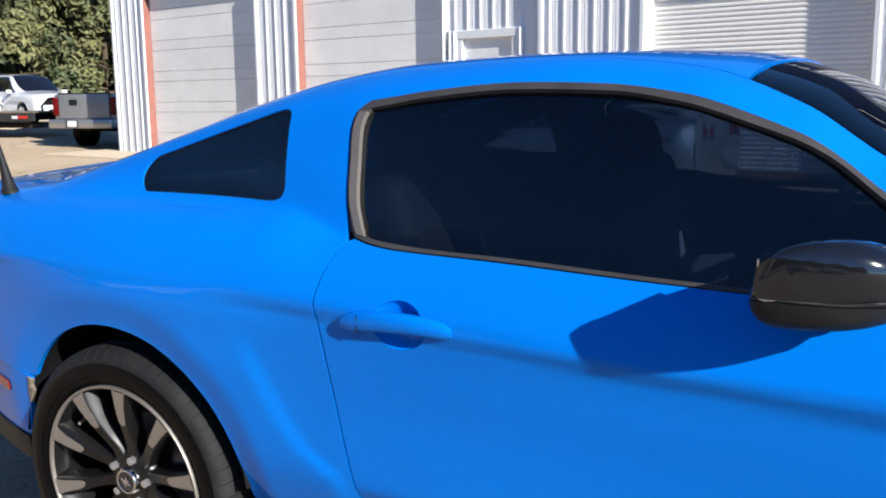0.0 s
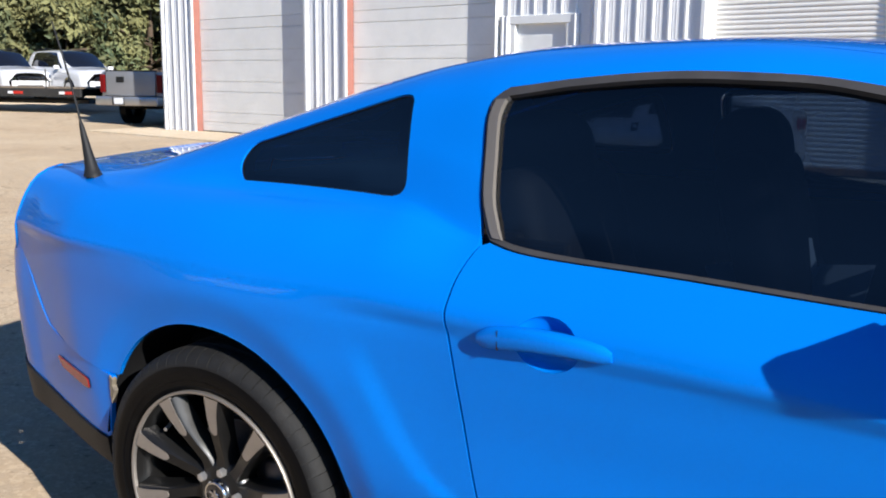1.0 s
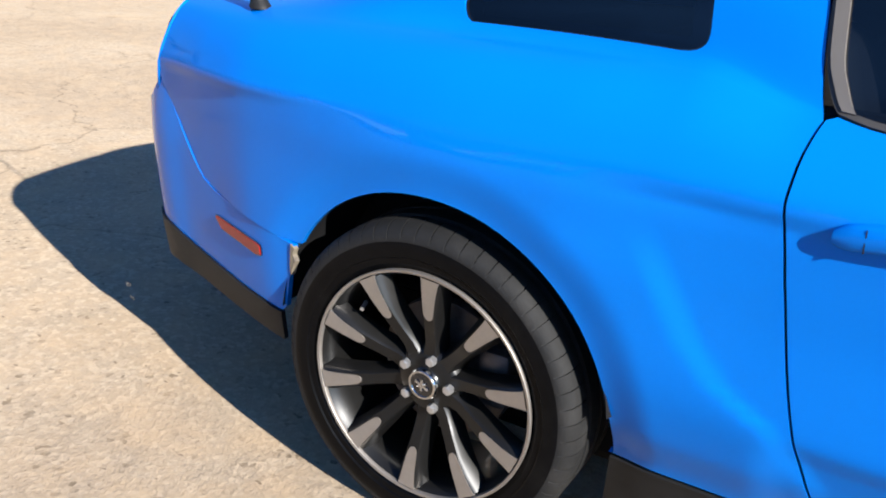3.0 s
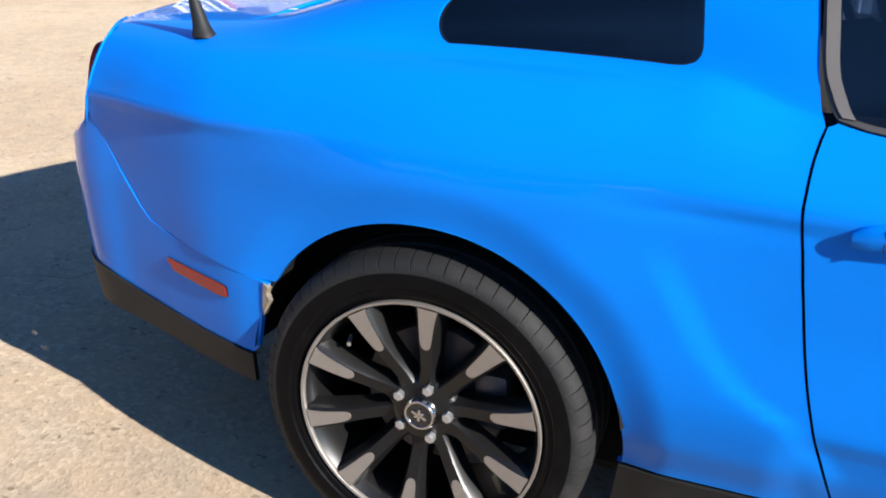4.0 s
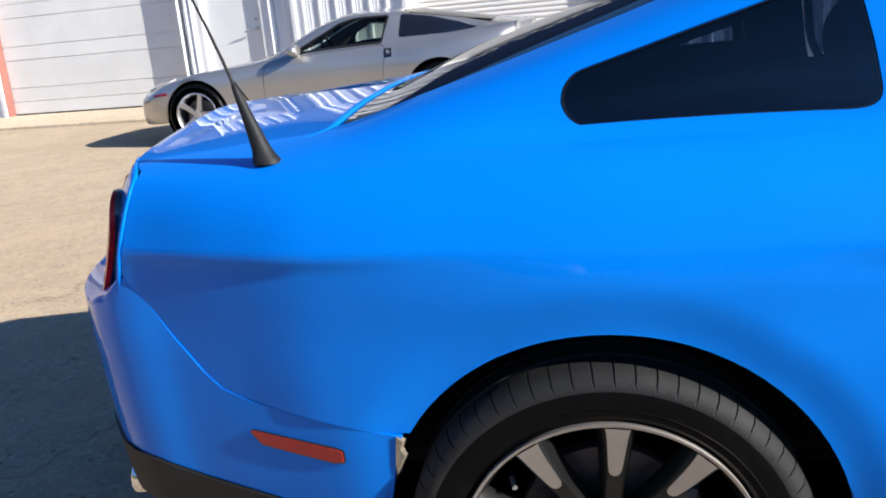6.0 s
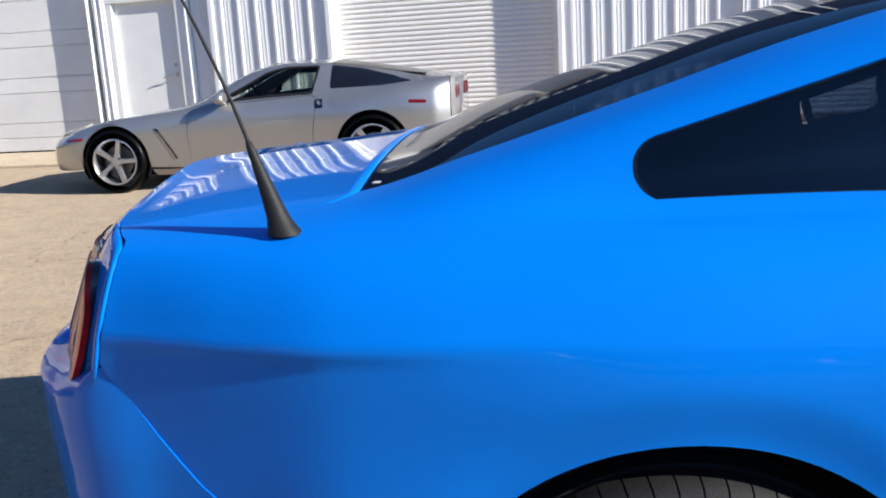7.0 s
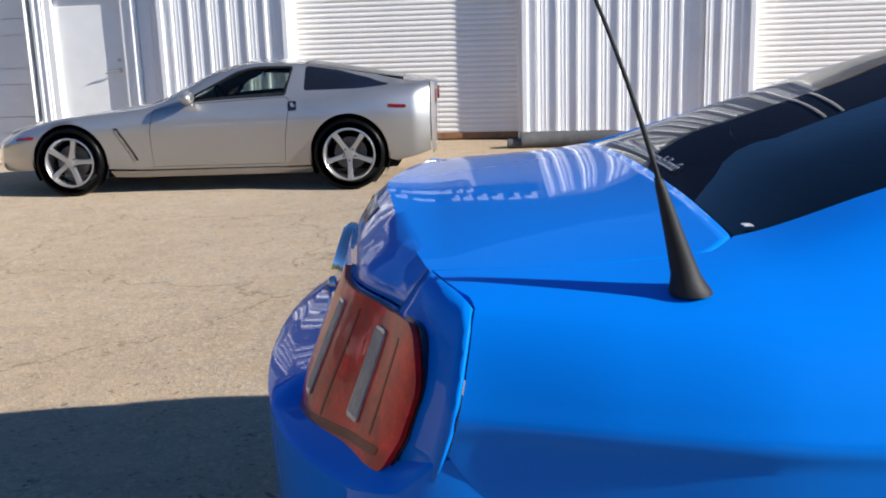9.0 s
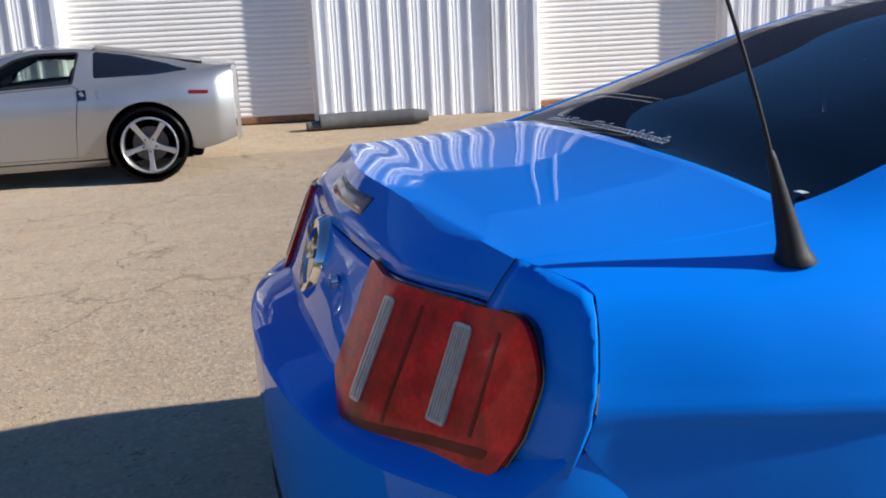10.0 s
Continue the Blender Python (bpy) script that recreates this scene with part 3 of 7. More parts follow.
def door_panels(name, s0, s1, label, red=True):
    """An overhead sectional door set back in its opening; every panel is a piece of its own."""
    d = empty(name, None, label, "garage door", kind="structure")
    back = -0.165
    if red:
        wall_box("jamb", s1 - 0.012, s1 - 0.004, back, 0.002, BASE, HEAD, RED_STEEL, d, "red primer steel jamb")
    wall_box("jamb", s0 + 0.004, s0 + 0.012, back, 0.002, BASE, HEAD, WALL_WHITE, d, "white steel jamb")
    wall_box("head", s0, s1, back, 0.002, HEAD - 0.012, HEAD - 0.004, WALL_WHITE, d)
    wall_box("backing", s0, s1, back - 0.06, back - 0.035, BASE, HEAD, DOOR_WHITE, d)
    z = BASE + 0.02
    pat = [0.205] + [0.225, 0.458] * 8
    for h in pat:
        h = min(h, HEAD - z - 0.02)
        if h < 0.03:
            break
        bm = bmesh.new()
        vs = [bm.verts.new(wp(s, n, zz)) for s in (s0 + 0.013, s1 - 0.013) for n in (back - 0.035, back) for zz in (z, z + h - 0.005)]
        for f in ((0, 1, 3, 2), (4, 6, 7, 5), (0, 4, 5, 1), (2, 3, 7, 6), (0, 2, 6, 4), (1, 5, 7, 3)):
            bm.faces.new([vs[i] for i in f])
        bmesh.ops.bevel(bm, geom=list(bm.edges), offset=0.007, segments=2, affect="EDGES")
        part("panel", bm, DOOR_WHITE, d)
        z += h
    wall_box("bottom_seal", s0 + 0.015, s1 - 0.015, back - 0.03, back - 0.004, BASE, BASE + 0.022, TRIM, d)
    return d


def roll_door(name, s0, s1, label):
    """A coiling steel curtain of curved slats with guides and a bottom bar."""
    d = empty(name, None, label, "roll-up door", kind="structure")
    back, pitch = -0.165, 0.068
    # One curved slat, then the same slat up to the head.
    prof = [(0.0, 0.0), (0.008, 0.006), (0.028, 0.010), (0.046, 0.008), (0.058, 0.0), (0.068, -0.003), (0.068, -0.008), (0.0, -0.008)]
    bm = bmesh.new()
    a = [bm.verts.new(wp(s0 + 0.03, back + h, zz)) for zz, h in prof]
    b = [bm.verts.new(wp(s1 - 0.03, back + h, zz)) for zz, h in prof]
    for i in range(len(prof)):
        j = (i + 1) % len(prof)
        bm.faces.new((a[i], b[i], b[j], a[j]))
    bm.faces.new(a)
    bm.faces.new(b[::-1])
    first = part("slat", bm, ROLL_WHITE, d, "", 40)
    k = 0
    while BASE + 0.10 + k * pitch < HEAD - 0.02:
        sl = first if k == 0 else first.copy()
        if k:
            scene.collection.objects.link(sl)
        sl.location = (0, 0, BASE + 0.10 + k * pitch)
        k += 1
    wall_box("bottom_bar", s0 + 0.03, s1 - 0.03, back - 0.03, back + 0.02, BASE + 0.015, BASE + 0.10, RUST, d, "rust-stained bottom bar", 0.006)
    for s in (s0, s1 - 0.075):
        wall_box("guide", s + 0.004, s + 0.071, back - 0.03, back + 0.045, BASE, HEAD, ROLL_WHITE, d, "steel guide rail", 0.006)
    for s in (s0 + 0.002, s1 - 0.010):
        wall_box("jamb", s, s + 0.008, back - 0.03, 0.002, BASE, HEAD, WALL_WHITE, d)
    wall_box("head", s0, s1, back - 0.05, 0.002, HEAD - 0.012, HEAD - 0.004, WALL_WHITE, d)
    return d


door_panels("door_1", 11.65, 15.46, "cream sectional garage door, closed, with red steel jamb")
door_panels("door_2", 6.86, 10.45, "cream sectional garage door, closed, with red steel jamb")
roll_door("door_3", 0.0, 3.13, "closed cream roll-up steel door with rust-stained foot")
roll_door("door_4", -5.56, -2.92, "closed cream roll-up steel door")
roll_door("door_5", -12.6, -9.4, "closed cream roll-up steel door")
# The walk door in its white frame.
md = empty("door_6", None, "white steel walk door with lever handle, closed", "door", kind="structure")
wall_box("leaf", 5.50, 6.50, -0.175, -0.13, BASE + 0.02, 2.22, FLAT_WHITE, md, "", 0.004)
for a, b in ((6.50, 6.60), (5.40, 5.50)):
    wall_box("frame", a, b, -0.20, -0.06, BASE, 2.30, FLAT_WHITE, md, "white steel frame", 0.006)
    wall_box("trim", a - 0.13 if a < 6 else b, a if a < 6 else b + 0.20, -0.10, -0.045, BASE, 2.36, WALL_WHITE, md, "folded white trim", 0.012)
for s in (6.66, 6.75, 5.33):
    part("rib", tube_bm([wp(s, -0.045, BASE), wp(s, -0.045, 2.36)], 0.016, 6), WALL_WHITE, md)
wall_box("head_trim", 5.27, 6.80, -0.20, -0.05, 2.22, 2.36, FLAT_WHITE, md, "", 0.008)
hz = 1.16
bm = tube_bm([wp(5.60, -0.12, hz), wp(5.60, -0.065, hz), wp(5.72, -0.06, hz - 0.01), wp(5.80, -0.066, hz - 0.04)], 0.011, 8)
part("handle", bm, ALLOY, md, "satin lever handle", 60)
part("latch_plate", cyl_bm(0.033, 0.012, wp(5.60, -0.122, hz), "y", 20), ALLOY, md, "", 60)
part("deadbolt", cyl_bm(0.026, 0.02, wp(5.60, -0.12, hz + 0.14), "y", 20), ALLOY, md, "", 60)
wall_box("threshold", 5.40, 6.60, -0.20, -0.02, BASE, BASE + 0.02, ALLOY, md)

# Concrete apron before the doors, a low step proud of the paving.
bm = bmesh.new()
prof = [(1.52, -0.02), (1.50, 0.075), (1.47, 0.088), (0.0, BASE), (-0.25, BASE)]
segs = [4.7 + (17.6 - 4.7) * i / 6 for i in range(7)]
rows_ = [[bm.verts.new(wp(s, n, z)) for n, z in prof] for s in segs]
for a, b in zip(rows_, rows_[1:]):
    for i in range(len(prof) - 1):
        bm.faces.new((a[i], a[i + 1], b[i + 1], b[i]))
bm.faces.new(rows_[0])
bm.faces.new(rows_[-1][::-1])
tagged(part("pavement_apron", bm, APRON), "pale sandy concrete apron before the garage doors", "pavement", kind="structure")
bm = bmesh.new()
prof = [(2.3, 0.028), (2.1, 0.044), (1.2, 0.058), (0.45, 0.082), (0.0, BASE), (-0.25, BASE)]
rows_ = [[bm.verts.new(wp(s, n + (0.16 * math.sin(2.3 * s) + 0.10 * math.sin(5.9 * s + 1)) * min(1, n), z)) for n, z in prof] for s in [4.69 - 0.25 * i for i in range(84)]]
for a, b in zip(rows_, rows_[1:]):
    for i in range(len(prof) - 1):
        bm.faces.new((a[i], a[i + 1], b[i + 1], b[i]))
tagged(part("pavement_foot", bm, SAND), "tan sandy strip at the foot of the wall", "pavement", kind="structure")


# ------------------------------------------------------------ the blue coupe
LOWER = [0.16, 0.30, 0.40, 0.50, 0.62, 0.74, 0.82]


def station(x, low, upper):
    return (x, [(w, z) for w, z in zip(low, LOWER)] + upper)


def smooth(t):
    t = np.clip(t, 0, 1)
    return t * t * (3 - 2 * t)


def hip(x, z, v):
    """The lip round the rear wheel opening, the flare with the hollow before it, and the creases."""
    r = np.hypot(x + 0.03, z - 0.355)
    lip = -0.013 * smooth((0.478 - r) / 0.10) * (z < 0.95)
    xc = np.interp(z, [0.40, 0.487, 0.537, 0.601, 0.705, 0.80], [0.74, 0.668, 0.576, 0.519, 0.458, 0.42])
    flare = 0.0075 * (1 - smooth((x - xc + 0.07) / 0.07)) * smooth((x - 0.05) / 0.2) * smooth((0.82 - z) / 0.14) * smooth((z - 0.30) / 0.12)
    crease = -0.003 * np.exp(-((np.minimum(z - 0.870, 0) / 0.06) ** 2)) * smooth((0.880 - z) / 0.030) * smooth((-0.30 - x) / 0.25) * (0.35 + 0.65 * smooth((x + 0.90) / 0.12))
    zc = 0.852 - 0.042 * (x - 0.4)
    crease2 = -0.009 * np.exp(-((np.minimum(z - zc, 0) / 0.075) ** 2)) * smooth((zc + 0.010 - z) / 0.036) * smooth((x - 0.22) / 0.3)
    crease3 = np.where(z < 0.487, -0.008 * smooth((0.487 - z) / 0.05), 0) * smooth((x - 0.60) / 0.08)
    under = -0.004 * smooth((0.872 - z) / 0.022) * smooth((z - 0.60) / 0.27) * smooth((-0.22 - x) / 0.22) * smooth((x + 0.93) / 0.20)
    return (lip + flare + under + crease + crease2 + crease3) * (v < 9.0)


COUPE = Loft([
    station(-1.02, [0.62, 0.65, 0.67, 0.682, 0.692, 0.702, 0.710], [(0.715, 0.87), (0.707, 0.91), (0.69, 0.965), (0.675, 1.000), (0.66, 1.008), (0.64, 1.014), (0.61, 1.020), (0.57, 1.024), (0.34, 1.040), (0, 1.055)]),
    station(-0.90, [0.70, 0.73, 0.75, 0.762, 0.772, 0.782, 0.790], [(0.795, 0.872), (0.787, 0.91), (0.762, 0.965), (0.735, 1.002), (0.71, 1.010), (0.685, 1.016), (0.65, 1.021), (0.60, 1.026), (0.35, 1.040), (0, 1.050)]),
    station(-0.85, [0.72, 0.75, 0.77, 0.782, 0.790, 0.798, 0.806], [(0.810, 0.875), (0.800, 0.91), (0.775, 0.965), (0.745, 1.002), (0.72, 1.011), (0.695, 1.018), (0.66, 1.024), (0.61, 1.029), (0.35, 1.045), (0, 1.054)]),
    station(-0.67, [0.76, 0.80, 0.82, 0.832, 0.842, 0.852, 0.862], [(0.868, 0.877), (0.858, 0.91), (0.828, 0.963), (0.790, 1.000), (0.755, 1.013), (0.725, 1.021), (0.685, 1.029), (0.625, 1.038), (0.35, 1.060), (0, 1.066)]),
    station(-0.50, [0.79, 0.84, 0.868, 0.882, 0.889, 0.895, 0.903], [(0.909, 0.877), (0.898, 0.91), (0.865, 0.963), (0.818, 1.002), (0.775, 1.018), (0.74, 1.030), (0.69, 1.044), (0.622, 1.056), (0.35, 1.078), (0, 1.086)]),
    station(-0.32, [0.80, 0.855, 0.885, 0.90, 0.91, 0.918, 0.925], [(0.926, 0.877), (0.914, 0.91), (0.880, 0.963), (0.832, 1.004), (0.778, 1.028), (0.735, 1.056), (0.675, 1.089), (0.61, 1.105), (0.35, 1.140), (0, 1.152)]),
    station(-0.03, [0.80, 0.86, 0.895, 0.915, 0.928, 0.938, 0.943], [(0.937, 0.872), (0.923, 0.91), (0.890, 0.963), (0.842, 1.004), (0.765, 1.034), (0.729, 1.10), (0.683, 1.162), (0.592, 1.191), (0.35, 1.226), (0, 1.238)]),
    station(0.20, [0.79, 0.84, 0.88, 0.90, 0.915, 0.928, 0.938], [(0.933, 0.868), (0.918, 0.91), (0.886, 0.963), (0.838, 1.004), (0.772, 1.036), (0.737, 1.13), (0.690, 1.214), (0.575, 1.260), (0.35, 1.291), (0, 1.303)]),
    station(0.40, [0.785, 0.832, 0.875, 0.897, 0.907, 0.918, 0.930], [(0.928, 0.864), (0.911, 0.91), (0.875, 0.963), (0.832, 1.000), (0.786, 1.034), (0.748, 1.15), (0.695, 1.250), (0.565, 1.306), (0.35, 1.331), (0, 1.343)]),
    station(0.60, [0.785, 0.83, 0.875, 0.90, 0.902, 0.913, 0.926], [(0.926, 0.860), (0.904, 0.905), (0.868, 0.945), (0.840, 0.968), (0.815, 0.985), (0.768, 1.12), (0.708, 1.262), (0.565, 1.330), (0.35, 1.353), (0, 1.364)]),
    station(0.95, [0.785, 0.83, 0.875, 0.905, 0.903, 0.914, 0.930], [(0.926, 0.856), (0.900, 0.900), (0.866, 0.938), (0.848, 0.954), (0.835, 0.964), (0.765, 1.13), (0.680, 1.288), (0.555, 1.343), (0.35, 1.362), (0, 1.373)]),
    station(1.25, [0.785, 0.83, 0.875, 0.905, 0.905, 0.915, 0.930], [(0.922, 0.850), (0.898, 0.893), (0.868, 0.930), (0.853, 0.945), (0.843, 0.954), (0.765, 1.115), (0.663, 1.268), (0.558, 1.316), (0.35, 1.345), (0, 1.360)]),
    station(1.45, [0.785, 0.83, 0.875, 0.905, 0.906, 0.916, 0.928], [(0.919, 0.848), (0.897, 0.890), (0.868, 0.926), (0.855, 0.941), (0.847, 0.950), (0.765, 1.075), (0.668, 1.203), (0.590, 1.245), (0.35, 1.290), (0, 1.306)]),
    station(1.60, [0.785, 0.83, 0.875, 0.905, 0.907, 0.916, 0.926], [(0.917, 0.846), (0.896, 0.888), (0.869, 0.924), (0.856, 0.938), (0.850, 0.947), (0.775, 1.03), (0.690, 1.105), (0.625, 1.150), (0.35, 1.200), (0, 1.218)]),
    station(2.05, [0.785, 0.83, 0.875, 0.905, 0.91, 0.918, 0.924], [(0.914, 0.842), (0.895, 0.880), (0.865, 0.908), (0.845, 0.922), (0.815, 0.935), (0.775, 0.946), (0.735, 0.956), (0.69, 0.965), (0.38, 0.992), (0, 1.004)]),
    station(2.72, [0.79, 0.85, 0.89, 0.91, 0.925, 0.932, 0.930], [(0.916, 0.835), (0.890, 0.862), (0.850, 0.882), (0.815, 0.892), (0.77, 0.900), (0.72, 0.906), (0.66, 0.912), (0.60, 0.918), (0.35, 0.940), (0, 0.948)]),
    station(3.30, [0.72, 0.80, 0.83, 0.84, 0.842, 0.835, 0.82], [(0.80, 0.825), (0.78, 0.835), (0.75, 0.842), (0.72, 0.848), (0.68, 0.852), (0.63, 0.855), (0.57, 0.858), (0.50, 0.862), (0.30, 0.874), (0, 0.880)]),
    station(3.55, [0.55, 0.62, 0.65, 0.66, 0.65, 0.63, 0.60], [(0.58, 0.822), (0.56, 0.825), (0.53, 0.828), (0.50, 0.830), (0.46, 0.832), (0.42, 0.833), (0.38, 0.834), (0.33, 0.835), (0.20, 0.838), (0, 0.840)]),
], hip)
ARCH_C, ARCH_R = (-0.03, 0.355), 0.388
coupe = empty("sports_coupe", pose(0, 0, 0, 0, 0, 2.3), "glossy bright blue two-door coupe with black trim", "car")

L_ = COUPE.outline


def arch(cx, cz, r, a0, a1, n=26):
    return [(cx + r * math.cos(radians(a0 + (a1 - a0) * i / n)), cz + r * math.sin(radians(a0 + (a1 - a0) * i / n))) for i in range(n + 1)]


DOOR_REAR = [(0.723, 0.318), (0.699, 0.396), (0.670, 0.485), (0.641, 0.602), (0.617, 0.739), (0.601, 0.845), (0.600, 0.890), (0.603, 0.934), (0.613, 0.975)]
WIN_REAR = [(0.590, 1.060), (0.577, 1.150), (0.571, 1.205), (0.578, 1.238), (0.605, 1.258)]
WIN_TOP = [(0.72, 1.274), (0.85, 1.286), (1.03, 1.288), (1.15, 1.281), (1.25, 1.266), (1.35, 1.238), (1.45, 1.200), (1.56, 1.130), (1.68, 1.048), (1.78, 0.985)]
DOOR_FRONT = [(1.93, 0.930), (1.95, 0.84), (1.96, 0.60), (1.95, 0.318)]
WIN_LOW = [(0.628, 0.981), (0.736, 0.966), (0.992, 0.960), (1.312, 0.950), (1.60, 0.946), (1.78, 0.948)]

K = COUPE.s_of
door_edge = np.vstack([curve(L_(DOOR_REAR), 0.03), curve(L_(WIN_REAR), 0.02), curve(L_(WIN_TOP), 0.03), L_(DOOR_FRONT)])
win_edge = np.vstack([curve(L_([(0.628, 0.981)] + WIN_REAR), 0.02), curve(L_(WIN_TOP), 0.03), curve(L_(WIN_LOW[::-1]), 0.03)[:-1]])
door_skin = np.vstack([curve(L_(DOOR_REAR), 0.025), curve(L_(WIN_LOW), 0.03), L_([(1.90, 0.940)] + DOOR_FRONT)])
QW = rounded(L_([(-0.043, 1.0405), (0.413, 1.040), (0.378, 1.249), (-0.047, 1.1300)]), [0.0005, 0.050, 0.046, 0.0005], 8)
QW = np.vstack([QW[9:27], L_([(-0.035 + 0.046 * math.cos(radians(d)), 1.086 + 0.0452 * math.sin(radians(d))) for d in range(106, 256, 12)])])
SEAM = [(-0.905, 0.853), (-0.886, 0.838), (-0.80, 0.728), (-0.74, 0.655), (-0.71, 0.628), (-0.66, 0.611), (-0.526, 0.586), (-0.40, 0.563)]
QUARTER_END = [(-0.848, 1.003), (-0.857, 0.96), (-0.866, 0.915), (-0.874, 0.880), (-0.882, 0.850)]
LID_V, ROOF_V = 13.55, 14.0
for side in (-1, 1):
    st = 0.019 if side < 0 else 0.06
    # Outline of the one-piece body side: sill, wheel opening, seam to the bumper, deck edge, glass edge, roof edge, front pillar.
    lower_front = L_([(0.345, 0.300), (0.735, 0.300), (1.95, 0.300), (2.02, 0.300), (2.03, 0.60), (2.02, 0.90)])
    pillar = np.array([[2.02, K(11.6)], [1.80, K(13.0)], [1.62, K(14.0)], [1.36, K(14.0)]])
    roof_edge = np.array([[x, K(ROOF_V)] for x in (1.20, 1.0, 0.8, 0.6, 0.45, 0.30, 0.1, -0.1, -0.3, -0.46)] + [[-0.50, K(ROOF_V)]])
    deck_edge = np.array([[x, K(LID_V)] for x in (-0.54, -0.62, -0.72, -0.80, -0.897)] + [[-0.882, K(12.6)], [-0.866, K(11.6)]])
    tail_edge = L_(QUARTER_END)
    seam = curve(L_(SEAM[1:]), 0.03)
    arch_pts = L_([p for p in arch(*ARCH_C, ARCH_R, 147.5, -8.0, 34)])
    outline = np.vstack([lower_front, pillar, roof_edge, deck_edge, tail_edge, seam, arch_pts])
    loft_panel("body_side", COUPE, outline, PAINT, coupe, holes=[inset(door_edge, -0.0025), QW], step=st, side=side)
    cup = L_([(0.800 + 0.062 * math.cos(t * math.pi / 12), 0.838 + 0.048 * math.sin(t * math.pi / 12)) for t in range(24)])
    dr = loft_panel("door", COUPE, inset(door_skin, 0.0025), PAINT, coupe, holes=[cup], step=st, side=side, flange=0.004)
    # Window seal, then the pane inside it.
    ring_in = inset(win_edge, 0.024)
    loft_panel("window_seal", COUPE, inset(win_edge, 0.002), SEAL, dr, holes=[ring_in], step=0.04, side=side, out=0.003, flange=0.02)
    pane = loft_panel("door_window", COUPE, inset(win_edge, 0.018), TINT, dr, step=0.05, side=side, out=-0.008, flange=0)
    pane.visible_shadow = False
    loft_panel("quarter_window_seal", COUPE, inset(QW, 0.0015), GLOSS, coupe, holes=[inset(QW, 0.006)], step=0.05, side=side, out=-0.003, flange=0.01)
    q = loft_panel("quarter_window", COUPE, inset(QW, 0.004), TINT, coupe, step=0.05, side=side, out=-0.005, flange=0)
    loft_panel("quarter_window_border", COUPE, inset(QW, 0.005), GLOSS, coupe, holes=[inset(QW, 0.035)], step=0.04, side=side, out=-0.0075, flange=0, label="black ceramic border")
    # Satin trim strip on the pillar at the rear of the door window.
    rear = curve(L_([(0.633, 0.986), (0.613, 1.020), (0.597, 1.062), (0.584, 1.150), (0.578, 1.205), (0.585, 1.234)]), 0.02)
    strip = np.vstack([rear, (rear + (0.020, 0))[::-1]])
    loft_panel("pillar_trim", COUPE, strip, PILLAR, dr, step=0.03, side=side, out=0.006, flange=0.012, label="satin bronze-grey pillar strip")
    # Black sill moulding under the door.
    sill = L_([(0.348, 0.292), (2.0, 0.292), (2.0, 0.165), (0.33, 0.165)])
    loft_panel("sill_moulding", COUPE, sill, TRIM, coupe, step=0.05, side=side, out=0.004, flange=0.03)
    # Front wing and nose side.
    fa = arch(2.72, 0.355, 0.375, 180, 8, 20)
    front = np.vstack([L_([(2.027, 0.305)]), L_([(2.345, 0.305)]), L_(fa[1:]), L_([(3.10, 0.33), (3.52, 0.33), (3.54, 0.74)]), np.array([[3.54, K(11.96)], [3.0, K(11.96)], [2.4, K(11.96)], [2.03, K(11.96)]]), L_([(2.035, 0.60)])])
    loft_panel("front_wing", COUPE, front, PAINT, coupe, step=0.06, side=side)


def top_panel(name, x0, x1, v, mat, step, parent=coupe, label="", out=0.0, dome=0.0):
    """A panel across the car between the same knot on both sides."""
    xs = np.linspace(x0, x1, max(2, int(abs(x1 - x0) / step)))
    vs = np.linspace(v, 16, 12)
    rows, norms = [], []
    for x in xs:
        vv = np.concatenate([vs, vs[:-1][::-1]])
        p, n = COUPE.at(np.full(len(vv), x), vv), COUPE.normal(np.full(len(vv), x), np.clip(vv, 0, 15.98))
        n = np.where(n[:, 2:3] < 0, -n, n)
        sgn = np.r_[np.ones(len(vs)), -np.ones(len(vs) - 1)][:, None]
        p[:, 1:2] *= sgn
        n[:, 1:2] *= sgn
        rows.append(p + out * n)
        norms.append(n)
    nv = 2 * len(vs) - 1
    P, N = np.vstack(rows), np.vstack(norms)
    tri = []
    for i in range(len(xs) - 1):
        for j in range(nv - 1):
            a, b, c, d = i * nv + j, (i + 1) * nv + j, (i + 1) * nv + j + 1, i * nv + j + 1
            tri += [(a, b, c), (a, c, d)]
    tri = np.array(tri)
    s = np.cross(P[tri[:, 1]] - P[tri[:, 0]], P[tri[:, 2]] - P[tri[:, 0]])
    wrong = (s * N[tri[:, 0]]).sum(1) < 0
    tri[wrong] = tri[wrong][:, ::-1]
    return shell(name, P, N, tri, mat, parent, label, 0.012)


top_panel("roof", 0.475, 1.345, ROOF_V + 0.03, PAINT, 0.04)
rg = top_panel("rear_window", -0.498, 0.468, ROOF_V + 0.03, REAR_TINT, 0.03, out=-0.004)
top_panel("windscreen", 1.352, 2.00, ROOF_V + 0.05, REAR_TINT, 0.05, out=-0.004)
top_panel("bonnet", 2.03, 3.54, 12.0, PAINT, 0.08)


# Deck lid with its raised rear lip, the tail panel, lamps and bumper.
def table(ws, xs):
    """A smooth rule through pairs, the same on both sides of the middle where it starts at 0."""
    if ws[0] == 0:
        ws, xs = [-ws[1]] + list(ws), [xs[1]] + list(xs)
    return lambda w: float(pchip(ws, xs, np.array([min(abs(w), ws[-1])]))[0])


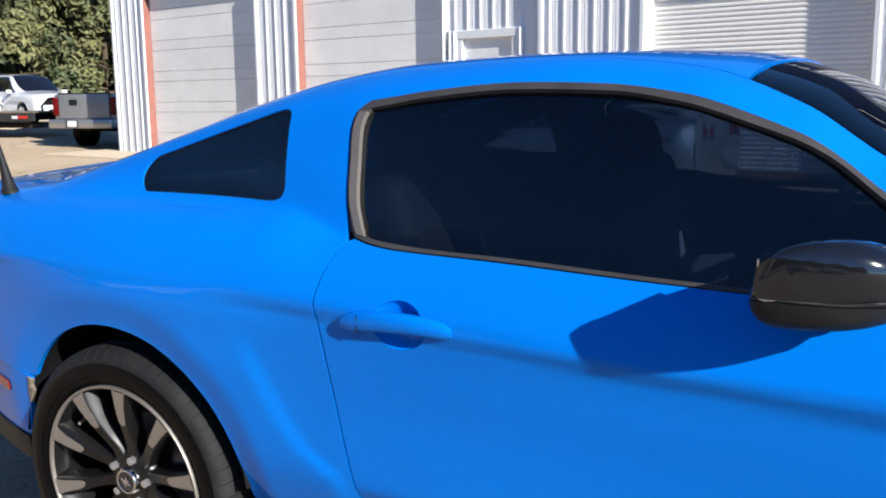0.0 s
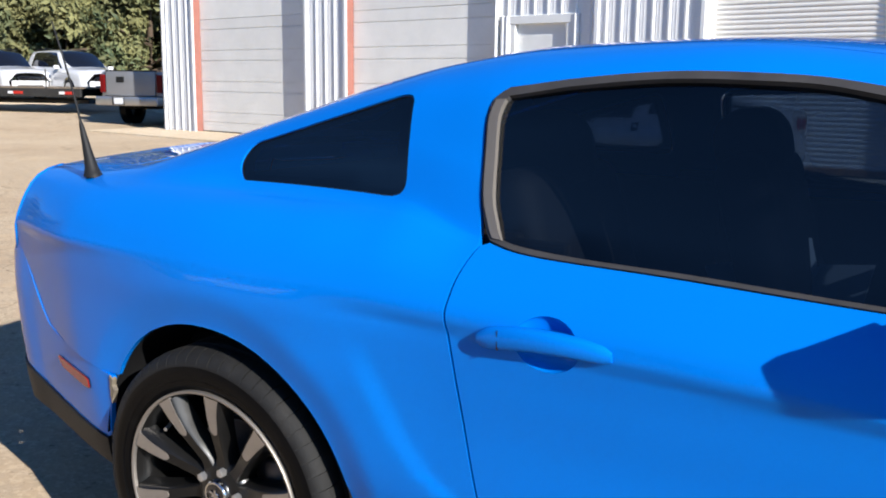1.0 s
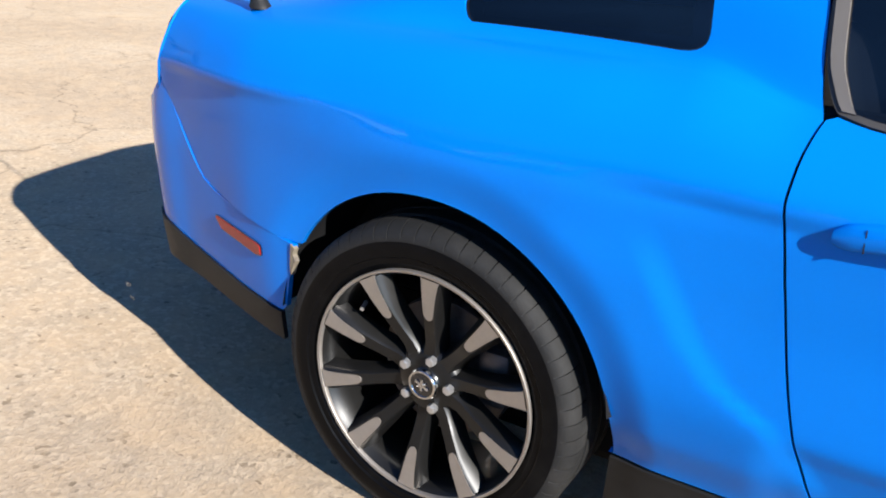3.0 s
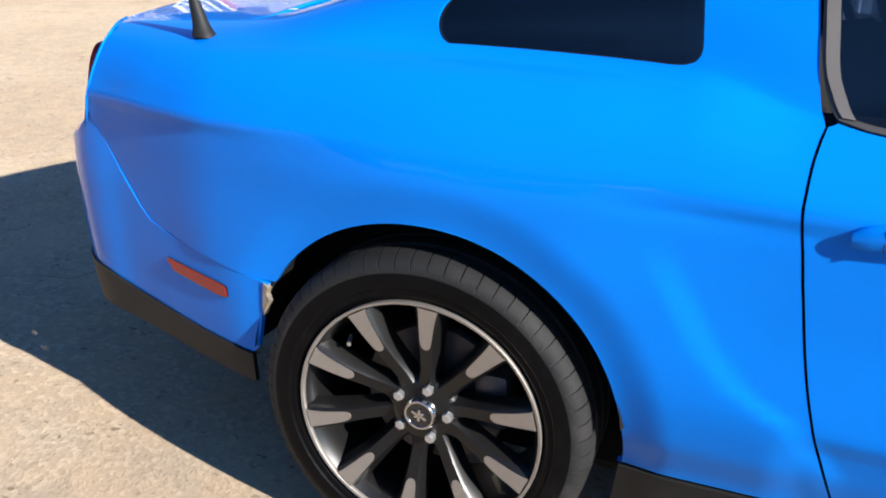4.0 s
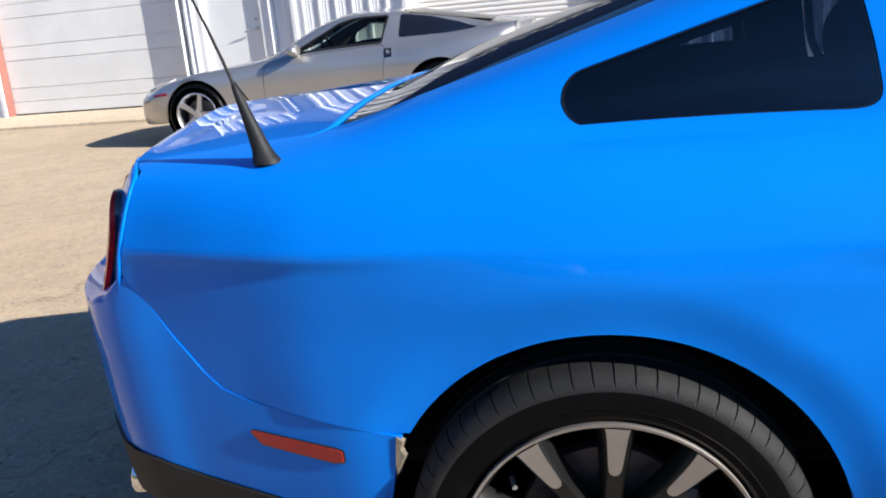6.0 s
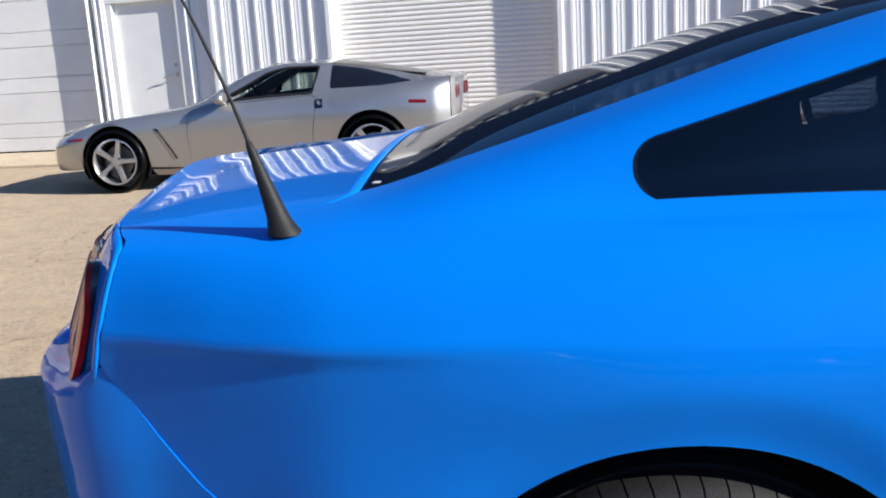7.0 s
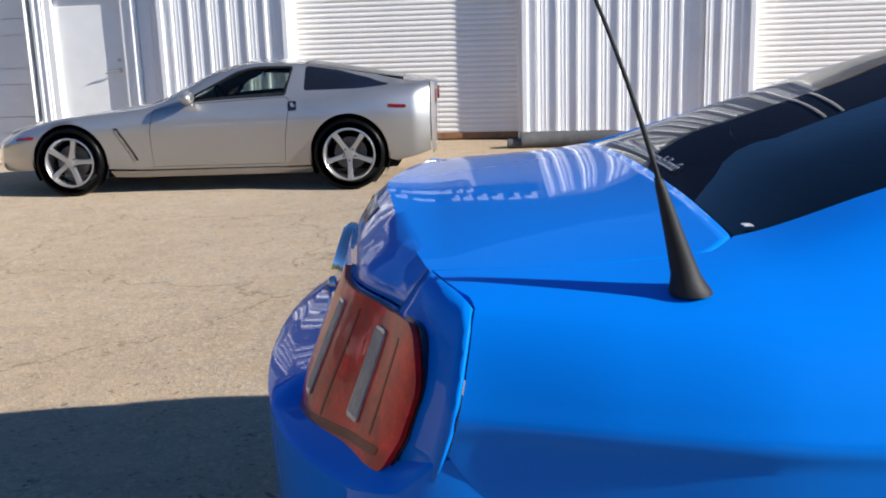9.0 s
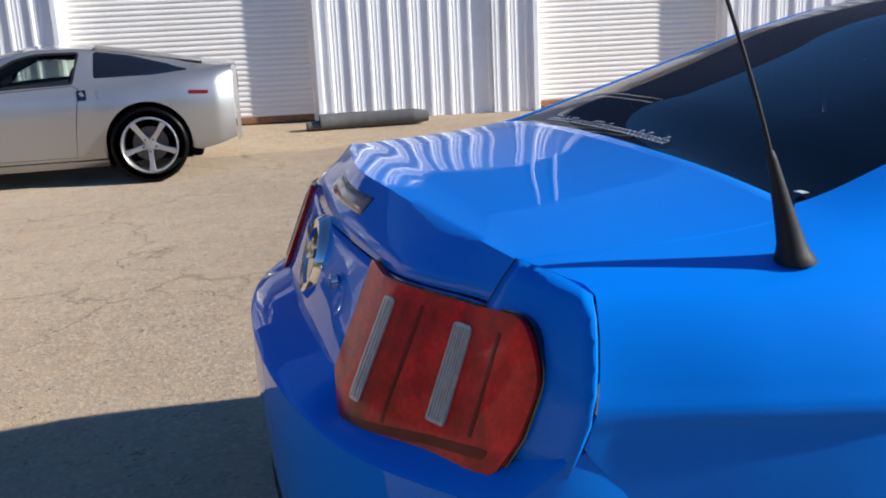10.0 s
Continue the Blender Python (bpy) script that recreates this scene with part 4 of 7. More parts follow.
EDGE_X = table([0, 0.2, 0.364, 0.5, 0.613, 0.74], [-0.985, -0.968, -0.948, -0.927, -0.905, -0.864])
EDGE_Z = table([0, 0.2, 0.364, 0.5, 0.613, 0.74], [1.056, 1.049, 1.041, 1.033, 1.026, 1.003])
TAIL_W = [0.0, 0.20, 0.364, 0.42, 0.461, 0.606, 0.73, 0.76]
TAIL_ROWS = [
    (0.978, [-1.052, -1.042, -1.028, -1.021, -1.011, -0.943, -0.905, -0.880]),
    (0.900, [-1.086, -1.076, -1.060, -1.053, -1.044, -0.973, -0.925, -0.895]),
    (0.805, [-1.118, -1.112, -1.100, -1.094, -1.084, -1.012, -0.950, -0.912]),
    (0.740, [-1.134, -1.130, -1.120, -1.114, -1.105, -1.034, -0.968, -0.925]),
]


def tail_x(w, z):
    """The rear face: its x for a half width and a height."""
    zs = [r[0] for r in TAIL_ROWS][::-1]
    xs = [float(pchip([-TAIL_W[1]] + TAIL_W, [r[1][1]] + r[1], np.array([min(abs(w), 0.76)]))[0]) for r in TAIL_ROWS][::-1]
    if z >= zs[-1]:
        t = min(1.0, (z - zs[-1]) / max(EDGE_Z(w) - zs[-1], 1e-3))
        return xs[-1] + (EDGE_X(w) - xs[-1]) * t
    return float(np.interp(z, zs, xs))


half_v = np.linspace(LID_V + 0.005, 16, 24)
lid_cols = [(v, -1) for v in half_v] + [(v, 1) for v in half_v[-2::-1]]
lid_pts = []
nu = 24
for v, sgn in lid_cols:
    w_end = -COUPE.at(np.array([-0.92]), np.array([v]))[0, 1]
    x_end, x_beg = EDGE_X(w_end), float(np.interp(v, [LID_V, 14.0], [-0.543, -0.5035]))
    col = COUPE.at(np.linspace(x_beg, x_end, nu), np.full(nu, v))
    for p in col:
        lid_pts.append((p[0], -p[1] * sgn, p[2]))
lid_ws = [lid_pts[(k + 1) * nu - 1][1] for k in range(len(lid_cols))]
me_faces = [(j * nu + i, j * nu + i + 1, (j + 1) * nu + i + 1, (j + 1) * nu + i) for j in range(len(lid_ws) - 1) for i in range(nu - 1)]
# The lid's rear flank below the lip, down to the lamp line, on the lid's width.
base_n = len(lid_pts)
rows_z = [0.0, 0.35, 0.7, 1.0]
for w in lid_ws:
    for k in rows_z[1:]:
        z = EDGE_Z(w) + (0.972 - EDGE_Z(w)) * k
        lid_pts.append((tail_x(w, z), w, z))
for j in range(len(lid_ws) - 1):
    prev = [j * nu + nu - 1, (j + 1) * nu + nu - 1]
    for k in range(3):
        a, b = base_n + j * 3 + k, base_n + (j + 1) * 3 + k
        me_faces.append((prev[0], a, b, prev[1]))
        prev = [a, b]
lid = raw("boot_lid", lid_pts, [f[::-1] for f in me_faces], PAINT, coupe, "", 38)
md_ = lid.modifiers.new("thickness", "SOLIDIFY")
md_.thickness, md_.offset = 0.006, -1

def tail_patch(name, ws, zs, mat, out=0.0, parent=coupe, label="", smooth=40, thick=0.006):
    pts = [(tail_x(w, z) - out, w, z) for w in ws for z in zs]
    n = len(zs)
    fs = [(i * n + j + 1, (i + 1) * n + j + 1, (i + 1) * n + j, i * n + j) for i in range(len(ws) - 1) for j in range(n - 1)]
    ob = raw(name, pts, fs, mat, parent, label, smooth)
    m2 = ob.modifiers.new("thickness", "SOLIDIFY")
    m2.thickness, m2.offset = thick, -1
    return ob


for nm, ws, zs, mt, o in (("brake_light_rim", (-0.158, 0.158), (1.004, 1.031), GLOSS, 0.0010), ("brake_light_strip", (-0.153, 0.153), (1.007, 1.028), BRAKE_LENS, 0.0022)):
    tail_patch(nm, np.linspace(*ws, 15), np.linspace(*zs, 4), mt, o, lid, "slim high-level brake light" if o > 0.002 else "", thick=0.001)
SHUT = abs(lid_ws[0]) + 0.0025
tail_patch("tail_panel", np.linspace(-0.634, 0.634, 41), np.linspace(0.745, 0.968, 12), PAINT)
for sgn in (-1, 1):
    # The quarter's own rear flank, from its edge to the lid's gap, under the curved deck edge.
    fr = [0, 0.1, 0.22, 0.36, 0.5, 0.66, 0.83, 1.0]
    qe = np.array(QUARTER_END + [(-0.900, 0.800)])
    rim = [(-0.897, LID_V), (-0.882, 12.6), (-0.866, 11.6), (-0.848, float(COUPE.knot(-0.848, 1.003)[0]))]
    crest = COUPE.at(np.interp(np.linspace(0, 3, 9), range(4), [p[0] for p in rim]), np.interp(np.linspace(0, 3, 9), range(4), [p[1] for p in rim])) * (1, -1, 1)
    crest = crest + np.array([-0.004, 0.0, 0.0008])
    inner, outer = [crest[0]], [crest[-1]]
    for k in fr[1:]:
        zi = crest[0][2] + (0.795 - crest[0][2]) * k
        inner.append(np.array([tail_x(SHUT, zi) - 0.003, SHUT, zi]))
        zo = 1.003 + (0.80 - 1.003) * k
        xo = float(np.interp(-zo, -qe[:, 1], qe[:, 0]))
        po = COUPE.at(np.array([xo]), COUPE.knot(xo, zo))[0]
        outer.append(np.array([xo - 0.004, -po[1] + 0.0005, zo]))
    pts = []
    for i, t in enumerate(np.linspace(0, 1, 9)):
        for k, a, b in zip(fr, inner, outer):
            q = a + (b - a) * t + (1 - k) * (crest[i] - (inner[0] + (outer[0] - inner[0]) * t))
            ref = tail_x(q[1], min(q[2], 0.97))
            q[0] = q[0] + (ref - q[0]) * 0.22 * math.sin(math.pi * t) * math.sin(math.pi * min(1, k * 0.9))
            pts.append((q[0], sgn * q[1], q[2]))
    ws, n = range(9), len(fr)
    fs = [(i * n + j, (i + 1) * n + j, (i + 1) * n + j + 1, i * n + j + 1) for i in range(8) for j in range(n - 1)]
    ob = raw("quarter_flank", pts, fs, PAINT, coupe, "", 30)
    m2 = ob.modifiers.new("thickness", "SOLIDIFY")
    m2.thickness, m2.offset = 0.006, 0
    part("lid_gap", tube_bm([tuple(q * (1, sgn, 1) - np.array([0.0005, 0, 0])) for q in inner[:-2]], 0.0030, 6), TRIM, coupe, "", 60)
    # Lamp: a raised lens with rounded corners, two clear bars and dark dividers.
    lamp_poly = rounded([(0.358, 0.975), (0.42, 0.964), (0.606, 0.962), (0.712, 0.974), (0.742, 0.915), (0.734, 0.832), (0.716, 0.776), (0.434, 0.754), (0.356, 0.810)], [0.008, 0.03, 0.06, 0.07, 0.10, 0.06, 0.035, 0.02, 0.02], 8)

    def on_tail(poly, out, step, holes=()):
        uv, tri = sheet(poly, holes, step)
        P = np.array([(tail_x(w, z), w, z) for w, z in uv])
        e = 0.004
        N = []
        for w, z in uv:
            gx = (tail_x(w + e, z) - tail_x(w - e, z)) / (2 * e)
            gz = (tail_x(w, min(z + e, 0.976)) - tail_x(w, min(z, 0.976) - e)) / (2 * e)
            v = np.array([-1.0, gx, gz])
            N.append(v / np.linalg.norm(v))
        N = np.array(N)
        P = P + out * N
        c = np.cross(P[tri[:, 1]] - P[tri[:, 0]], P[tri[:, 2]] - P[tri[:, 0]])
        bad = (c * N[tri[:, 0]]).sum(1) < 0
        tri[bad] = tri[bad][:, ::-1]
        if sgn < 0:
            P, N, tri = P * (1, -1, 1), N * (1, -1, 1), tri[:, ::-1]
        return P, N, tri

    lamp = shell("tail_lamp", *on_tail(lamp_poly, 0.010, 0.015), LENS, coupe, "red tail lamp with clear bars", 0.022)
    shell("lamp_bezel", *on_tail(inset(lamp_poly, -0.0035), 0.001, 0.03, [inset(lamp_poly, 0.004)]), GLOSS, lamp, "black lamp surround", 0.012)
    for (wa, za), (wb, zb), half in (((0.463, 0.942), (0.460, 0.796), 0.013), ((0.604, 0.938), (0.611, 0.811), 0.017)):
        bar = rounded([(wa - half, za), (wa + half, za), (wb + half, zb), (wb - half, zb)], 0.006, 3)
        clear = shell("clear_bar", *on_tail(bar, 0.0130, 0.02), CLEAR_LENS, lamp, "clear ribbed reversing lens", 0.004)
        for k in range(6 if half > 0.015 else 3):
            o_ = -half + 2 * half * (k + 0.7) / (6.4 if half > 0.015 else 3.4)
            rib = np.array([(wa + o_ - 0.0009, za - 0.005), (wa + o_ + 0.0009, za - 0.005), (wb + o_ + 0.0009, zb + 0.005), (wb + o_ - 0.0009, zb + 0.005)])
            shell("lens_rib", *on_tail(rib, 0.0142, 0.03), CLEAR_LENS, clear, "", 0.002)
    for w in (0.526, 0.674):
        shell("divider", *on_tail(np.array([(w - 0.003, 0.945), (w + 0.003, 0.945), (w + 0.002, 0.785 + 0.03 * (w > 0.6)), (w - 0.004, 0.785 + 0.03 * (w > 0.6))]), 0.0106, 0.02), LENS_DARK, lamp, "", 0.003)
    low = rounded([(0.430, 0.768), (0.706, 0.810), (0.700, 0.796), (0.430, 0.755)], 0.004, 2)
    shell("lower_edge", *on_tail(low, 0.0106, 0.02), LENS_DARK, lamp, "", 0.003)

# Round badge on the tail panel: a chrome ring, dark field and a plain bar.
bx, bz = tail_x(0, 0.895) + 0.030, 0.893
bd = lathe_bm([(0.0, 0.030), (0.052, 0.030), (0.054, 0.038), (0.070, 0.040), (0.080, 0.030), (0.084, 0.0)], 40, "z")
bmesh.ops.transform(bd, matrix=Matrix.Translation((bx, 0, bz)) @ Euler((0, radians(-90 + 18), 0)).to_matrix().to_4x4(), verts=bd.verts)
badge = part("badge", bd, CHROME, coupe, "round chrome tail badge", 40)
bm = lathe_bm([(0.0, 0.034), (0.050, 0.034), (0.051, 0.030)], 32, "z")
bm = merge(bm, box_bm(0.018, 0.070, 0.006, (0.004, 0, 0.036), 0.002, rot=(0, 0, 14)))
bmesh.ops.transform(bm, matrix=Matrix.Translation((bx, 0, bz)) @ Euler((0, radians(-90 + 18), 0)).to_matrix().to_4x4(), verts=bm.verts)
part("badge_field", bm, GLOSS, badge, "dark badge field", 40)
part("key_cylinder", cyl_bm(0.014, 0.012, (tail_x(0.2, 0.9) - 0.004, -0.205, 0.905), "x", 20, bevel=0.002), CHROME, lid, "", 40)

# Bumper: swept round the tail along its plan line.
PLAN = curve([(-0.33, 0.908), (-0.40, 0.902), (-0.486, 0.893), (-0.67, 0.847), (-0.80, 0.813), (-0.885, 0.797), (-0.950, 0.772), (-1.015, 0.715), (-1.115, 0.560), (-1.175, 0.380), (-1.205, 0.180), (-1.212, 0.0)], 0.02)
PLAN_S = np.r_[0, np.cumsum(np.linalg.norm(np.diff(PLAN, axis=0), axis=1))]
END_S = PLAN_S[-1]


def plan_at(s):
    return np.array([np.interp(s, PLAN_S, PLAN[:, 0]), np.interp(s, PLAN_S, PLAN[:, 1])])


def s_at(x):
    return float(np.interp(-x, -PLAN[:, 0], PLAN_S))


DRAW = table([0.20, 0.30, 0.40, 0.48, 0.56, 0.64, 0.70, 0.75, 0.85], [0.075, 0.046, 0.026, 0.016, 0.008, 0.003, 0.0, 0.001, 0.006])


def bumper_at(s, z):
    p = plan_at(s)
    d = plan_at(min(s + 0.01, END_S)) - plan_at(max(s - 0.01, 0))
    d /= np.linalg.norm(d)
    out = np.array([d[1], -d[0]])
    if out[1] < 0 and s < END_S * 0.7:
        out = -out
    if s > END_S * 0.7 and out[0] > 0:
        out = -out
    q = p - out * DRAW(z)
    return np.array([q[0], -max(q[1], 0.0), z])


def bumper_panel(name, poly, mat, parent, step, out=0.0, label="", holes=()):
    obs = []
    uv, tri0 = sheet(poly, holes, step)
    P = np.array([bumper_at(s, z) for s, z in uv])
    e = 0.004
    U = np.array([bumper_at(min(s + e, END_S), z) - bumper_at(max(s - e, 0), z) for s, z in uv])
    V = np.array([bumper_at(s, z + e) - bumper_at(s, z - e) for s, z in uv])
    N = np.cross(U, V)
    N /= np.linalg.norm(N, axis=1, keepdims=True)
    if N[:, 0].mean() > 0:
        N = -N
    P = P + out * N
    tri = tri0.copy()
    c = np.cross(P[tri[:, 1]] - P[tri[:, 0]], P[tri[:, 2]] - P[tri[:, 0]])
    bad = (c * N[tri[:, 0]]).sum(1) < 0
    tri[bad] = tri[bad][:, ::-1]
    obs.append(shell(name, P, N, tri, mat, parent, label, 0.012))
    obs.append(shell(name, P * (1, -1, 1), N * (1, -1, 1), tri[:, ::-1], mat, parent, label, 0.012))
    return obs


bumper = empty("rear_bumper")
bumper.parent = coupe
top_line = [(s_at(x), z) for x, z in ((-0.372, 0.559), (-0.526, 0.583), (-0.66, 0.608), (-0.71, 0.625), (-0.74, 0.652), (-0.80, 0.725), (-0.880, 0.833), (-0.900, 0.825), (-0.950, 0.778), (-1.015, 0.760), (-1.115, 0.757), (-1.175, 0.762))] + [(END_S, 0.768)]
bot_line = [(END_S, 0.455), (s_at(-1.175), 0.468), (s_at(-1.08), 0.478), (s_at(-0.99), 0.476), (s_at(-0.90), 0.462), (s_at(-0.792), 0.432), (s_at(-0.587), 0.400), (s_at(-0.43), 0.386)]
arch_line = [(s_at(-0.414), 0.40), (s_at(-0.400), 0.46), (s_at(-0.388), 0.51)]
skin = np.array(top_line + bot_line + arch_line)
bumper_panel("bumper_skin", skin, PAINT, bumper, 0.03, 0.0005)
val = np.array(bot_line[::-1] + [(END_S, 0.345), (s_at(-1.10), 0.362), (s_at(-0.90), 0.366), (s_at(-0.60), 0.328), (s_at(-0.435), 0.312)])
val[:, 1] -= 0.003
bumper_panel("valance", val, TRIM, bumper, 0.05, 0.006, "black lower valance")
# The ledge on top of the bumper, from its outer edge in to the tail panel.
for sgn in (-1, 1):
    pts = []
    ss = np.linspace(s_at(-0.884), END_S, 40)
    for s in ss:
        z1 = float(np.interp(s, [p[0] for p in top_line], [p[1] for p in top_line]))
        o = bumper_at(s, z1)
        w = min(-o[1] * 0.955, 0.745)
        zi = float(np.interp(w, [0, 0.36, 0.42, 0.73, 0.76], [0.80, 0.802, 0.765, 0.800, 0.836]))
        i = np.array([tail_x(w, zi) + 0.004, -w, zi])
        for k in (0, 0.12, 0.5, 1.0):
            q = o + (i - o) * k
            q[2] += 0.006 * math.sin(math.pi * min(1, k * 2)) * (k < 0.6)
            pts.append((q[0], q[1] * -sgn, q[2]))
    fs = [(i * 4 + j, (i + 1) * 4 + j, (i + 1) * 4 + j + 1, i * 4 + j + 1) for i in range(len(ss) - 1) for j in range(3)]
    ob = raw("bumper_ledge", pts, fs, PAINT, bumper, "", 60)
# Side marker lamps, set into the bumper.
for sgn in (-1, 1):
    mk = rounded([(-0.668, 0.548), (-0.640, 0.545), (-0.500, 0.530), (-0.484, 0.526), (-0.484, 0.505), (-0.505, 0.503), (-0.645, 0.522)], 0.004, 3)
    uv, tri = sheet(mk, (), 0.03)
    for nm, grow, out, mt in (("side_marker", 0.0, 0.0050, AMBER), ("marker_rim", -0.003, 0.0030, GLOSS)):
        uv, tri = sheet(inset(mk, grow), (), 0.03)
        P = np.array([bumper_at(s_at(x), z) for x, z in uv])
        N = np.tile(np.array([-0.28, -0.95, 0.1]) / 0.995, (len(P), 1))
        P = P + N * out
        c = np.cross(P[tri[:, 1]] - P[tri[:, 0]], P[tri[:, 2]] - P[tri[:, 0]])
        bad = (c * N[tri[:, 0]]).sum(1) < 0
        tri[bad] = tri[bad][:, ::-1]
        if sgn > 0:
            P, N, tri = P * (1, -1, 1), N * (1, -1, 1), tri[:, ::-1]
        shell(nm, P, N, tri, mt, bumper, "red side marker lamp" if nm == "side_marker" else "", 0.004)
# Split trim at the front end of the bumper, on the wheel opening's edge.
bm = bmesh.new()
edge = [(-0.380, 0.560), (-0.370, 0.552), (-0.376, 0.537), (-0.371, 0.522), (-0.379, 0.505), (-0.387, 0.486), (-0.388, 0.505), (-0.384, 0.535)]
vs = [bm.verts.new((x, -0.900 + (0.56 - z) * 0.12, z)) for x, z in edge]
bm.faces.new(vs)
r = bmesh.ops.extrude_face_region(bm, geom=list(bm.faces))
bmesh.ops.translate(bm, vec=(0.004, 0.010, 0), verts=[v for v in r["geom"] if isinstance(v, bmesh.types.BMVert)])
part("broken_clip", bm, BARE, bumper, "torn bumper mounting with bare edge")
# Exhaust tips.
for sgn in (-1, 1):
    bm = lathe_bm([(0.036, -0.13), (0.041, -0.12), (0.043, 0.0), (0.040, 0.005), (0.037, 0.0), (0.036, -0.10)], 28, "z")
    bmesh.ops.transform(bm, matrix=Matrix.Translation((-1.050, sgn * 0.59, 0.318)) @ Euler((0, radians(-94), 0)).to_matrix().to_4x4(), verts=bm.verts)
    part("exhaust_tip", bm, CHROME, coupe, "polished exhaust tip", 50)

# Dark shell under and inside the body; wheel housings.
part("underbody", box_bm(3.9, 1.36, 0.14, (1.45, 0, 0.245), 0.03), DARK, coupe)
for sgn in (-1, 1):
    for cx, r in ((-0.03, 0.402), (2.72, 0.385)):
        bm = bmesh.new()
        rows_ = []
        for y in (0.885, 0.84, 0.50):
            rows_.append([bm.verts.new((cx + (r if y < 0.86 else r - 0.012) * math.cos(a), sgn * y, 0.355 + (r if y < 0.86 else r - 0.012) * math.sin(a))) for a in [radians(7 + 166 * i / 40) for i in range(41)]])
        for a, b in zip(rows_, rows_[1:]):
            for i in range(40):
                bm.faces.new((a[i], a[i + 1], b[i + 1], b[i]))
        bm.faces.new(rows_[-1])
        part("wheel_housing", bm, DARK, coupe, "", 60)


def tyre_bm(R, r_in, width, tread=False):
    """A tyre's bulged sidewalls, or its tread: shoulder blocks parted by narrow cross grooves, and round grooves."""
    h = width / 2
    if tread:
        prof = [(R - 0.036, -h * 0.985), (R - 0.030, -h * 0.985), (R - 0.018, -h * 0.945), (R - 0.008, -h * 0.86), (R - 0.002, -h * 0.74), (R, -h * 0.62),
                (R, -h * 0.50), (R - 0.008, -h * 0.48), (R - 0.008, -h * 0.40), (R, -h * 0.38), (R, -h * 0.06), (R - 0.008, -h * 0.04), (R - 0.008, h * 0.04), (R, h * 0.06), (R, h * 0.38), (R - 0.008, h * 0.40), (R - 0.008, h * 0.48), (R, h * 0.50), (R, h * 0.62), (R - 0.008, h * 0.86), (R - 0.018, h * 0.945), (R - 0.036, h * 0.985)]
        fr = [(n + f) / 62 for n in range(62) for f in (0.0, 0.012, 0.075, 0.087, 0.5)]
    else:
        prof = [(r_in - 0.006, -h * 0.80), (r_in + 0.003, -h * 0.90), (r_in + 0.009, -h * 0.93), (r_in + 0.012, -h * 0.955), (r_in + 0.024, -h * 0.97), (r_in + 0.027, -h * 0.995), (r_in + 0.040, -h), (R - 0.042, -h), (R - 0.034, -h * 0.986)]
        prof += [(R - 0.060, 0.0)] + [(r, -y) for r, y in prof[::-1]]
        fr = [i / 120 for i in range(120)]
    bm = bmesh.new()
    rings = []
    for k, (r, y) in enumerate(prof):
        ring = []
        for i, f in enumerate(fr):
            a = 2 * math.pi * f + (0.022 * (y / h) if tread else 0)
            cut = 0.0035 if (tread and k in (2, 3, 4, 5) and i % 5 in (1, 2)) else 0.0
            ring.append(bm.verts.new(((r - cut) * math.cos(a), y, (r - cut) * math.sin(a))))
        rings.append(ring)
    n = len(fr)
    for a, b in zip(rings, rings[1:]):
        for i in range(n):
            j = (i + 1) % n
            bm.faces.new((a[i], a[j], b[j], b[i]))
    return bm


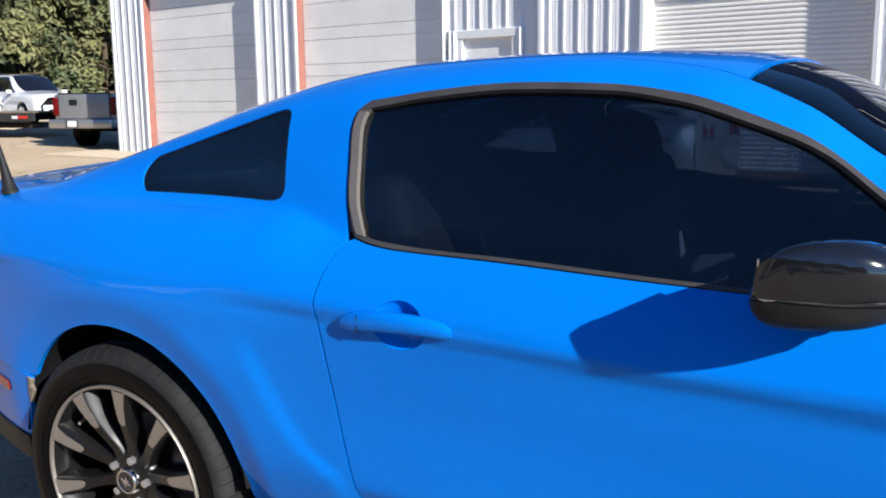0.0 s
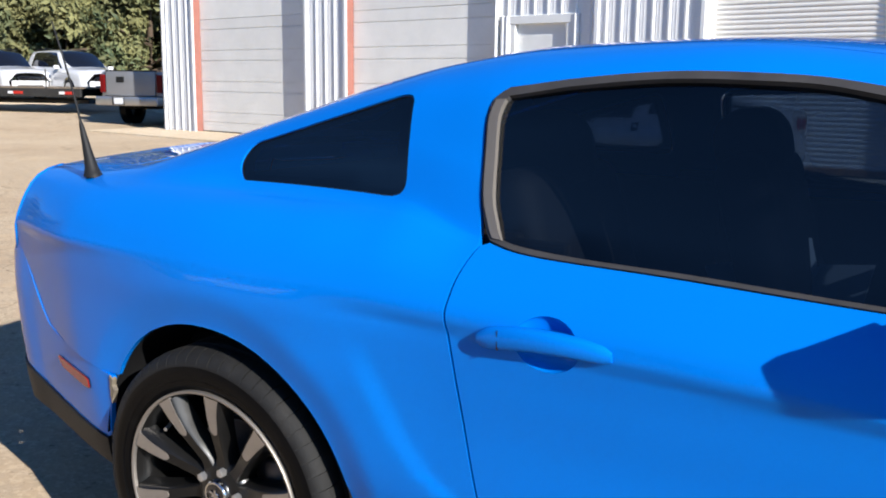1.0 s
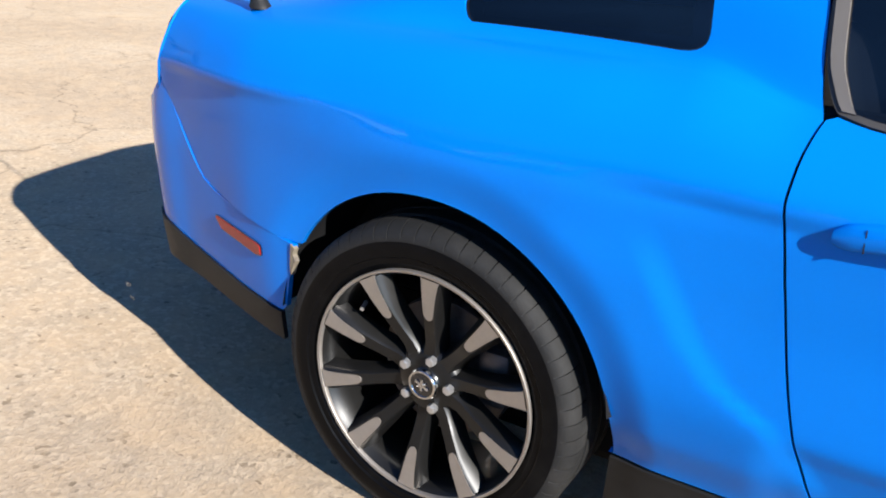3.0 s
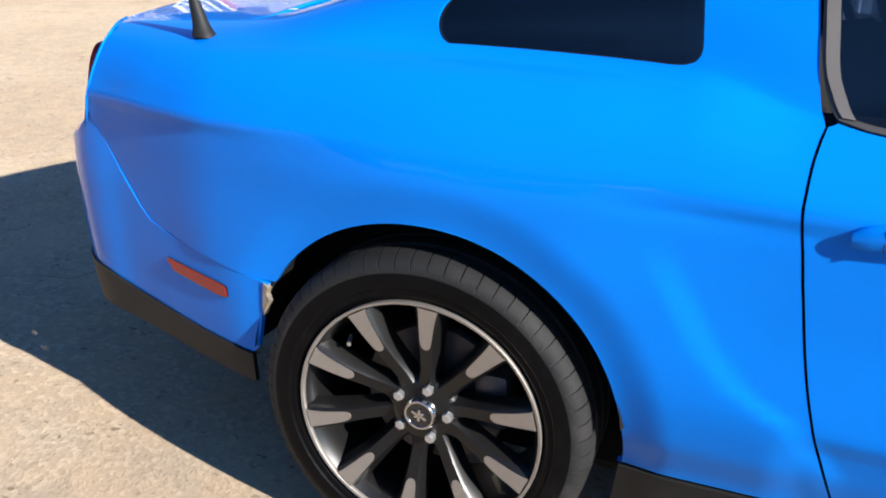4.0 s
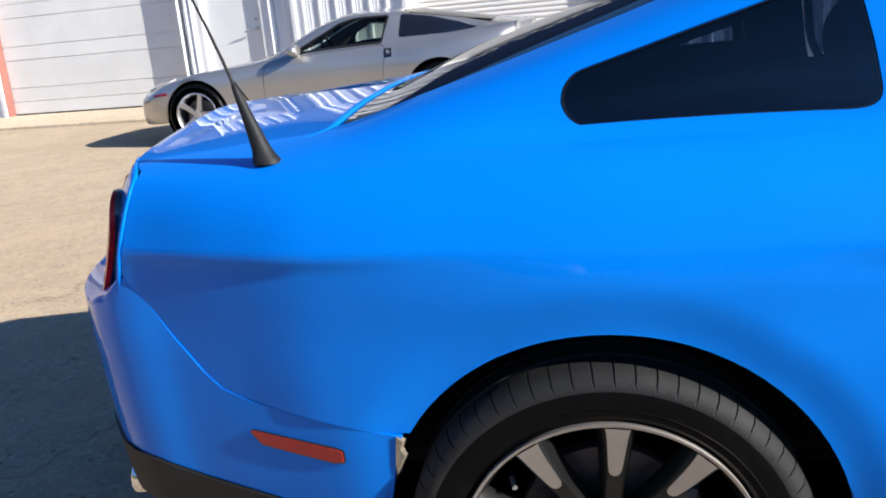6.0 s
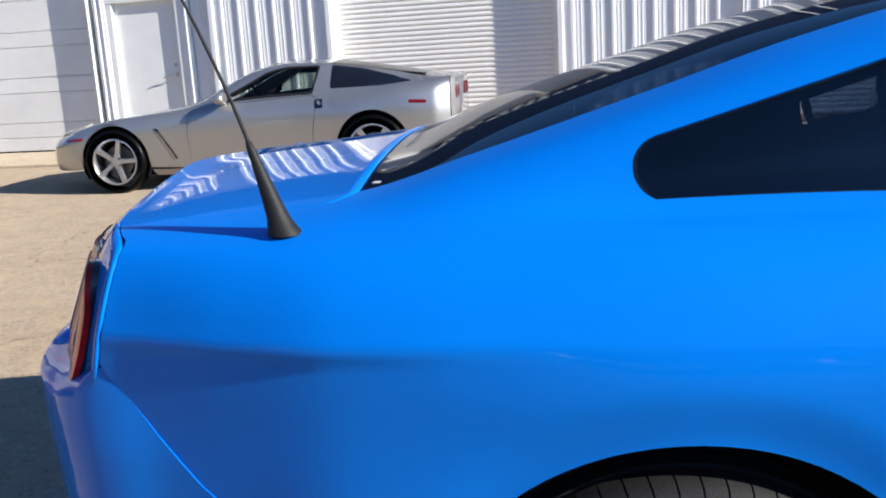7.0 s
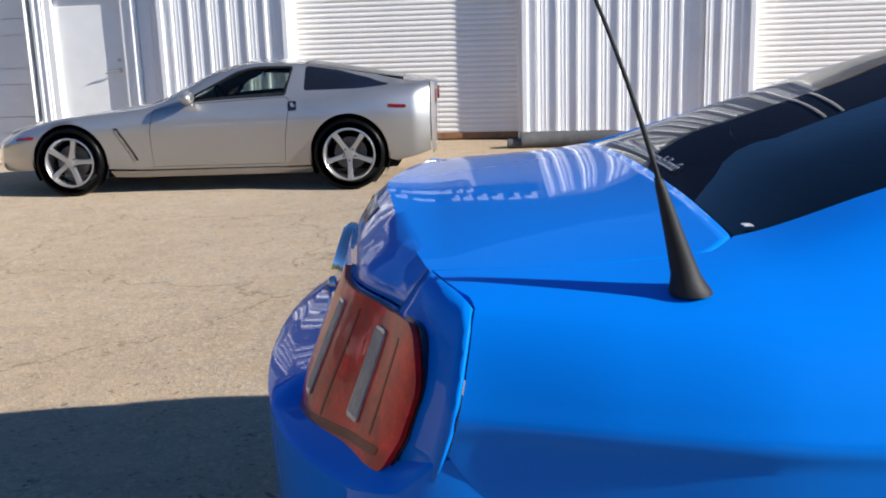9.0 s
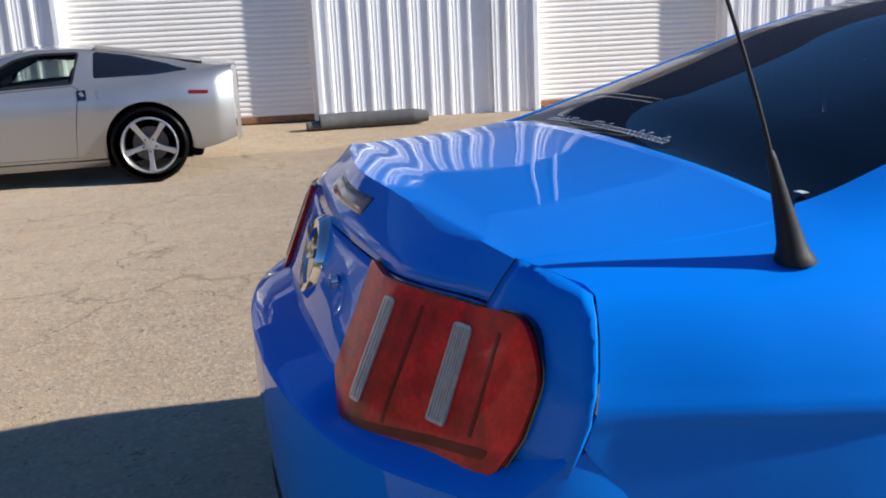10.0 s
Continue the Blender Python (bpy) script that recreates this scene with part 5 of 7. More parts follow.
def ten_spoke_wheel(at, rx, rz, flip=False):
    """Dark ten-spoke alloy wheel with machined spoke ends, on a wide tyre. The outer face looks along -y."""
    m = pose(*at, rx, 0, rz) if not flip else pose(*at, 0, 0, 180)
    hub = new("wheel")
    hub.parent = coupe
    hub.matrix_basis = m
    F = -0.118  # plane of the machined faces, from the wheel's middle
    ty = part("tyre", tyre_bm(0.343, 0.252, 0.245), TYRE, hub, "glossy black low-profile tyre", 35)
    part("tread", tyre_bm(0.343, 0.252, 0.245, True), TREAD, ty, "dusty worn tread", 25)
    part("rim_barrel", lathe_bm([(0.246, F + 0.006), (0.236, F + 0.020), (0.228, F + 0.05), (0.222, 0.0), (0.235, 0.10), (0.250, 0.11)], 72), RIM_DARK, hub, "dark wheel barrel", 40)
    part("rim_lip", lathe_bm([(0.2515, F + 0.010), (0.2530, F), (0.2515, F - 0.0025), (0.2465, F - 0.0015), (0.2450, F + 0.002), (0.2455, F + 0.010)], 96), RIM_CUT, hub, "bright machined rim edge", 40)
    spoke = bmesh.new()
    #            radius, half width, face y, flank y
    secs = [(0.050, 0.021, F + 0.034, F + 0.070), (0.085, 0.016, F + 0.034, F + 0.072), (0.125, 0.0155, F + 0.022, F + 0.062), (0.165, 0.018, F + 0.010, F + 0.050), (0.205, 0.021, F + 0.003, F + 0.040), (0.240, 0.026, F + 0.001, F + 0.030)]
    rings = []
    for r, w, y0, y1 in secs:
        rings.append([spoke.verts.new(p) for p in ((r, y1, -w * 1.45), (r, y0 + 0.006, -w), (r, y0, -w * 0.72), (r, y0, w * 0.72), (r, y0 + 0.006, w), (r, y1, w * 1.45))])
    for a, b in zip(rings, rings[1:]):
        for i in range(5):
            spoke.faces.new((a[i], a[i + 1], b[i + 1], b[i]))
        spoke.faces.new((a[5], a[0], b[0], b[5]))
    tip = bmesh.new()
    line = [(0.2430, 0.0205), (0.236, 0.0185), (0.222, 0.0165), (0.200, 0.0142), (0.175, 0.0120), (0.160, 0.0100), (0.153, 0.0062), (0.1505, 0.0)]
    pts = [(r, -w) for r, w in line] + [(r, w) for r, w in line[-2::-1]]

    def face_y(r):
        return float(np.interp(r, [s[0] for s in secs], [s[2] for s in secs]))

    top = [tip.verts.new((r, face_y(r) - 0.0016, w)) for r, w in pts]
    bot = [tip.verts.new((r, face_y(r) + 0.003, w)) for r, w in pts]
    tip.faces.new(top)
    for i in range(len(pts) - 1):
        tip.faces.new((top[i], bot[i], bot[i + 1], top[i + 1]))
    sp0 = part("spoke", spoke, RIM_DARK, hub, "dark spoke with machined end", 35)
    tp0 = part("machined_end", tip, RIM_CUT, sp0, "bright machined spoke end", 30)
    for k in range(10):
        q = Euler((0, radians(-(84.5 - 36 * k)), 0)).to_matrix().to_4x4()
        if k == 0:
            sp0.matrix_basis = q
            continue
        s2, t2 = sp0.copy(), tp0.copy()
        scene.collection.objects.link(s2)
        scene.collection.objects.link(t2)
        s2.matrix_basis = q
        t2.parent = s2
    part("hub_face", lathe_bm([(0.0, F + 0.030), (0.028, F + 0.030), (0.062, F + 0.034), (0.074, F + 0.042), (0.078, F + 0.075)], 48), RIM_DARK, hub, "", 50)
    cap = part("centre_cap", lathe_bm([(0.034, F + 0.034), (0.034, F + 0.020), (0.031, F + 0.016), (0.027, F + 0.016), (0.026, F + 0.019)], 40), CHROME, hub, "chrome-ringed centre cap", 40)
    part("cap_field", lathe_bm([(0.0, F + 0.018), (0.0265, F + 0.019)], 32), GLOSS, cap, "black cap centre")
    bm = box_bm(0.034, 0.003, 0.006, (0, F + 0.0165, 0), 0.001, rot=(0, 25, 0))
    bm = merge(bm, box_bm(0.026, 0.003, 0.006, (0, F + 0.0165, 0), 0.001, rot=(0, 95, 0)), box_bm(0.022, 0.003, 0.005, (0, F + 0.0165, 0), 0.001, rot=(0, -25, 0)))
    part("cap_emblem", bm, CHROME, cap, "plain crossed emblem")
    nut0 = None
    for k in range(5):
        a = radians(75 + 72 * k)
        if nut0 is None:
            bm = cyl_bm(0.0105, 0.022, (0, 0, 0), "y", 6, bevel=0.002)
            bm = merge(bm, cyl_bm(0.0125, 0.006, (0, 0.010, 0), "y", 16))
            nut0 = part("lug_nut", bm, ALLOY, hub, "bright lug nut", 40)
            nt_ = nut0
        else:
            nt_ = nut0.copy()
            scene.collection.objects.link(nt_)
        nt_.matrix_basis = pose(0.056 * math.cos(a), F + 0.030, 0.056 * math.sin(a))
    part("brake_disc", lathe_bm([(0.05, -0.010), (0.150, -0.010), (0.152, -0.006), (0.152, 0.012), (0.05, 0.012)], 48), STEEL, hub, "worn steel brake disc", 40)
    bm = box_bm(0.075, 0.07, 0.13, (0.125, -0.005, 0.02), 0.02)
    part("brake_caliper", bm, STEEL, hub, "grey brake caliper", 40)
    bm = tube_bm([(-0.205 * math.cos(radians(40)), F + 0.045, 0.205 * math.sin(radians(40))), (-0.196 * math.cos(radians(40)), F + 0.020, 0.196 * math.sin(radians(40)))], 0.0045, 8)
    part("valve_stem", bm, ALLOY, hub)
    return hub


ten_spoke_wheel((-0.040, -0.790, 0.343), 2.4, 2.2)
ten_spoke_wheel((-0.040, 0.790, 0.343), 0, 0, True)
ten_spoke_wheel((2.72, -0.790, 0.343), 0, 0)
ten_spoke_wheel((2.72, 0.790, 0.343), 0, 0, True)

# Door handles over a pressed cup.
for sgn in (-1, 1):
    secs = []
    for i in range(19):
        t = i / 18
        x = 0.672 + 0.248 * t
        zc = 0.833 + 0.010 * math.sin(math.pi * t) + 0.006 * t
        hh = float(np.interp(t, [0, 0.03, 0.10, 0.25, 0.55, 0.85, 0.96, 1.0], [0.011, 0.018, 0.0205, 0.0205, 0.0195, 0.0175, 0.0150, 0.009]))
        yo = 0.932 + 0.013 * math.sin(math.pi * min(1, max(0, t * 0.92 + 0.07))) ** 0.8
        th = 0.034
        ring = []
        for k in range(12):
            a = 2 * math.pi * k / 12
            ca, sa = math.cos(a), math.sin(a)
            ring.append((x, -(yo - th / 2 + th / 2 * math.copysign(abs(ca) ** 0.6, ca)), zc + hh * math.copysign(abs(sa) ** 0.6, sa)))
        secs.append(ring)
    bm = bmesh.new()
    R_ = [[bm.verts.new((p[0], -sgn * p[1] if sgn > 0 else p[1], p[2])) for p in ring] for ring in secs]
    for a, b in zip(R_, R_[1:]):
        for i in range(12):
            bm.faces.new((a[i], a[(i + 1) % 12], b[(i + 1) % 12], b[i]))
    bm.faces.new(R_[0])
    bm.faces.new(R_[-1])
    h_ = part("door_handle", bm, PAINT, coupe, "body-colour pull handle", 50)
    # Fine joint of the lock cover.
    bm = box_bm(0.0016, 0.010, 0.034, (0.716, sgn * 0.9360, 0.8370), 0.0)
    part("lock_joint", bm, TRIM, h_)
    # The cup.
    bm = bmesh.new()
    rows_ = []
    for k, (f, d) in enumerate(((1.0, 0.002), (0.93, 0.007), (0.72, 0.016), (0.4, 0.022), (0.1, 0.024))):
        rows_.append([])
        for i in range(28):
            a = 2 * math.pi * i / 28
            x, z = 0.800 + 0.0625 * f * math.cos(a), 0.838 + 0.0485 * f * math.sin(a)
            p = COUPE.at(np.array([x]), COUPE.knot(x, z))[0]
            rows_[-1].append(bm.verts.new((x, (p[1] + d) * -sgn, z)))
    for a, b in zip(rows_, rows_[1:]):
        for i in range(28):
            bm.faces.new((a[i], a[(i + 1) % 28], b[(i + 1) % 28], b[i]))
    bm.faces.new(rows_[-1])
    part("handle_cup", bm, PAINT, coupe, "", 60)

# Mirrors: gloss-black cap over a satin foot, glass to the rear.
for sgn in (-1, 1):
    mir = new("door_mirror")
    mir.parent = coupe
    mir["label"] = "gloss black door mirror"

    outline = curve([(1.458, 0.958), (1.466, 1.000), (1.484, 1.030), (1.545, 1.055), (1.610, 1.058), (1.658, 1.036), (1.668, 1.005), (1.650, 0.955), (1.590, 0.932), (1.490, 0.930)], 0.012, True)

    def mirror_shell(z_lo, z_hi, grow):
        bm = bmesh.new()
        rows_ = []
        for i in range(15):
            t = i / 14
            w = 0.905 + 0.138 * t
            kx = float(np.interp(t, [0, 0.1, 0.35, 0.6, 0.8, 0.92, 1.0], [0.80, 0.93, 1.0, 0.93, 0.76, 0.55, 0.25]))
            kz = float(np.interp(t, [0, 0.1, 0.35, 0.7, 0.88, 0.96, 1.0], [0.72, 0.90, 1.0, 1.0, 0.90, 0.74, 0.48]))
            ring = []
            for x, z in outline:
                z = 1.012 + (z - 1.012) * kz + 0.010 * t
                ring.append(bm.verts.new((1.478 + (x - 1.478) * kx * grow, sgn * w, min(max(z, z_lo), z_hi))))
            rows_.append(ring)
        n = len(outline)
        for a, b in zip(rows_, rows_[1:]):
            for j in range(n):
                bm.faces.new((a[j], a[(j + 1) % n], b[(j + 1) % n], b[j]))
        bm.faces.new(rows_[0])
        bm.faces.new(rows_[-1])
        return bm

    part("cap", mirror_shell(0.984, 1.20, 1.0), GLOSS, mir, "gloss black cap", 50)
    # The alloy band puts the seam edge's glint into the shell's colour.
    part("seam", mirror_shell(0.980, 0.9835, 1.012), ALLOY, mir, "seam line, its glint put in as bright alloy", 50)
    part("foot", mirror_shell(0.90, 0.980, 1.02), TRIM, mir, "satin black lower shell", 50)
    bm = box_bm(0.004, 0.075, 0.050, (1.470, sgn * 0.965, 1.008), 0.001)
    part("mirror_glass", bm, CHROME, mir, "mirror glass")
    bm = box_bm(0.10, 0.10, 0.03, (1.60, sgn * 0.885, 0.968), 0.012, 3)
    part("arm", bm, TRIM, mir, "", 50)

# Aerial: a moulded rubber boot and a thin raked mast.
aer = new("aerial")
aer.parent = coupe
aer["label"] = "black rubber aerial on the rear wing"
AB = Vector((-0.592, -0.757, 1.0165))
LEAN = Vector((-0.30, 0.0, 1.0)).normalized()
bm2 = bmesh.new()
rings = []
for d, r in ((0.0, 0.0235), (0.006, 0.0232), (0.012, 0.0205), (0.025, 0.0165), (0.045, 0.0140), (0.075, 0.0110), (0.105, 0.0085), (0.135, 0.0060), (0.145, 0.0045), (0.146, 0.0032)):
    c = AB + LEAN * d
    rings.append([bm2.verts.new(c + Vector((r * math.cos(a) * 1.08, r * math.sin(a), -0.3 * r * math.cos(a) * (0 if d > 0.01 else 0)))) for a in [2 * math.pi * k / 20 for k in range(20)]])
for a, b in zip(rings, rings[1:]):
    for i in range(20):
        bm2.faces.new((a[i], a[(i + 1) % 20], b[(i + 1) % 20], b[i]))
bm.free()
part("aerial_boot", bm2, TRIM, aer, "tapered rubber boot", 50)
part("aerial_mast", tube_bm([AB + LEAN * 0.14 + Vector((-0.02 * t * t, 0, 0)) + LEAN * (0.27 * t) for t in [i / 12 for i in range(13)]], 0.0032, 8, 0.0020), TRIM, aer, "thin black mast", 60)

# Rear-window lettering strip, unreadable: plain pale strokes along the foot of the glass; a small sticker by the corner.
def on_glass(x, w, out):
    vs = np.linspace(14, 16, 60)
    sec = COUPE.at(np.full(60, x), vs)
    z = float(np.interp(-abs(w), sec[:, 1], sec[:, 2]))
    return Vector((x, -w, z + out))


STICKER = material("pale_sticker", (0.62, 0.62, 0.62), rough=0.6, vary=0.05)
bm = bmesh.new()
random.seed(4)
w = 0.205
while w > -0.345:
    wid = random.choice((0.010, 0.013, 0.016))
    tall = random.choice((0.016, 0.016, 0.026))
    x0 = -0.478
    q = [on_glass(x0 + dx, ww, 0.0015) for dx, ww in ((0, w), (tall, w), (tall, w - wid), (0, w - wid))]
    inner = [on_glass(x0 + dx, ww, 0.0015) for dx, ww in ((0.003, w - 0.0022), (tall - 0.003, w - 0.0022), (tall - 0.003, w - wid + 0.0022), (0.003, w - wid + 0.0022))]
    a = [bm.verts.new(p) for p in q]
    b = [bm.verts.new(p) for p in inner]
    for i in range(4):
        bm.faces.new((a[i], a[(i + 1) % 4], b[(i + 1) % 4], b[i]))
    w -= wid + 0.005
part("sticker_strokes", bm, STICKER, rg, "pale window-sticker strokes")
bm = box_bm(0.012, 0.018, 0.001, on_glass(-0.475, 0.600, 0.003), 0)
part("corner_sticker", bm, STICKER, rg)

# Cabin: floor, seats, dashboard, wheel, papers on the seat.
part("cabin_floor", box_bm(2.5, 1.30, 0.03, (0.75, 0, 0.40), 0), DARK, coupe)
part("parcel_shelf", box_bm(0.62, 1.16, 0.03, (-0.22, 0, 0.985), 0.01), DARK, coupe)
for sgn in (-1, 1):
    part("door_card", box_bm(1.25, 0.03, 0.50, (1.27, sgn * 0.775, 0.68), 0.01), DARK, coupe)
    part("pillar_card", box_bm(0.36, 0.02, 0.60, (0.60, sgn * 0.795, 0.69), 0.01), DARK, coupe)
    part("cabin_side", box_bm(1.1, 0.03, 0.55, (0.06, sgn * 0.66, 0.70), 0.01), DARK, coupe)
part("dashboard", merge(box_bm(0.42, 1.36, 0.22, (1.72, 0, 0.86), 0.06, 3), box_bm(0.30, 0.30, 0.30, (1.60, 0, 0.66), 0.04, 3)), DARK, coupe, "", 50)
for x, y, z in ((0.70, -0.37, 0.0), (0.965, 0.37, 0.0)):
    seat = new("seat")
    seat.parent = coupe
    seat["label"] = "dark leather front seat"
    part("cushion", box_bm(0.50, 0.50, 0.16, (x + 0.22, y, 0.55), 0.05, 4), SEAT, seat, "", 50)
    part("backrest", box_bm(0.14, 0.50, 0.60, (x - 0.10, y, 0.80), 0.06, 4, rot=(0, -16, 0)), SEAT, seat, "", 50)
    part("head_rest", box_bm(0.19, 0.26, 0.21, (x - 0.19, y, 1.105), 0.085, 5, rot=(0, -12, 0)), SEAT, seat, "", 50)
rs = box_bm(0.42, 1.0, 0.14, (0.05, 0, 0.62), 0.05, 3)
part("rear_seat", merge(rs, box_bm(0.12, 1.0, 0.42, (-0.16, 0, 0.80), 0.05, 3, rot=(0, -22, 0))), SEAT, coupe, "", 50)
bm = lathe_bm([(0.17 + 0.013 * math.cos(a), 0.013 * math.sin(a)) for a in [2 * math.pi * k / 10 for k in range(10)]], 36, "z", closed=True)
bm = merge(bm, box_bm(0.05, 0.33, 0.02, (0, 0, 0), 0.006), cyl_bm(0.05, 0.03, (0, 0, 0), "z", 20))
bmesh.ops.transform(bm, matrix=Matrix.Translation((1.36, 0.37, 0.90)) @ Euler((0, radians(-65), 0)).to_matrix().to_4x4(), verts=bm.verts)
part("steering_wheel", bm, DARK, coupe, "", 50)
bm = box_bm(0.02, 0.24, 0.05, (1.36, 0, 1.215), 0.012, 3)
part("rear_view_mirror", bm, DARK, coupe, "", 50)
for sgn in (-1, 1):
    part("sun_visor", box_bm(0.15, 0.34, 0.015, (1.30, sgn * 0.32, 1.265), 0.006, rot=(0, 20, 0)), DARK, coupe)
for x, y, z, a, b, lx, ly in ((0.90, 0.36, 0.737, 24, 55, 0.16, 0.25), (1.03, 0.33, 0.715, -14, 48, 0.15, 0.21), (0.80, 0.24, 0.712, 38, 52, 0.14, 0.19)):
    me_p = box_bm(lx, ly, 0.004, (x, y, z), 0, rot=(b, -8, a))
    tagged(part("paper_sheet", me_p, PAPER), "loose white paper sheet on the car seat", "paper", group="papers on the seat").matrix_world = pose(0, 0, 0, 0, 0, 2.3)


# ------------------------------------------------------ the silver sports car
VETTE = Loft([
    (-0.79, [(0.60, 0.30), (0.70, 0.36), (0.75, 0.52), (0.76, 0.68), (0.75, 0.84), (0.73, 0.95), (0.66, 0.995), (0.42, 1.005), (0, 1.01)]),
    (-0.60, [(0.70, 0.22), (0.81, 0.32), (0.865, 0.52), (0.88, 0.68), (0.86, 0.84), (0.80, 0.94), (0.66, 0.992), (0.44, 1.02), (0, 1.035)]),
    (-0.25, [(0.76, 0.17), (0.86, 0.28), (0.91, 0.50), (0.925, 0.68), (0.90, 0.84), (0.82, 0.93), (0.68, 0.985), (0.48, 1.07), (0, 1.095)]),
    (0.10, [(0.78, 0.16), (0.87, 0.26), (0.915, 0.50), (0.922, 0.67), (0.89, 0.82), (0.80, 0.915), (0.69, 1.00), (0.52, 1.125), (0, 1.160)]),
    (0.50, [(0.76, 0.15), (0.84, 0.25), (0.875, 0.48), (0.885, 0.64), (0.865, 0.79), (0.80, 0.885), (0.70, 1.04), (0.55, 1.185), (0, 1.222)]),
    (0.90, [(0.76, 0.15), (0.82, 0.25), (0.855, 0.48), (0.868, 0.63), (0.855, 0.77), (0.81, 0.860), (0.70, 1.04), (0.54, 1.200), (0, 1.245)]),
    (1.30, [(0.76, 0.15), (0.82, 0.25), (0.855, 0.48), (0.87, 0.62), (0.86, 0.75), (0.82, 0.835), (0.71, 0.985), (0.56, 1.115), (0, 1.175)]),
    (1.62, [(0.76, 0.15), (0.82, 0.25), (0.86, 0.47), (0.875, 0.61), (0.865, 0.74), (0.83, 0.815), (0.74, 0.90), (0.60, 0.975), (0, 1.045)]),
    (1.95, [(0.76, 0.15), (0.83, 0.25), (0.865, 0.47), (0.88, 0.60), (0.87, 0.72), (0.82, 0.795), (0.72, 0.830), (0.55, 0.850), (0, 0.868)]),
    (2.35, [(0.77, 0.16), (0.86, 0.26), (0.89, 0.46), (0.90, 0.60), (0.88, 0.71), (0.82, 0.770), (0.68, 0.790), (0.48, 0.795), (0, 0.800)]),
    (2.70, [(0.78, 0.17), (0.88, 0.27), (0.905, 0.46), (0.908, 0.59), (0.88, 0.69), (0.81, 0.742), (0.66, 0.752), (0.46, 0.745), (0, 0.745)]),
    (3.05, [(0.74, 0.17), (0.84, 0.26), (0.88, 0.42), (0.88, 0.54), (0.84, 0.625), (0.76, 0.672), (0.60, 0.688), (0.40, 0.692), (0, 0.695)]),
    (3.40, [(0.60, 0.18), (0.68, 0.25), (0.72, 0.36), (0.72, 0.46), (0.68, 0.53), (0.60, 0.570), (0.47, 0.590), (0.30, 0.600), (0, 0.606)]),
    (3.60, [(0.34, 0.22), (0.40, 0.27), (0.43, 0.34), (0.42, 0.41), (0.39, 0.46), (0.33, 0.490), (0.26, 0.505), (0.16, 0.512), (0, 0.515)]),
])
vette = empty("sports_car", pose(-1.975, 7.80, ground_z(7.2), 0, 0, 180), "silver low-slung two-door sports car parked by the wall", "car")
VO = VETTE.outline
VK = VETTE.s_of
v_side_win = rounded(VO([(0.535, 1.165), (0.86, 1.168), (1.10, 1.120), (1.52, 0.905), (1.58, 0.850), (0.60, 0.900)]), [0.03, 0.08, 0.15, 0.02, 0.03, 0.03], 5)
v_rear_win = rounded(np.array([[0.42, VK(7.0) - 0.02], [0.425, VK(5.35)], [-0.10, VK(5.30)], [-0.42, VK(5.75)], [-0.20, VK(6.5)], [0.12, VK(6.95) - 0.01]]), 0.03, 4)
v_door = np.vstack([VO([(0.63, 0.26), (0.60, 0.55), (0.575, 0.70), (0.55, 0.85), (0.60, 0.885), (1.57, 0.836), (1.86, 0.790), (1.90, 0.60), (1.90, 0.26)])])
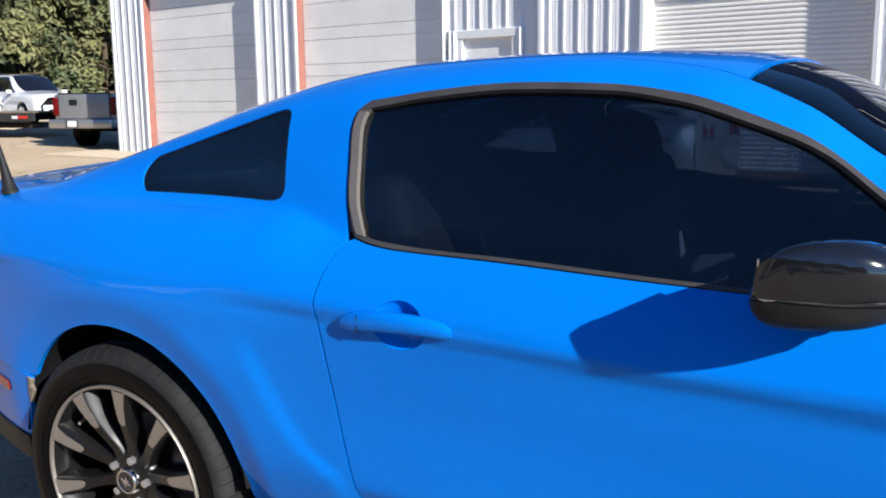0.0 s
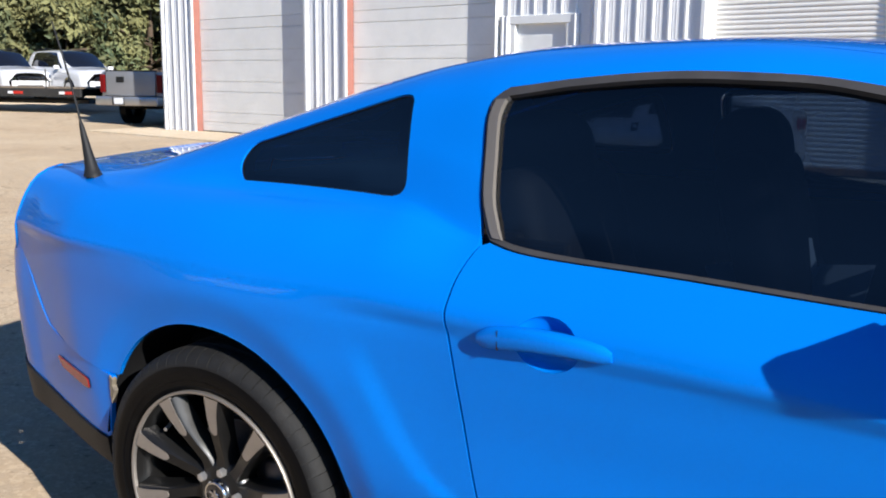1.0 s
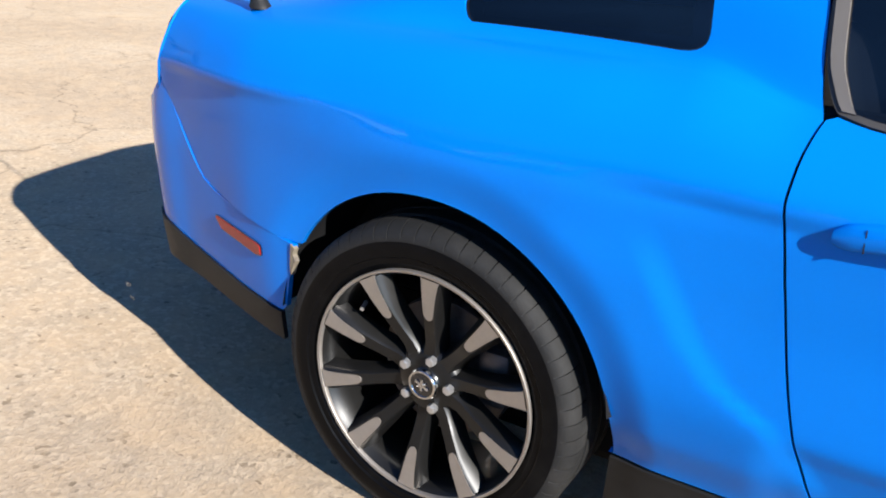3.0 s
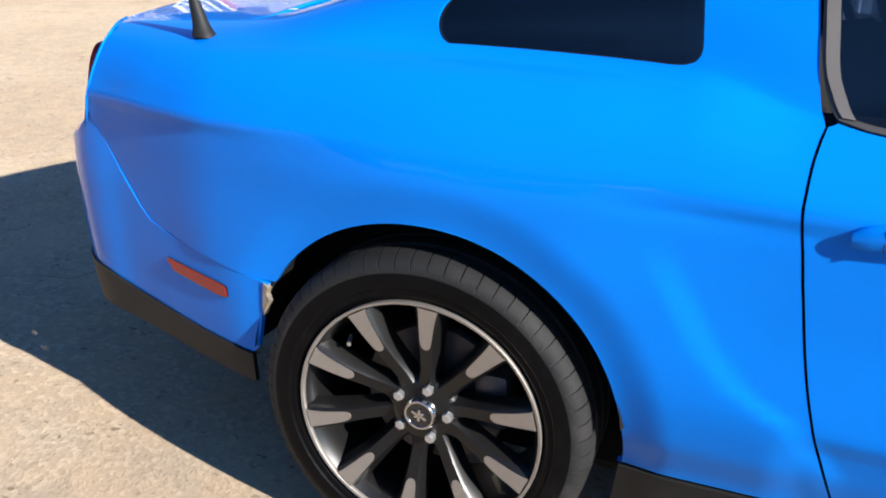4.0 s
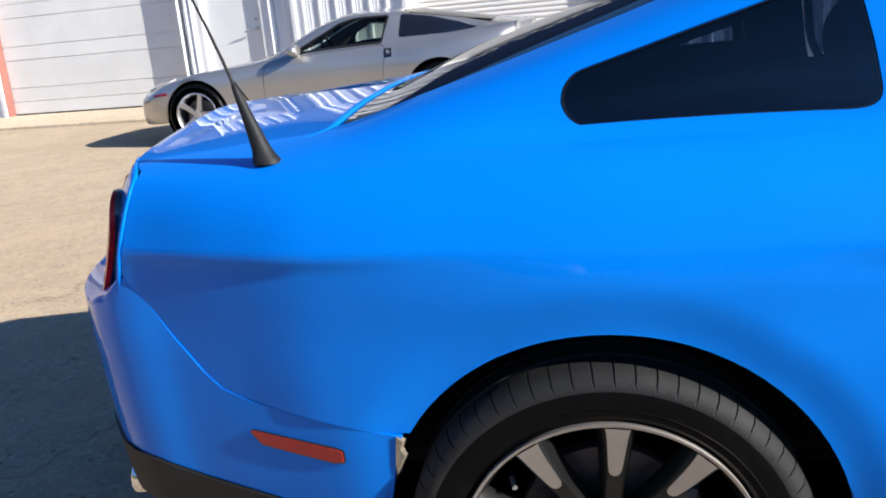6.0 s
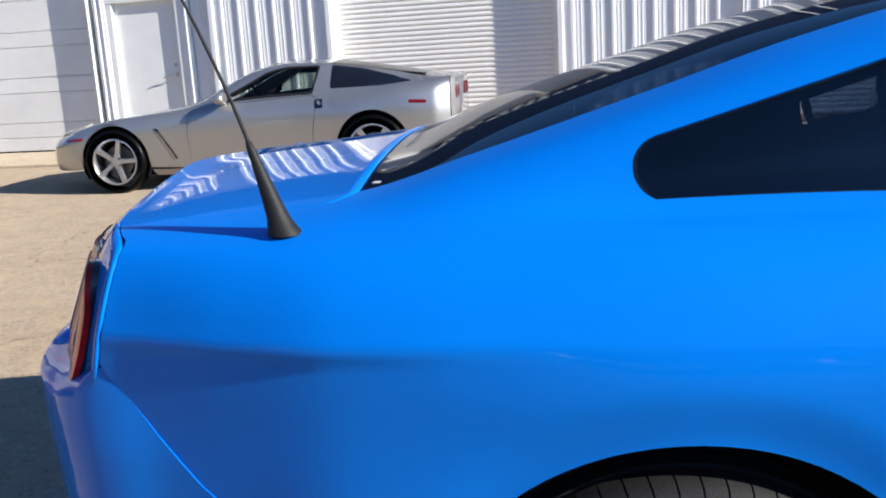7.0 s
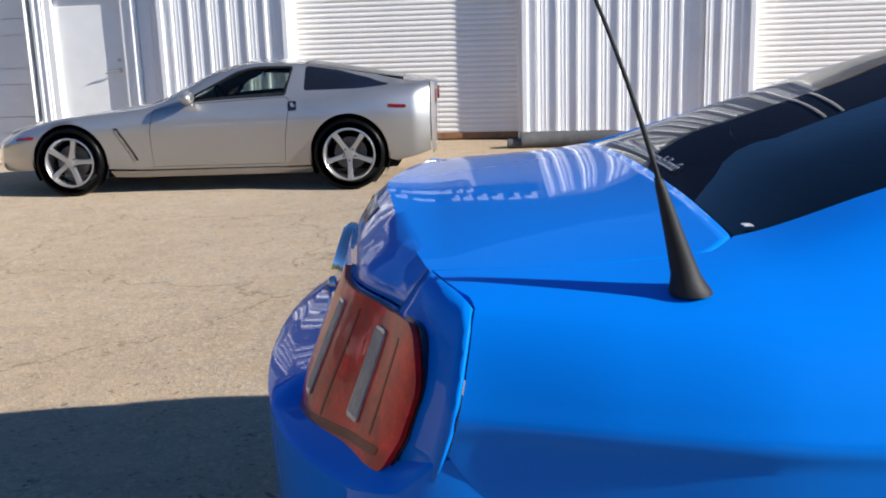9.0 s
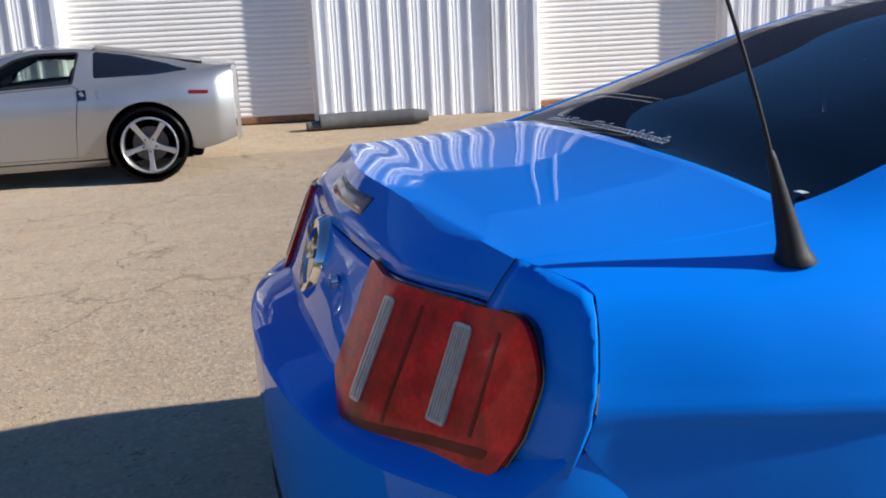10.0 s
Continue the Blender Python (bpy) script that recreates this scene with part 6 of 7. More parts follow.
for side in (1, -1):
    st = 0.04 if side > 0 else 0.09
    ra, fa = arch(0.0, 0.35, 0.372, 190, -12, 26), arch(2.69, 0.335, 0.358, 192, -10, 26)
    under = [(-0.45, 0.26), (-0.37, 0.285)] + ra[1:-1] + [(0.37, 0.24), (0.63, 0.232), (1.90, 0.232), (2.33, 0.25)] + fa[1:-1] + [(3.06, 0.25), (3.40, 0.24), (3.58, 0.28)]
    outl = np.vstack([VO([(-0.77, 0.34)] + under), np.array([[3.58, VK(5.0)], [3.40, VK(5.6)], [3.05, VK(5.9)], [2.7, VK(6.0)], [2.3, VK(6.0)], [1.95, VK(6.2)], [1.62, VK(7.0)], [1.30, VK(7.0)], [1.0, VK(7.0)], [0.5, VK(7.0)], [0.1, VK(7.0)], [-0.25, VK(6.9)], [-0.55, VK(6.4)], [-0.77, VK(6.0)]])])
    loft_panel("body_side", VETTE, outl, SILVER, vette, holes=[inset(v_door, -0.003), v_rear_win, v_side_win], step=st, side=side)
    d = loft_panel("door", VETTE, inset(v_door, 0.003), SILVER, vette, step=st, side=side)
    loft_panel("side_window", VETTE, inset(v_side_win, 0.004), CLEAR, d, step=0.08, side=side, out=-0.006, flange=0)
    loft_panel("window_frame", VETTE, inset(v_side_win, -0.004), TRIM, d, holes=[inset(v_side_win, 0.016)], step=0.06, side=side, out=0.002)
    loft_panel("quarter_window", VETTE, inset(v_rear_win, 0.003), GLOSS, vette, step=0.08, side=side, out=-0.003, flange=0.005)
    # Vent slash behind the front wheel: its shadow as a flat black strip, with a bright rim.
    slot = VO([(2.235, 0.640), (2.205, 0.640), (2.035, 0.330), (2.055, 0.325)])
    loft_panel("side_vent", VETTE, slot, GLOSS, vette, step=0.05, side=side, out=0.003, flange=0.004, label="slanting side vent, its shadow put in as gloss black")
    slot = VO([(2.243, 0.645), (2.228, 0.645), (2.052, 0.322), (2.068, 0.320)])
    loft_panel("vent_edge", VETTE, slot, CHROME, vette, step=0.05, side=side, out=0.006, flange=0.006, label="bright vent edge")
    mk = rounded(VO([(-0.38, 0.800), (-0.55, 0.788), (-0.55, 0.758), (-0.38, 0.768)]), 0.012, 3)
    loft_panel("rear_marker", VETTE, mk, LENS_DARK, vette, step=0.05, side=side, out=0.004, flange=0.006, label="dark red side marker")
    mk = rounded(VO([(3.02, 0.580), (3.22, 0.560), (3.22, 0.535), (3.02, 0.552)]), 0.01, 3)
    loft_panel("front_marker", VETTE, mk, AMBER, vette, step=0.05, side=side, out=0.003, flange=0.006, label="amber front marker")
    hd = rounded(VO([(0.49, 0.845), (0.57, 0.842), (0.565, 0.755), (0.485, 0.760)]), 0.012, 3)
    loft_panel("door_release", VETTE, hd, GLOSS, d, step=0.05, side=side, out=0.002, flange=0.01, label="black door release pocket")
    fl = VO([(0.40, 0.845), (0.26, 0.850), (0.24, 0.775), (0.39, 0.762)])
    loft_panel("filler_flap", VETTE, rounded(fl, 0.02, 4), SILVER, vette, step=0.05, side=side, out=0.002, flange=0.004)
    sk = VO([(0.36, 0.225), (2.32, 0.225), (2.30, 0.165), (0.38, 0.165)])
    loft_panel("side_skirt", VETTE, sk, SILVER, vette, step=0.1, side=side, out=0.006)
    bm = bmesh.new()
    bmesh.ops.create_uvsphere(bm, u_segments=18, v_segments=12, radius=1.0)
    bmesh.ops.transform(bm, matrix=Matrix.Translation((1.50, side * 0.92, 0.905)) @ Matrix.Diagonal((0.075, 0.105, 0.060, 1)), verts=bm.verts)
    for v in bm.verts:
        if v.co.x < 1.455:
            v.co.x = 1.455
    mm = part("door_mirror", bm, SILVER, vette, "silver door mirror", 60)
    part("arm", box_bm(0.05, 0.09, 0.02, (1.52, side * 0.84, 0.855), 0.008), SILVER, mm)


def vette_top(name, x0, x1, v0, mat, n=18, out=0.0):
    xs, vs = np.linspace(x0, x1, n), np.linspace(v0, 8, 9)
    P, N = [], []
    for x in xs:
        vv = np.r_[vs, vs[-2::-1]]
        p, nn = VETTE.at(np.full(len(vv), x), vv), VETTE.normal(np.full(len(vv), x), np.clip(vv, 0, 7.98))
        nn = np.where(nn[:, 2:3] < 0, -nn, nn)
        sg = np.r_[np.ones(9), -np.ones(8)][:, None]
        p[:, 1:2] *= sg
        nn[:, 1:2] *= sg
        P.append(p + out * nn)
        N.append(nn)
    P, N, nv = np.vstack(P), np.vstack(N), 17
    tri = np.array([t for i in range(n - 1) for j in range(nv - 1) for t in ((i * nv + j, (i + 1) * nv + j, (i + 1) * nv + j + 1), (i * nv + j, (i + 1) * nv + j + 1, i * nv + j + 1))])
    s = np.cross(P[tri[:, 1]] - P[tri[:, 0]], P[tri[:, 2]] - P[tri[:, 0]])
    bad = (s * N[tri[:, 0]]).sum(1) < 0
    tri[bad] = tri[bad][:, ::-1]
    return shell(name, P, N, tri, mat, vette, "", 0.01)


vette_top("roof", 0.44, 1.02, 7.02, SILVER)
vette_top("windscreen", 1.03, 1.93, 7.05, CLEAR, out=-0.003)
vette_top("rear_hatch_glass", 0.42, -0.50, 7.05, CLEAR, out=-0.003)
vette_top("rear_deck", -0.51, -0.785, 6.2, SILVER)
vette_top("bonnet", 1.95, 3.58, 6.0, SILVER, 24)
bm = bmesh.new()
secs = [VETTE.at(np.full(17, -0.78), np.linspace(0, 8, 17))]
ring = [(p[0], p[1], p[2]) for p in secs[0]] + [(p[0], -p[1], p[2]) for p in secs[0][::-1]]
outer = [bm.verts.new(p) for p in ring]
mid = [bm.verts.new((p[0] - 0.035, p[1] * 0.93, 0.66 + (p[2] - 0.66) * 0.93)) for p in ring]
for i in range(len(ring)):
    j = (i + 1) % len(ring)
    bm.faces.new((outer[i], outer[j], mid[j], mid[i]))
bm.faces.new(mid)
part("tail_panel", bm, SILVER, vette, "", 40)
for sgn in (-1, 1):
    for y in (0.60, 0.38):
        part("tail_lamp", cyl_bm(0.072, 0.03, (-0.806, sgn * (y - 0.03), 0.84), "x", 28, bevel=0.006), LENS_DARK, vette, "round red tail lamp", 40)
for sgn in (-1, 1):
    part("headlamp", box_bm(0.30, 0.14, 0.02, (3.20, sgn * 0.60, 0.652), 0.008, rot=(sgn * -14, 14, sgn * -12)), CLEAR_LENS, vette, "clear headlamp cover", 40)
part("underbody", box_bm(3.6, 1.35, 0.12, (1.35, 0, 0.24), 0.03), DARK, vette)
part("cabin_floor", box_bm(1.9, 1.35, 0.05, (0.9, 0, 0.42), 0), DARK, vette)
part("dashboard", box_bm(0.45, 1.35, 0.20, (1.60, 0, 0.74), 0.06, 3), DARK, vette, "", 50)
part("cargo_cover", box_bm(0.85, 1.25, 0.03, (0.0, 0, 0.86), 0.01), DARK, vette)
for y in (-0.36, 0.36):
    s_ = part("seat", merge(box_bm(0.13, 0.46, 0.62, (0.66, y, 0.74), 0.06, 4, rot=(0, -18, 0)), box_bm(0.45, 0.46, 0.14, (0.92, y, 0.48), 0.05, 3), box_bm(0.09, 0.26, 0.16, (0.56, y, 1.02), 0.04, 3, rot=(0, -14, 0))), SEAT, vette, "", 50)
bm = lathe_bm([(0.165 + 0.013 * math.cos(a), 0.013 * math.sin(a)) for a in [2 * math.pi * k / 8 for k in range(8)]], 30, "z", closed=True)
bm = merge(bm, box_bm(0.05, 0.32, 0.02, (0, 0, 0), 0.006))
bmesh.ops.transform(bm, matrix=Matrix.Translation((1.30, 0.36, 0.84)) @ Euler((0, radians(-68), 0)).to_matrix().to_4x4(), verts=bm.verts)
part("steering_wheel", bm, DARK, vette, "", 50)
for sgn in (-1, 1):
    for cx, r in ((0.0, 0.385), (2.69, 0.370)):
        bm = bmesh.new()
        rows_ = [[bm.verts.new((cx + r * math.cos(a), sgn * y, 0.34 + r * math.sin(a))) for a in [radians(-30 + 240 * i / 24) for i in range(25)]] for y in (0.875, 0.45)]
        for i in range(24):
            bm.faces.new((rows_[0][i], rows_[0][i + 1], rows_[1][i + 1], rows_[1][i]))
        bm.faces.new(rows_[1])
        part("wheel_housing", bm, DARK, vette, "", 60)


def five_spoke_wheel(parent, x, y, R, rim, width, turn):
    """Silver five-spoke alloy; the outer face looks along local -y, or +y for the left-hand side."""
    hub = new("wheel")
    hub.parent = parent
    hub.matrix_basis = pose(x, y, R, 0, 0, 180 if y > 0 else 0)
    F = -width / 2 + 0.012
    part("tyre", tyre_bm(R, rim, width, 40), TYRE, hub, "", 35)
    part("rim_barrel", lathe_bm([(rim + 0.004, F), (rim - 0.006, F - 0.003), (rim - 0.014, F + 0.004), (rim - 0.022, F + 0.05), (rim - 0.02, 0.08)], 56), ALLOY, hub, "silver rim", 40)
    part("brake_disc", lathe_bm([(0.04, 0.0), (0.155, 0.0), (0.155, 0.02), (0.04, 0.02)], 36), STEEL, hub, "", 40)
    sp = bmesh.new()
    secs = [(0.030, 0.030, 0.016), (0.080, 0.020, 0.012), (0.150, 0.018, 0.004), (rim - 0.012, 0.025, 0.002)]
    rr = [[sp.verts.new(p) for p in ((r, F + y0 + 0.04, -w * 1.2), (r, F + y0, -w), (r, F + y0 - 0.003, 0), (r, F + y0, w), (r, F + y0 + 0.04, w * 1.2))] for r, w, y0 in secs]
    for a, b in zip(rr, rr[1:]):
        for i in range(4):
            sp.faces.new((a[i], a[i + 1], b[i + 1], b[i]))
        sp.faces.new((a[4], a[0], b[0], b[4]))
    s0 = part("spoke", sp, ALLOY, hub, "", 40)
    for k in range(5):
        q = Euler((0, radians(turn + 72 * k), 0)).to_matrix().to_4x4()
        o = s0 if k == 0 else s0.copy()
        if k:
            scene.collection.objects.link(o)
        o.matrix_basis = q
    part("hub_cap", cyl_bm(0.036, 0.02, (0, F + 0.012, 0), "y", 24, bevel=0.004), ALLOY, hub, "", 40)
    n0 = part("lug_nut", cyl_bm(0.011, 0.02, (0, 0, 0), "y", 6), STEEL, hub)
    for k in range(5):
        a = radians(turn + 36 + 72 * k)
        o = n0 if k == 0 else n0.copy()
        if k:
            scene.collection.objects.link(o)
        o.matrix_basis = pose(0.058 * math.cos(a), F + 0.014, 0.058 * math.sin(a))
    return hub


for y in (0.80, -0.80):
    five_spoke_wheel(vette, 0.0, y, 0.338, 0.245, 0.275, 90)
    five_spoke_wheel(vette, 2.69, y, 0.325, 0.232, 0.245, 90 - 20)

# Grey drain pipe lying at the foot of the wall.
pz = 0.068 + 0.104
pp = [Vector((-0.20 + 1.35 * i / 8, 9.80 + 0.05 * math.sin(i * 0.5), pz + 0.003 * math.sin(i))) for i in range(9)]
bm = bmesh.new()
rings = []
NR = 48
for i in range(NR + 1):
    t = i / NR
    k = t * 8
    a = pp[min(int(k), 7)].lerp(pp[min(int(k) + 1, 8)], k - min(int(k), 7))
    r = (0.097 + (0.005 if i % 2 else 0.0)) * (1.0 if t < 0.86 else 1.0 - 2.2 * (t - 0.86))
    rings.append([bm.verts.new(a + Vector((0.02 * 0, r * math.cos(q), r * math.sin(q)))) for q in [2 * math.pi * j / 14 for j in range(14)]])
for a, b in zip(rings, rings[1:]):
    for j in range(14):
        bm.faces.new((a[j], a[(j + 1) % 14], b[(j + 1) % 14], b[j]))
for rg_ in (rings[0], rings[-1]):
    inner = [bm.verts.new(v.co * 0.9 + (sum((w.co for w in rg_), Vector()) / 14) * 0.1) for v in rg_]
    for j in range(14):
        bm.faces.new((rg_[j], rg_[(j + 1) % 14], inner[(j + 1) % 14], inner[j]))
bm = merge(bm, cyl_bm(0.060, 0.20, (-0.27, 9.80, 0.135), "x", 20, bevel=0.008))
tagged(part("drain_pipe", bm, PIPE, None, "", 50), "dark grey ribbed drain pipe lying by the wall", "pipe")


# --------------------------------------------------------- the far yard
def far_wheel(parent, x, y, r, w=0.24):
    bm = merge(tyre_far(r, w), )
    o = part("wheel", bm, TYRE, parent, "", 40)
    o.matrix_basis = pose(x, y, r)
    s = -1 if y < 0 else 1
    part("rim", cyl_bm(r * 0.62, 0.03, (0, s * (w / 2 - 0.004), 0), "y", 24, bevel=0.008), ALLOY, o, "", 40)
    return o


def tyre_far(r, w):
    return lathe_bm([(r * 0.55, -w / 2), (r * 0.9, -w / 2), (r, -w * 0.38), (r, w * 0.38), (r * 0.9, w / 2), (r * 0.55, w / 2)], 28)


def crossover(m, label, paint=WHITE_PAINT, group="white cars behind the trailer"):
    """A white family crossover in the distance."""
    L2 = Loft([
        (-0.85, [(0.70, 0.35), (0.80, 0.50), (0.82, 0.75), (0.80, 0.98), (0.72, 1.10), (0.66, 1.35), (0.50, 1.58), (0, 1.62)]),
        (-0.55, [(0.80, 0.28), (0.90, 0.45), (0.92, 0.75), (0.90, 0.98), (0.84, 1.08), (0.74, 1.38), (0.58, 1.64), (0, 1.68)]),
        (0.5, [(0.82, 0.24), (0.91, 0.42), (0.93, 0.75), (0.91, 0.96), (0.85, 1.05), (0.75, 1.38), (0.60, 1.66), (0, 1.71)]),
        (1.4, [(0.82, 0.24), (0.91, 0.42), (0.93, 0.75), (0.91, 0.96), (0.85, 1.04), (0.74, 1.36), (0.58, 1.62), (0, 1.67)]),
        (2.05, [(0.82, 0.24), (0.91, 0.42), (0.92, 0.75), (0.90, 0.95), (0.84, 1.02), (0.76, 1.14), (0.66, 1.24), (0, 1.34)]),
        (2.4, [(0.82, 0.26), (0.91, 0.42), (0.92, 0.72), (0.90, 0.92), (0.84, 1.00), (0.76, 1.05), (0.60, 1.08), (0, 1.11)]),
        (3.3, [(0.78, 0.28), (0.86, 0.42), (0.87, 0.66), (0.84, 0.84), (0.77, 0.92), (0.66, 0.96), (0.50, 0.98), (0, 1.00)]),
        (3.6, [(0.62, 0.32), (0.68, 0.42), (0.70, 0.58), (0.67, 0.72), (0.60, 0.80), (0.50, 0.84), (0.38, 0.86), (0, 0.88)]),
    ])
    car = empty("crossover", m, label, "car", group=group)
    O, S = L2.outline, L2.s_of
    win = rounded(np.array([[-0.35, S(4.25)], [-0.28, S(5.7)], [1.35, S(5.75)], [2.05, S(4.5)], [2.05, S(4.2)]]), 0.05, 4)
    for side in (-1, 1):
        low = [(-0.50, 0.32), (-0.38, 0.34)] + arch(0, 0.36, 0.39, 180, 0, 14)[1:-1] + [(0.40, 0.27), (2.25, 0.27)] + arch(2.65, 0.36, 0.39, 180, 0, 14)[1:-1] + [(3.05, 0.30), (3.56, 0.36)]
        outl = np.vstack([O([(-0.83, 0.40)] + low), np.array([[3.58, S(5.5)], [3.3, S(6)], [2.42, S(6)], [2.05, S(6)], [1.4, S(6)], [0.5, S(6)], [-0.55, S(6)], [-0.83, S(6)]])])
        loft_panel("body_side", L2, outl, paint, car, holes=[win], step=0.12, side=side)
        loft_panel("side_glass", L2, win, GLOSS, car, step=0.15, side=side, out=-0.006, flange=0)
        for wx in (0.0, 2.65):
            far_wheel(car, wx, side * 0.80, 0.355)
        part("headlamp", box_bm(0.34, 0.05, 0.10, (3.28, side * 0.76, 0.80), 0.02, rot=(0, 8, side * -32)), CLEAR_LENS, car, "", 40)
        part("door_mirror", box_bm(0.12, 0.20, 0.13, (1.98, side * 0.99, 1.08), 0.04, 3), paint, car, "", 50)
        part("roof_rail", tube_bm([(-0.4, side * 0.58, 1.70), (0.4, side * 0.60, 1.735), (1.3, side * 0.58, 1.69)], 0.018, 6), TRIM, car)

    def top(name, x0, x1, v, mat, n=10, out=0.0):
        xs = np.linspace(x0, x1, n)
        vv = np.linspace(v, 7, 7)
        pts = []
        for x in xs:
            p = L2.at(np.full(7, x), vv)
            pts += [(q[0], q[1], q[2] + out) for q in p] + [(q[0], -q[1], q[2] + out) for q in p[-2::-1]]
        fs = [(i * 13 + j, (i + 1) * 13 + j, (i + 1) * 13 + j + 1, i * 13 + j + 1) for i in range(n - 1) for j in range(12)]
        return raw(name, pts, fs, mat, car, "", 40)

    top("roof", -0.83, 1.42, 6.0, paint)
    top("windscreen", 1.43, 2.38, 6.0, GLOSS)
    top("bonnet", 2.40, 3.59, 5.5, paint)
    part("grille", box_bm(0.05, 0.85, 0.13, (3.60, 0, 0.70), 0.03), GLOSS, car)
    part("bumper", box_bm(0.10, 1.25, 0.30, (3.56, 0, 0.47), 0.04, 3), paint, car, "", 50)
    part("lower_grille", box_bm(0.03, 0.9, 0.10, (3.61, 0, 0.42), 0.01), TRIM, car)
    part("tail_panel", box_bm(0.06, 1.35, 0.95, (-0.84, 0, 0.85), 0.03), paint, car)
    part("underbody", box_bm(3.9, 1.4, 0.2, (1.4, 0, 0.36), 0.02), DARK, car)
    return car


crossover(pose(-29.8, 17.6, 0.55, 0, 0, -7), "white crossover with dark glass parked behind the trailer")
crossover(pose(-32.2, 16.25, 0.55, 0, 0, -7), "white crossover with roof rails parked behind the trailer")

# A row of parked cars across the lane, seen only as reflections in the coupe's paint and glass.
for x_, paint_, label_ in ((-8.6, WHITE_PAINT, "white crossover parked nose-in across the lane"), (-4.4, GREY_PAINT, "grey crossover parked nose-in across the lane"),
                           (-1.0, WHITE_PAINT, "white crossover parked nose-in across the lane"), (2.6, SILVER, "silver crossover parked nose-in across the lane"), (6.2, WHITE_PAINT, "white crossover parked nose-in across the lane")):
    crossover(pose(x_, -12.0, 0.0, 0, 0, 90), label_, paint_, "cars parked across the lane")

# Low pale earth bank behind the trailer, on which the crossovers stand.
rnd = random.Random(31)
bm = bmesh.new()
d_, n_ = Vector((math.cos(radians(201)), math.sin(radians(201)), 0)), Vector((-math.sin(radians(201)), math.cos(radians(201)), 0)) * -1
rows_ = []
for i in range(60):
    s_ = -2.5 + 0.55 * i
    fade = min(1.0, i / 4)
    rows_.append([bm.verts.new(Vector((-23.2, 14.9, 0)) + d_ * s_ + n_ * (o + rnd.uniform(-0.16, 0.16)) + Vector((0, 0, 0.10 + (z - 0.10) * fade + rnd.uniform(-0.03, 0.03) * (0.2 < z < 0.54)))) for o, z in ((1.3, 0.10), (1.6, 0.30), (1.9, 0.40), (2.2, 0.50), (2.7, 0.55), (6.0, 0.55), (20.0, 0.57))])
for a, b in zip(rows_, rows_[1:]):
    for i in range(6):
        bm.faces.new((a[i], a[i + 1], b[i + 1], b[i]))
tagged(part("earth_bank", bm, APRON), "low pale earth bank under the parked crossovers", "ground", kind="structure")

# Pickup beyond the building's corner, tailgate towards the lot.
pk = empty("pickup_truck", pose(-18.9, 12.75, 0.05, 0, 0, 103) @ Matrix.Diagonal((1.05, 1.04, 1.13, 1)), "silver-grey pickup truck with chrome rear bumper, parked", "truck")
part("bed", box_bm(1.95, 1.90, 0.62, (0.98, 0, 0.93), 0.05, 3), GREY_PAINT, pk, "", 50)
part("tailgate", box_bm(0.06, 1.52, 0.56, (-0.02, 0, 0.97), 0.025, 3), GREY_PAINT, pk, "silver-grey tailgate", 50)
part("gate_handle", box_bm(0.03, 0.24, 0.13, (-0.055, 0.30, 1.06), 0.02), TRIM, pk, "black tailgate handle")
part("gate_cap", box_bm(0.10, 1.54, 0.03, (0.0, 0, 1.255), 0.01), TRIM, pk)
part("bumper", box_bm(0.22, 1.92, 0.20, (-0.12, 0, 0.58), 0.04, 3), ALLOY, pk, "bright steel bumper", 50)
part("plate_recess", box_bm(0.03, 0.36, 0.17, (-0.235, 0.22, 0.585), 0.01), TRIM, pk)
part("plate", box_bm(0.01, 0.29, 0.14, (-0.255, 0.20, 0.585), 0.005), WHITE_PAINT, pk, "plain pale plate")
for sgn in (-1, 1):
    part("tail_lamp", box_bm(0.07, 0.15, 0.40, (-0.015, sgn * 0.87, 0.97), 0.02), LENS_DARK, pk, "tall red tail lamp")
    for x in (0.95, 4.45):
        far_wheel(pk, x, sgn * 0.82, 0.39, 0.27)
part("cab", merge(box_bm(2.15, 1.86, 0.62, (3.02, 0, 0.93), 0.06, 3), box_bm(1.65, 1.62, 0.66, (2.95, 0, 1.52), 0.16, 4)), GREY_PAINT, pk, "", 50)
part("rear_window", box_bm(0.04, 1.30, 0.40, (2.11, 0, 1.56), 0.05), GLOSS, pk)
part("bonnet", box_bm(1.35, 1.84, 0.60, (4.70, 0, 0.92), 0.10, 3), GREY_PAINT, pk, "", 50)
part("chassis", box_bm(4.6, 1.1, 0.24, (2.6, 0, 0.52), 0.03), DARK, pk)

# Flat-deck trailer between the lot and the parked cars.
tr = empty("flatbed_trailer", pose(-23.2, 14.9, 0.22, 0, 0, 201), "long black flat-deck trailer with wooden boards", "trailer")
part("frame_rail", box_bm(10.4, 0.10, 0.24, (5.2, -1.08, 0.62), 0.02), TRAILER, tr, "black side rail")
part("frame_rail", box_bm(10.4, 0.10, 0.24, (5.2, 1.08, 0.62), 0.02), TRAILER, tr, "black side rail")
for i in range(6):
    part("deck_board", box_bm(10.4, 0.34, 0.04, (5.2, -0.90 + 0.36 * i, 0.765), 0.006), WOOD, tr)
for x in (0.35, 2.1, 4.2, 6.4):
    part("side_marker", box_bm(0.32, 0.02, 0.08, (x, 1.140, 0.62), 0.005), RED_MARK, tr, "red reflector")
    part("side_reflector", box_bm(0.18, 0.02, 0.08, (x + 0.26, 1.141, 0.62), 0.005), WHITE_PAINT, tr, "white reflector")
for x in (5.0, 5.95):
    for y in (-0.95, 0.95):
        far_wheel(tr, x, y, 0.40, 0.24)
